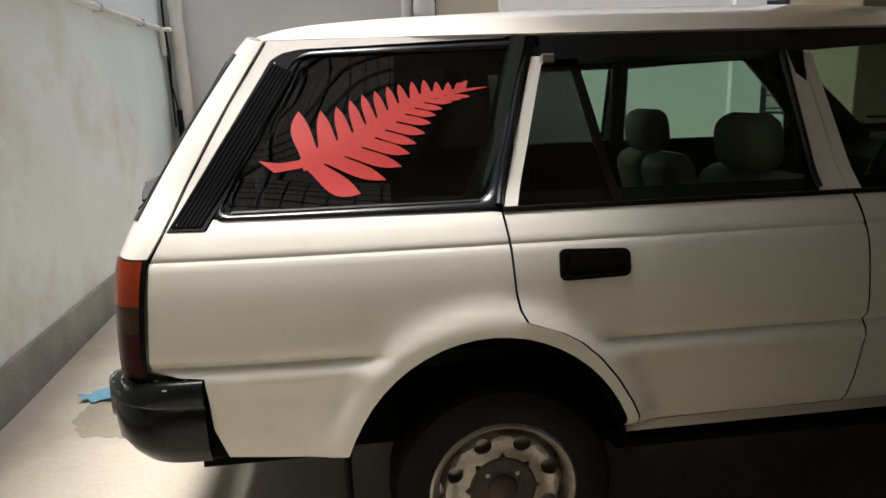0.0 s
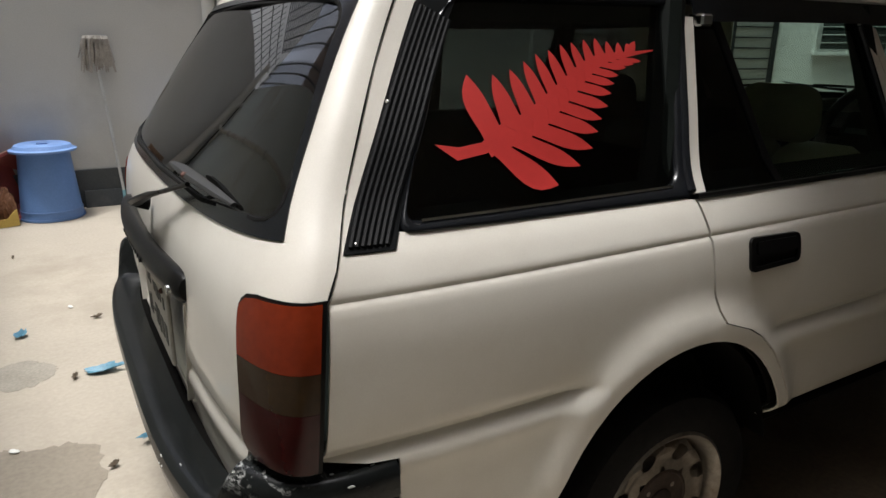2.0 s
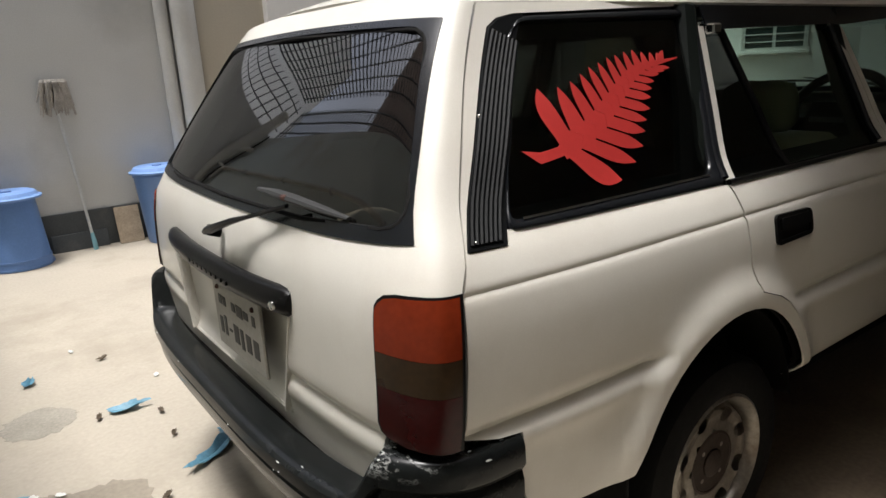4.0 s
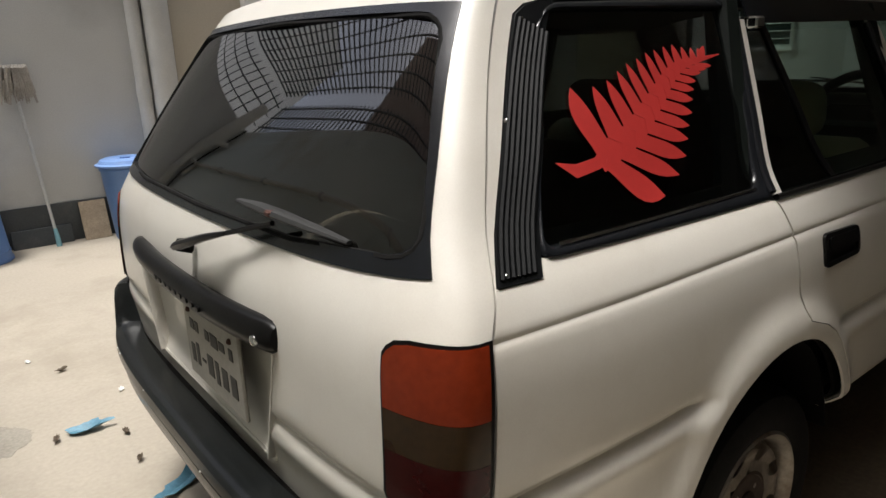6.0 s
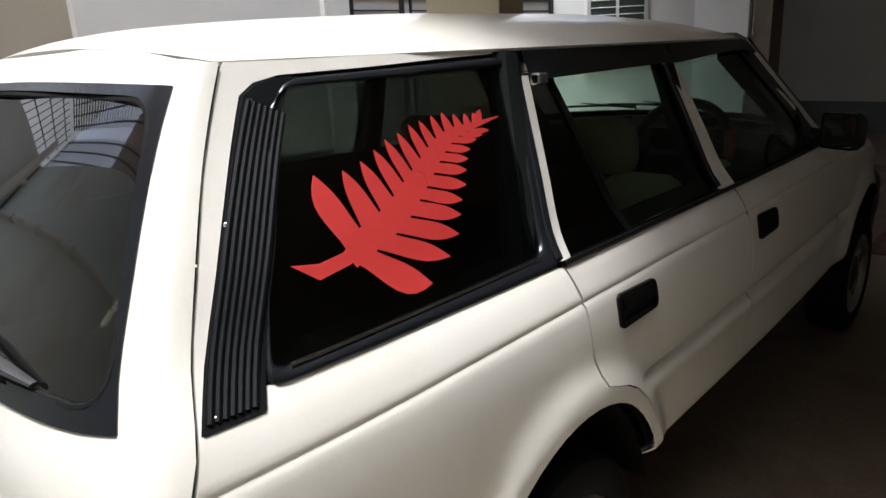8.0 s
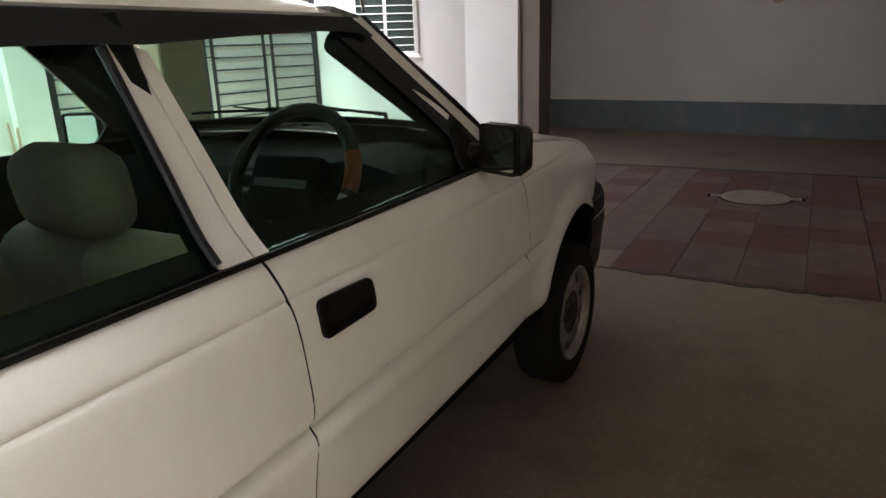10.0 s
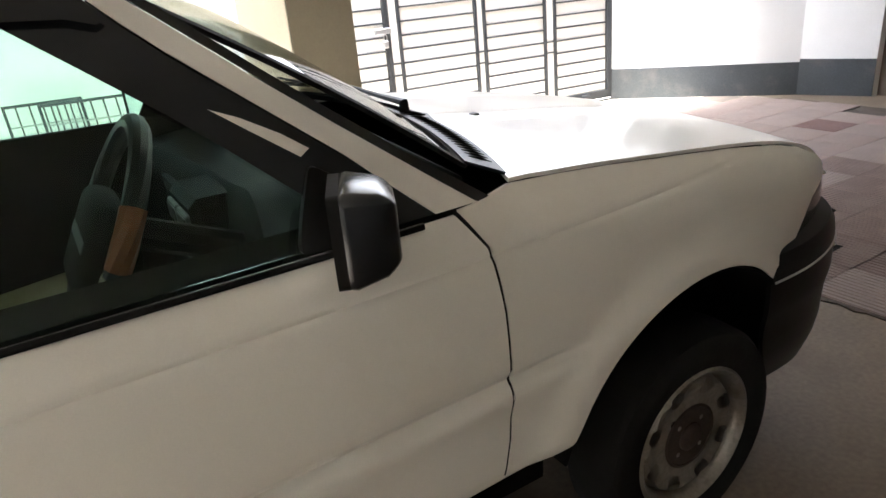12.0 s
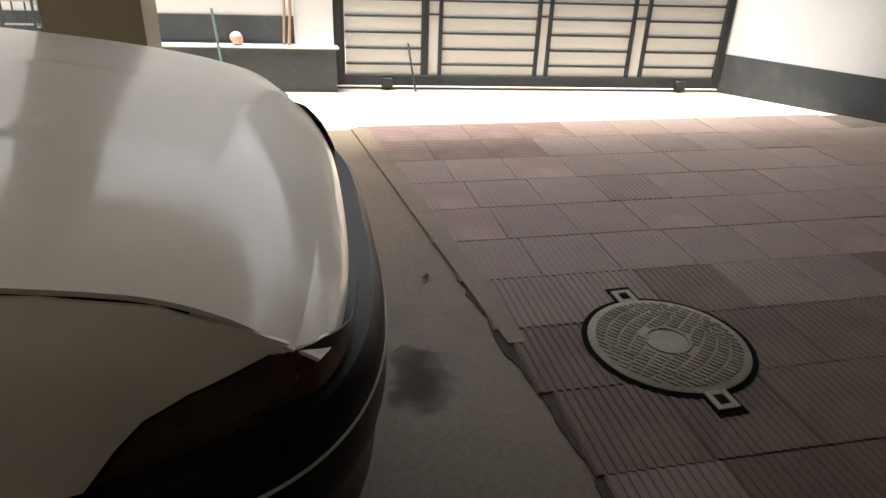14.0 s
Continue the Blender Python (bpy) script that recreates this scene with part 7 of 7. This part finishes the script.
KINDS = []
for m in ("tile", "tile_red", "tile_worn_lit", "tile_pink"):
    for along_x, wear in ((False, 0.004), (True, 0.004), (False, 0.0015)):
        me = tile_mesh("tile", 12, along_x, wear)
        me.materials.append(M[m])
        KINDS.append(me)
trng = random.Random(5)
y_joint = 2.765
while y_joint > -4.6:
    y = y_joint - 0.166
    x = 3.79 - 0.125 * max(0.0, y + 0.2) + TILE / 2
    end = 7.21 - (0.25 * (y - 2.0) if y > 2.0 else 0)
    while x + TILE / 2 < end:
        r = trng.random()
        # row colours show wear and redness, and also paint the falloff of gate light
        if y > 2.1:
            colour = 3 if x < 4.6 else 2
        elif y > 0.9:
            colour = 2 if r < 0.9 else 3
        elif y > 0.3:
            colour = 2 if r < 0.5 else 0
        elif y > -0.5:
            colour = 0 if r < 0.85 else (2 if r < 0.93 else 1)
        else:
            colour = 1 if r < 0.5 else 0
        if abs(x - 6.29) < 0.17 and abs(y - 1.42) < 0.17:
            colour = 1
        shape = 1 if y > 2.1 and x < 4.6 else (0 if y < 0.75 or x > 6.2 or trng.random() < 0.1 else 2)
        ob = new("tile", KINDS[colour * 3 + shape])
        ob.parent = bed
        ob.matrix_parent_inverse = bed.matrix_world.inverted()
        ob.matrix_basis = pose(x + trng.uniform(-0.0015, 0.0015), y + trng.uniform(-0.0015, 0.0015), 0.0035 + trng.uniform(0, 0.0012), 0, 0, trng.uniform(-0.25, 0.25))
        x += TILE + 0.004
    y_joint -= 0.332
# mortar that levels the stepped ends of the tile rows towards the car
prism("mortar_edge", [(3.715, 0.36), (3.775, 0.36), (3.765, 0.6), (3.50, 2.72), (3.40, 2.72)], 0.0, 0.0158, M["concrete_brown_shaded"], "smooth mortar border along the clay tiles")
# ragged dark break between the tiles and the floor beside the car
crng = random.Random(12)
inner, outer = [], []
for k in range(46):
    y = 0.80 - 0.055 * k
    x = 3.79 - 0.125 * max(0.0, y + 0.2)
    outer.append((x + 0.02 + crng.uniform(0, 0.02), y))
    inner.append((x - 0.008 - 0.030 * crng.random() ** 2, y + crng.uniform(-0.015, 0.015)))
prism("tile_break", inner + outer[::-1], 0.0, 0.0062, M["joint"], "crumbled dark mortar at the broken edge of the tiles")
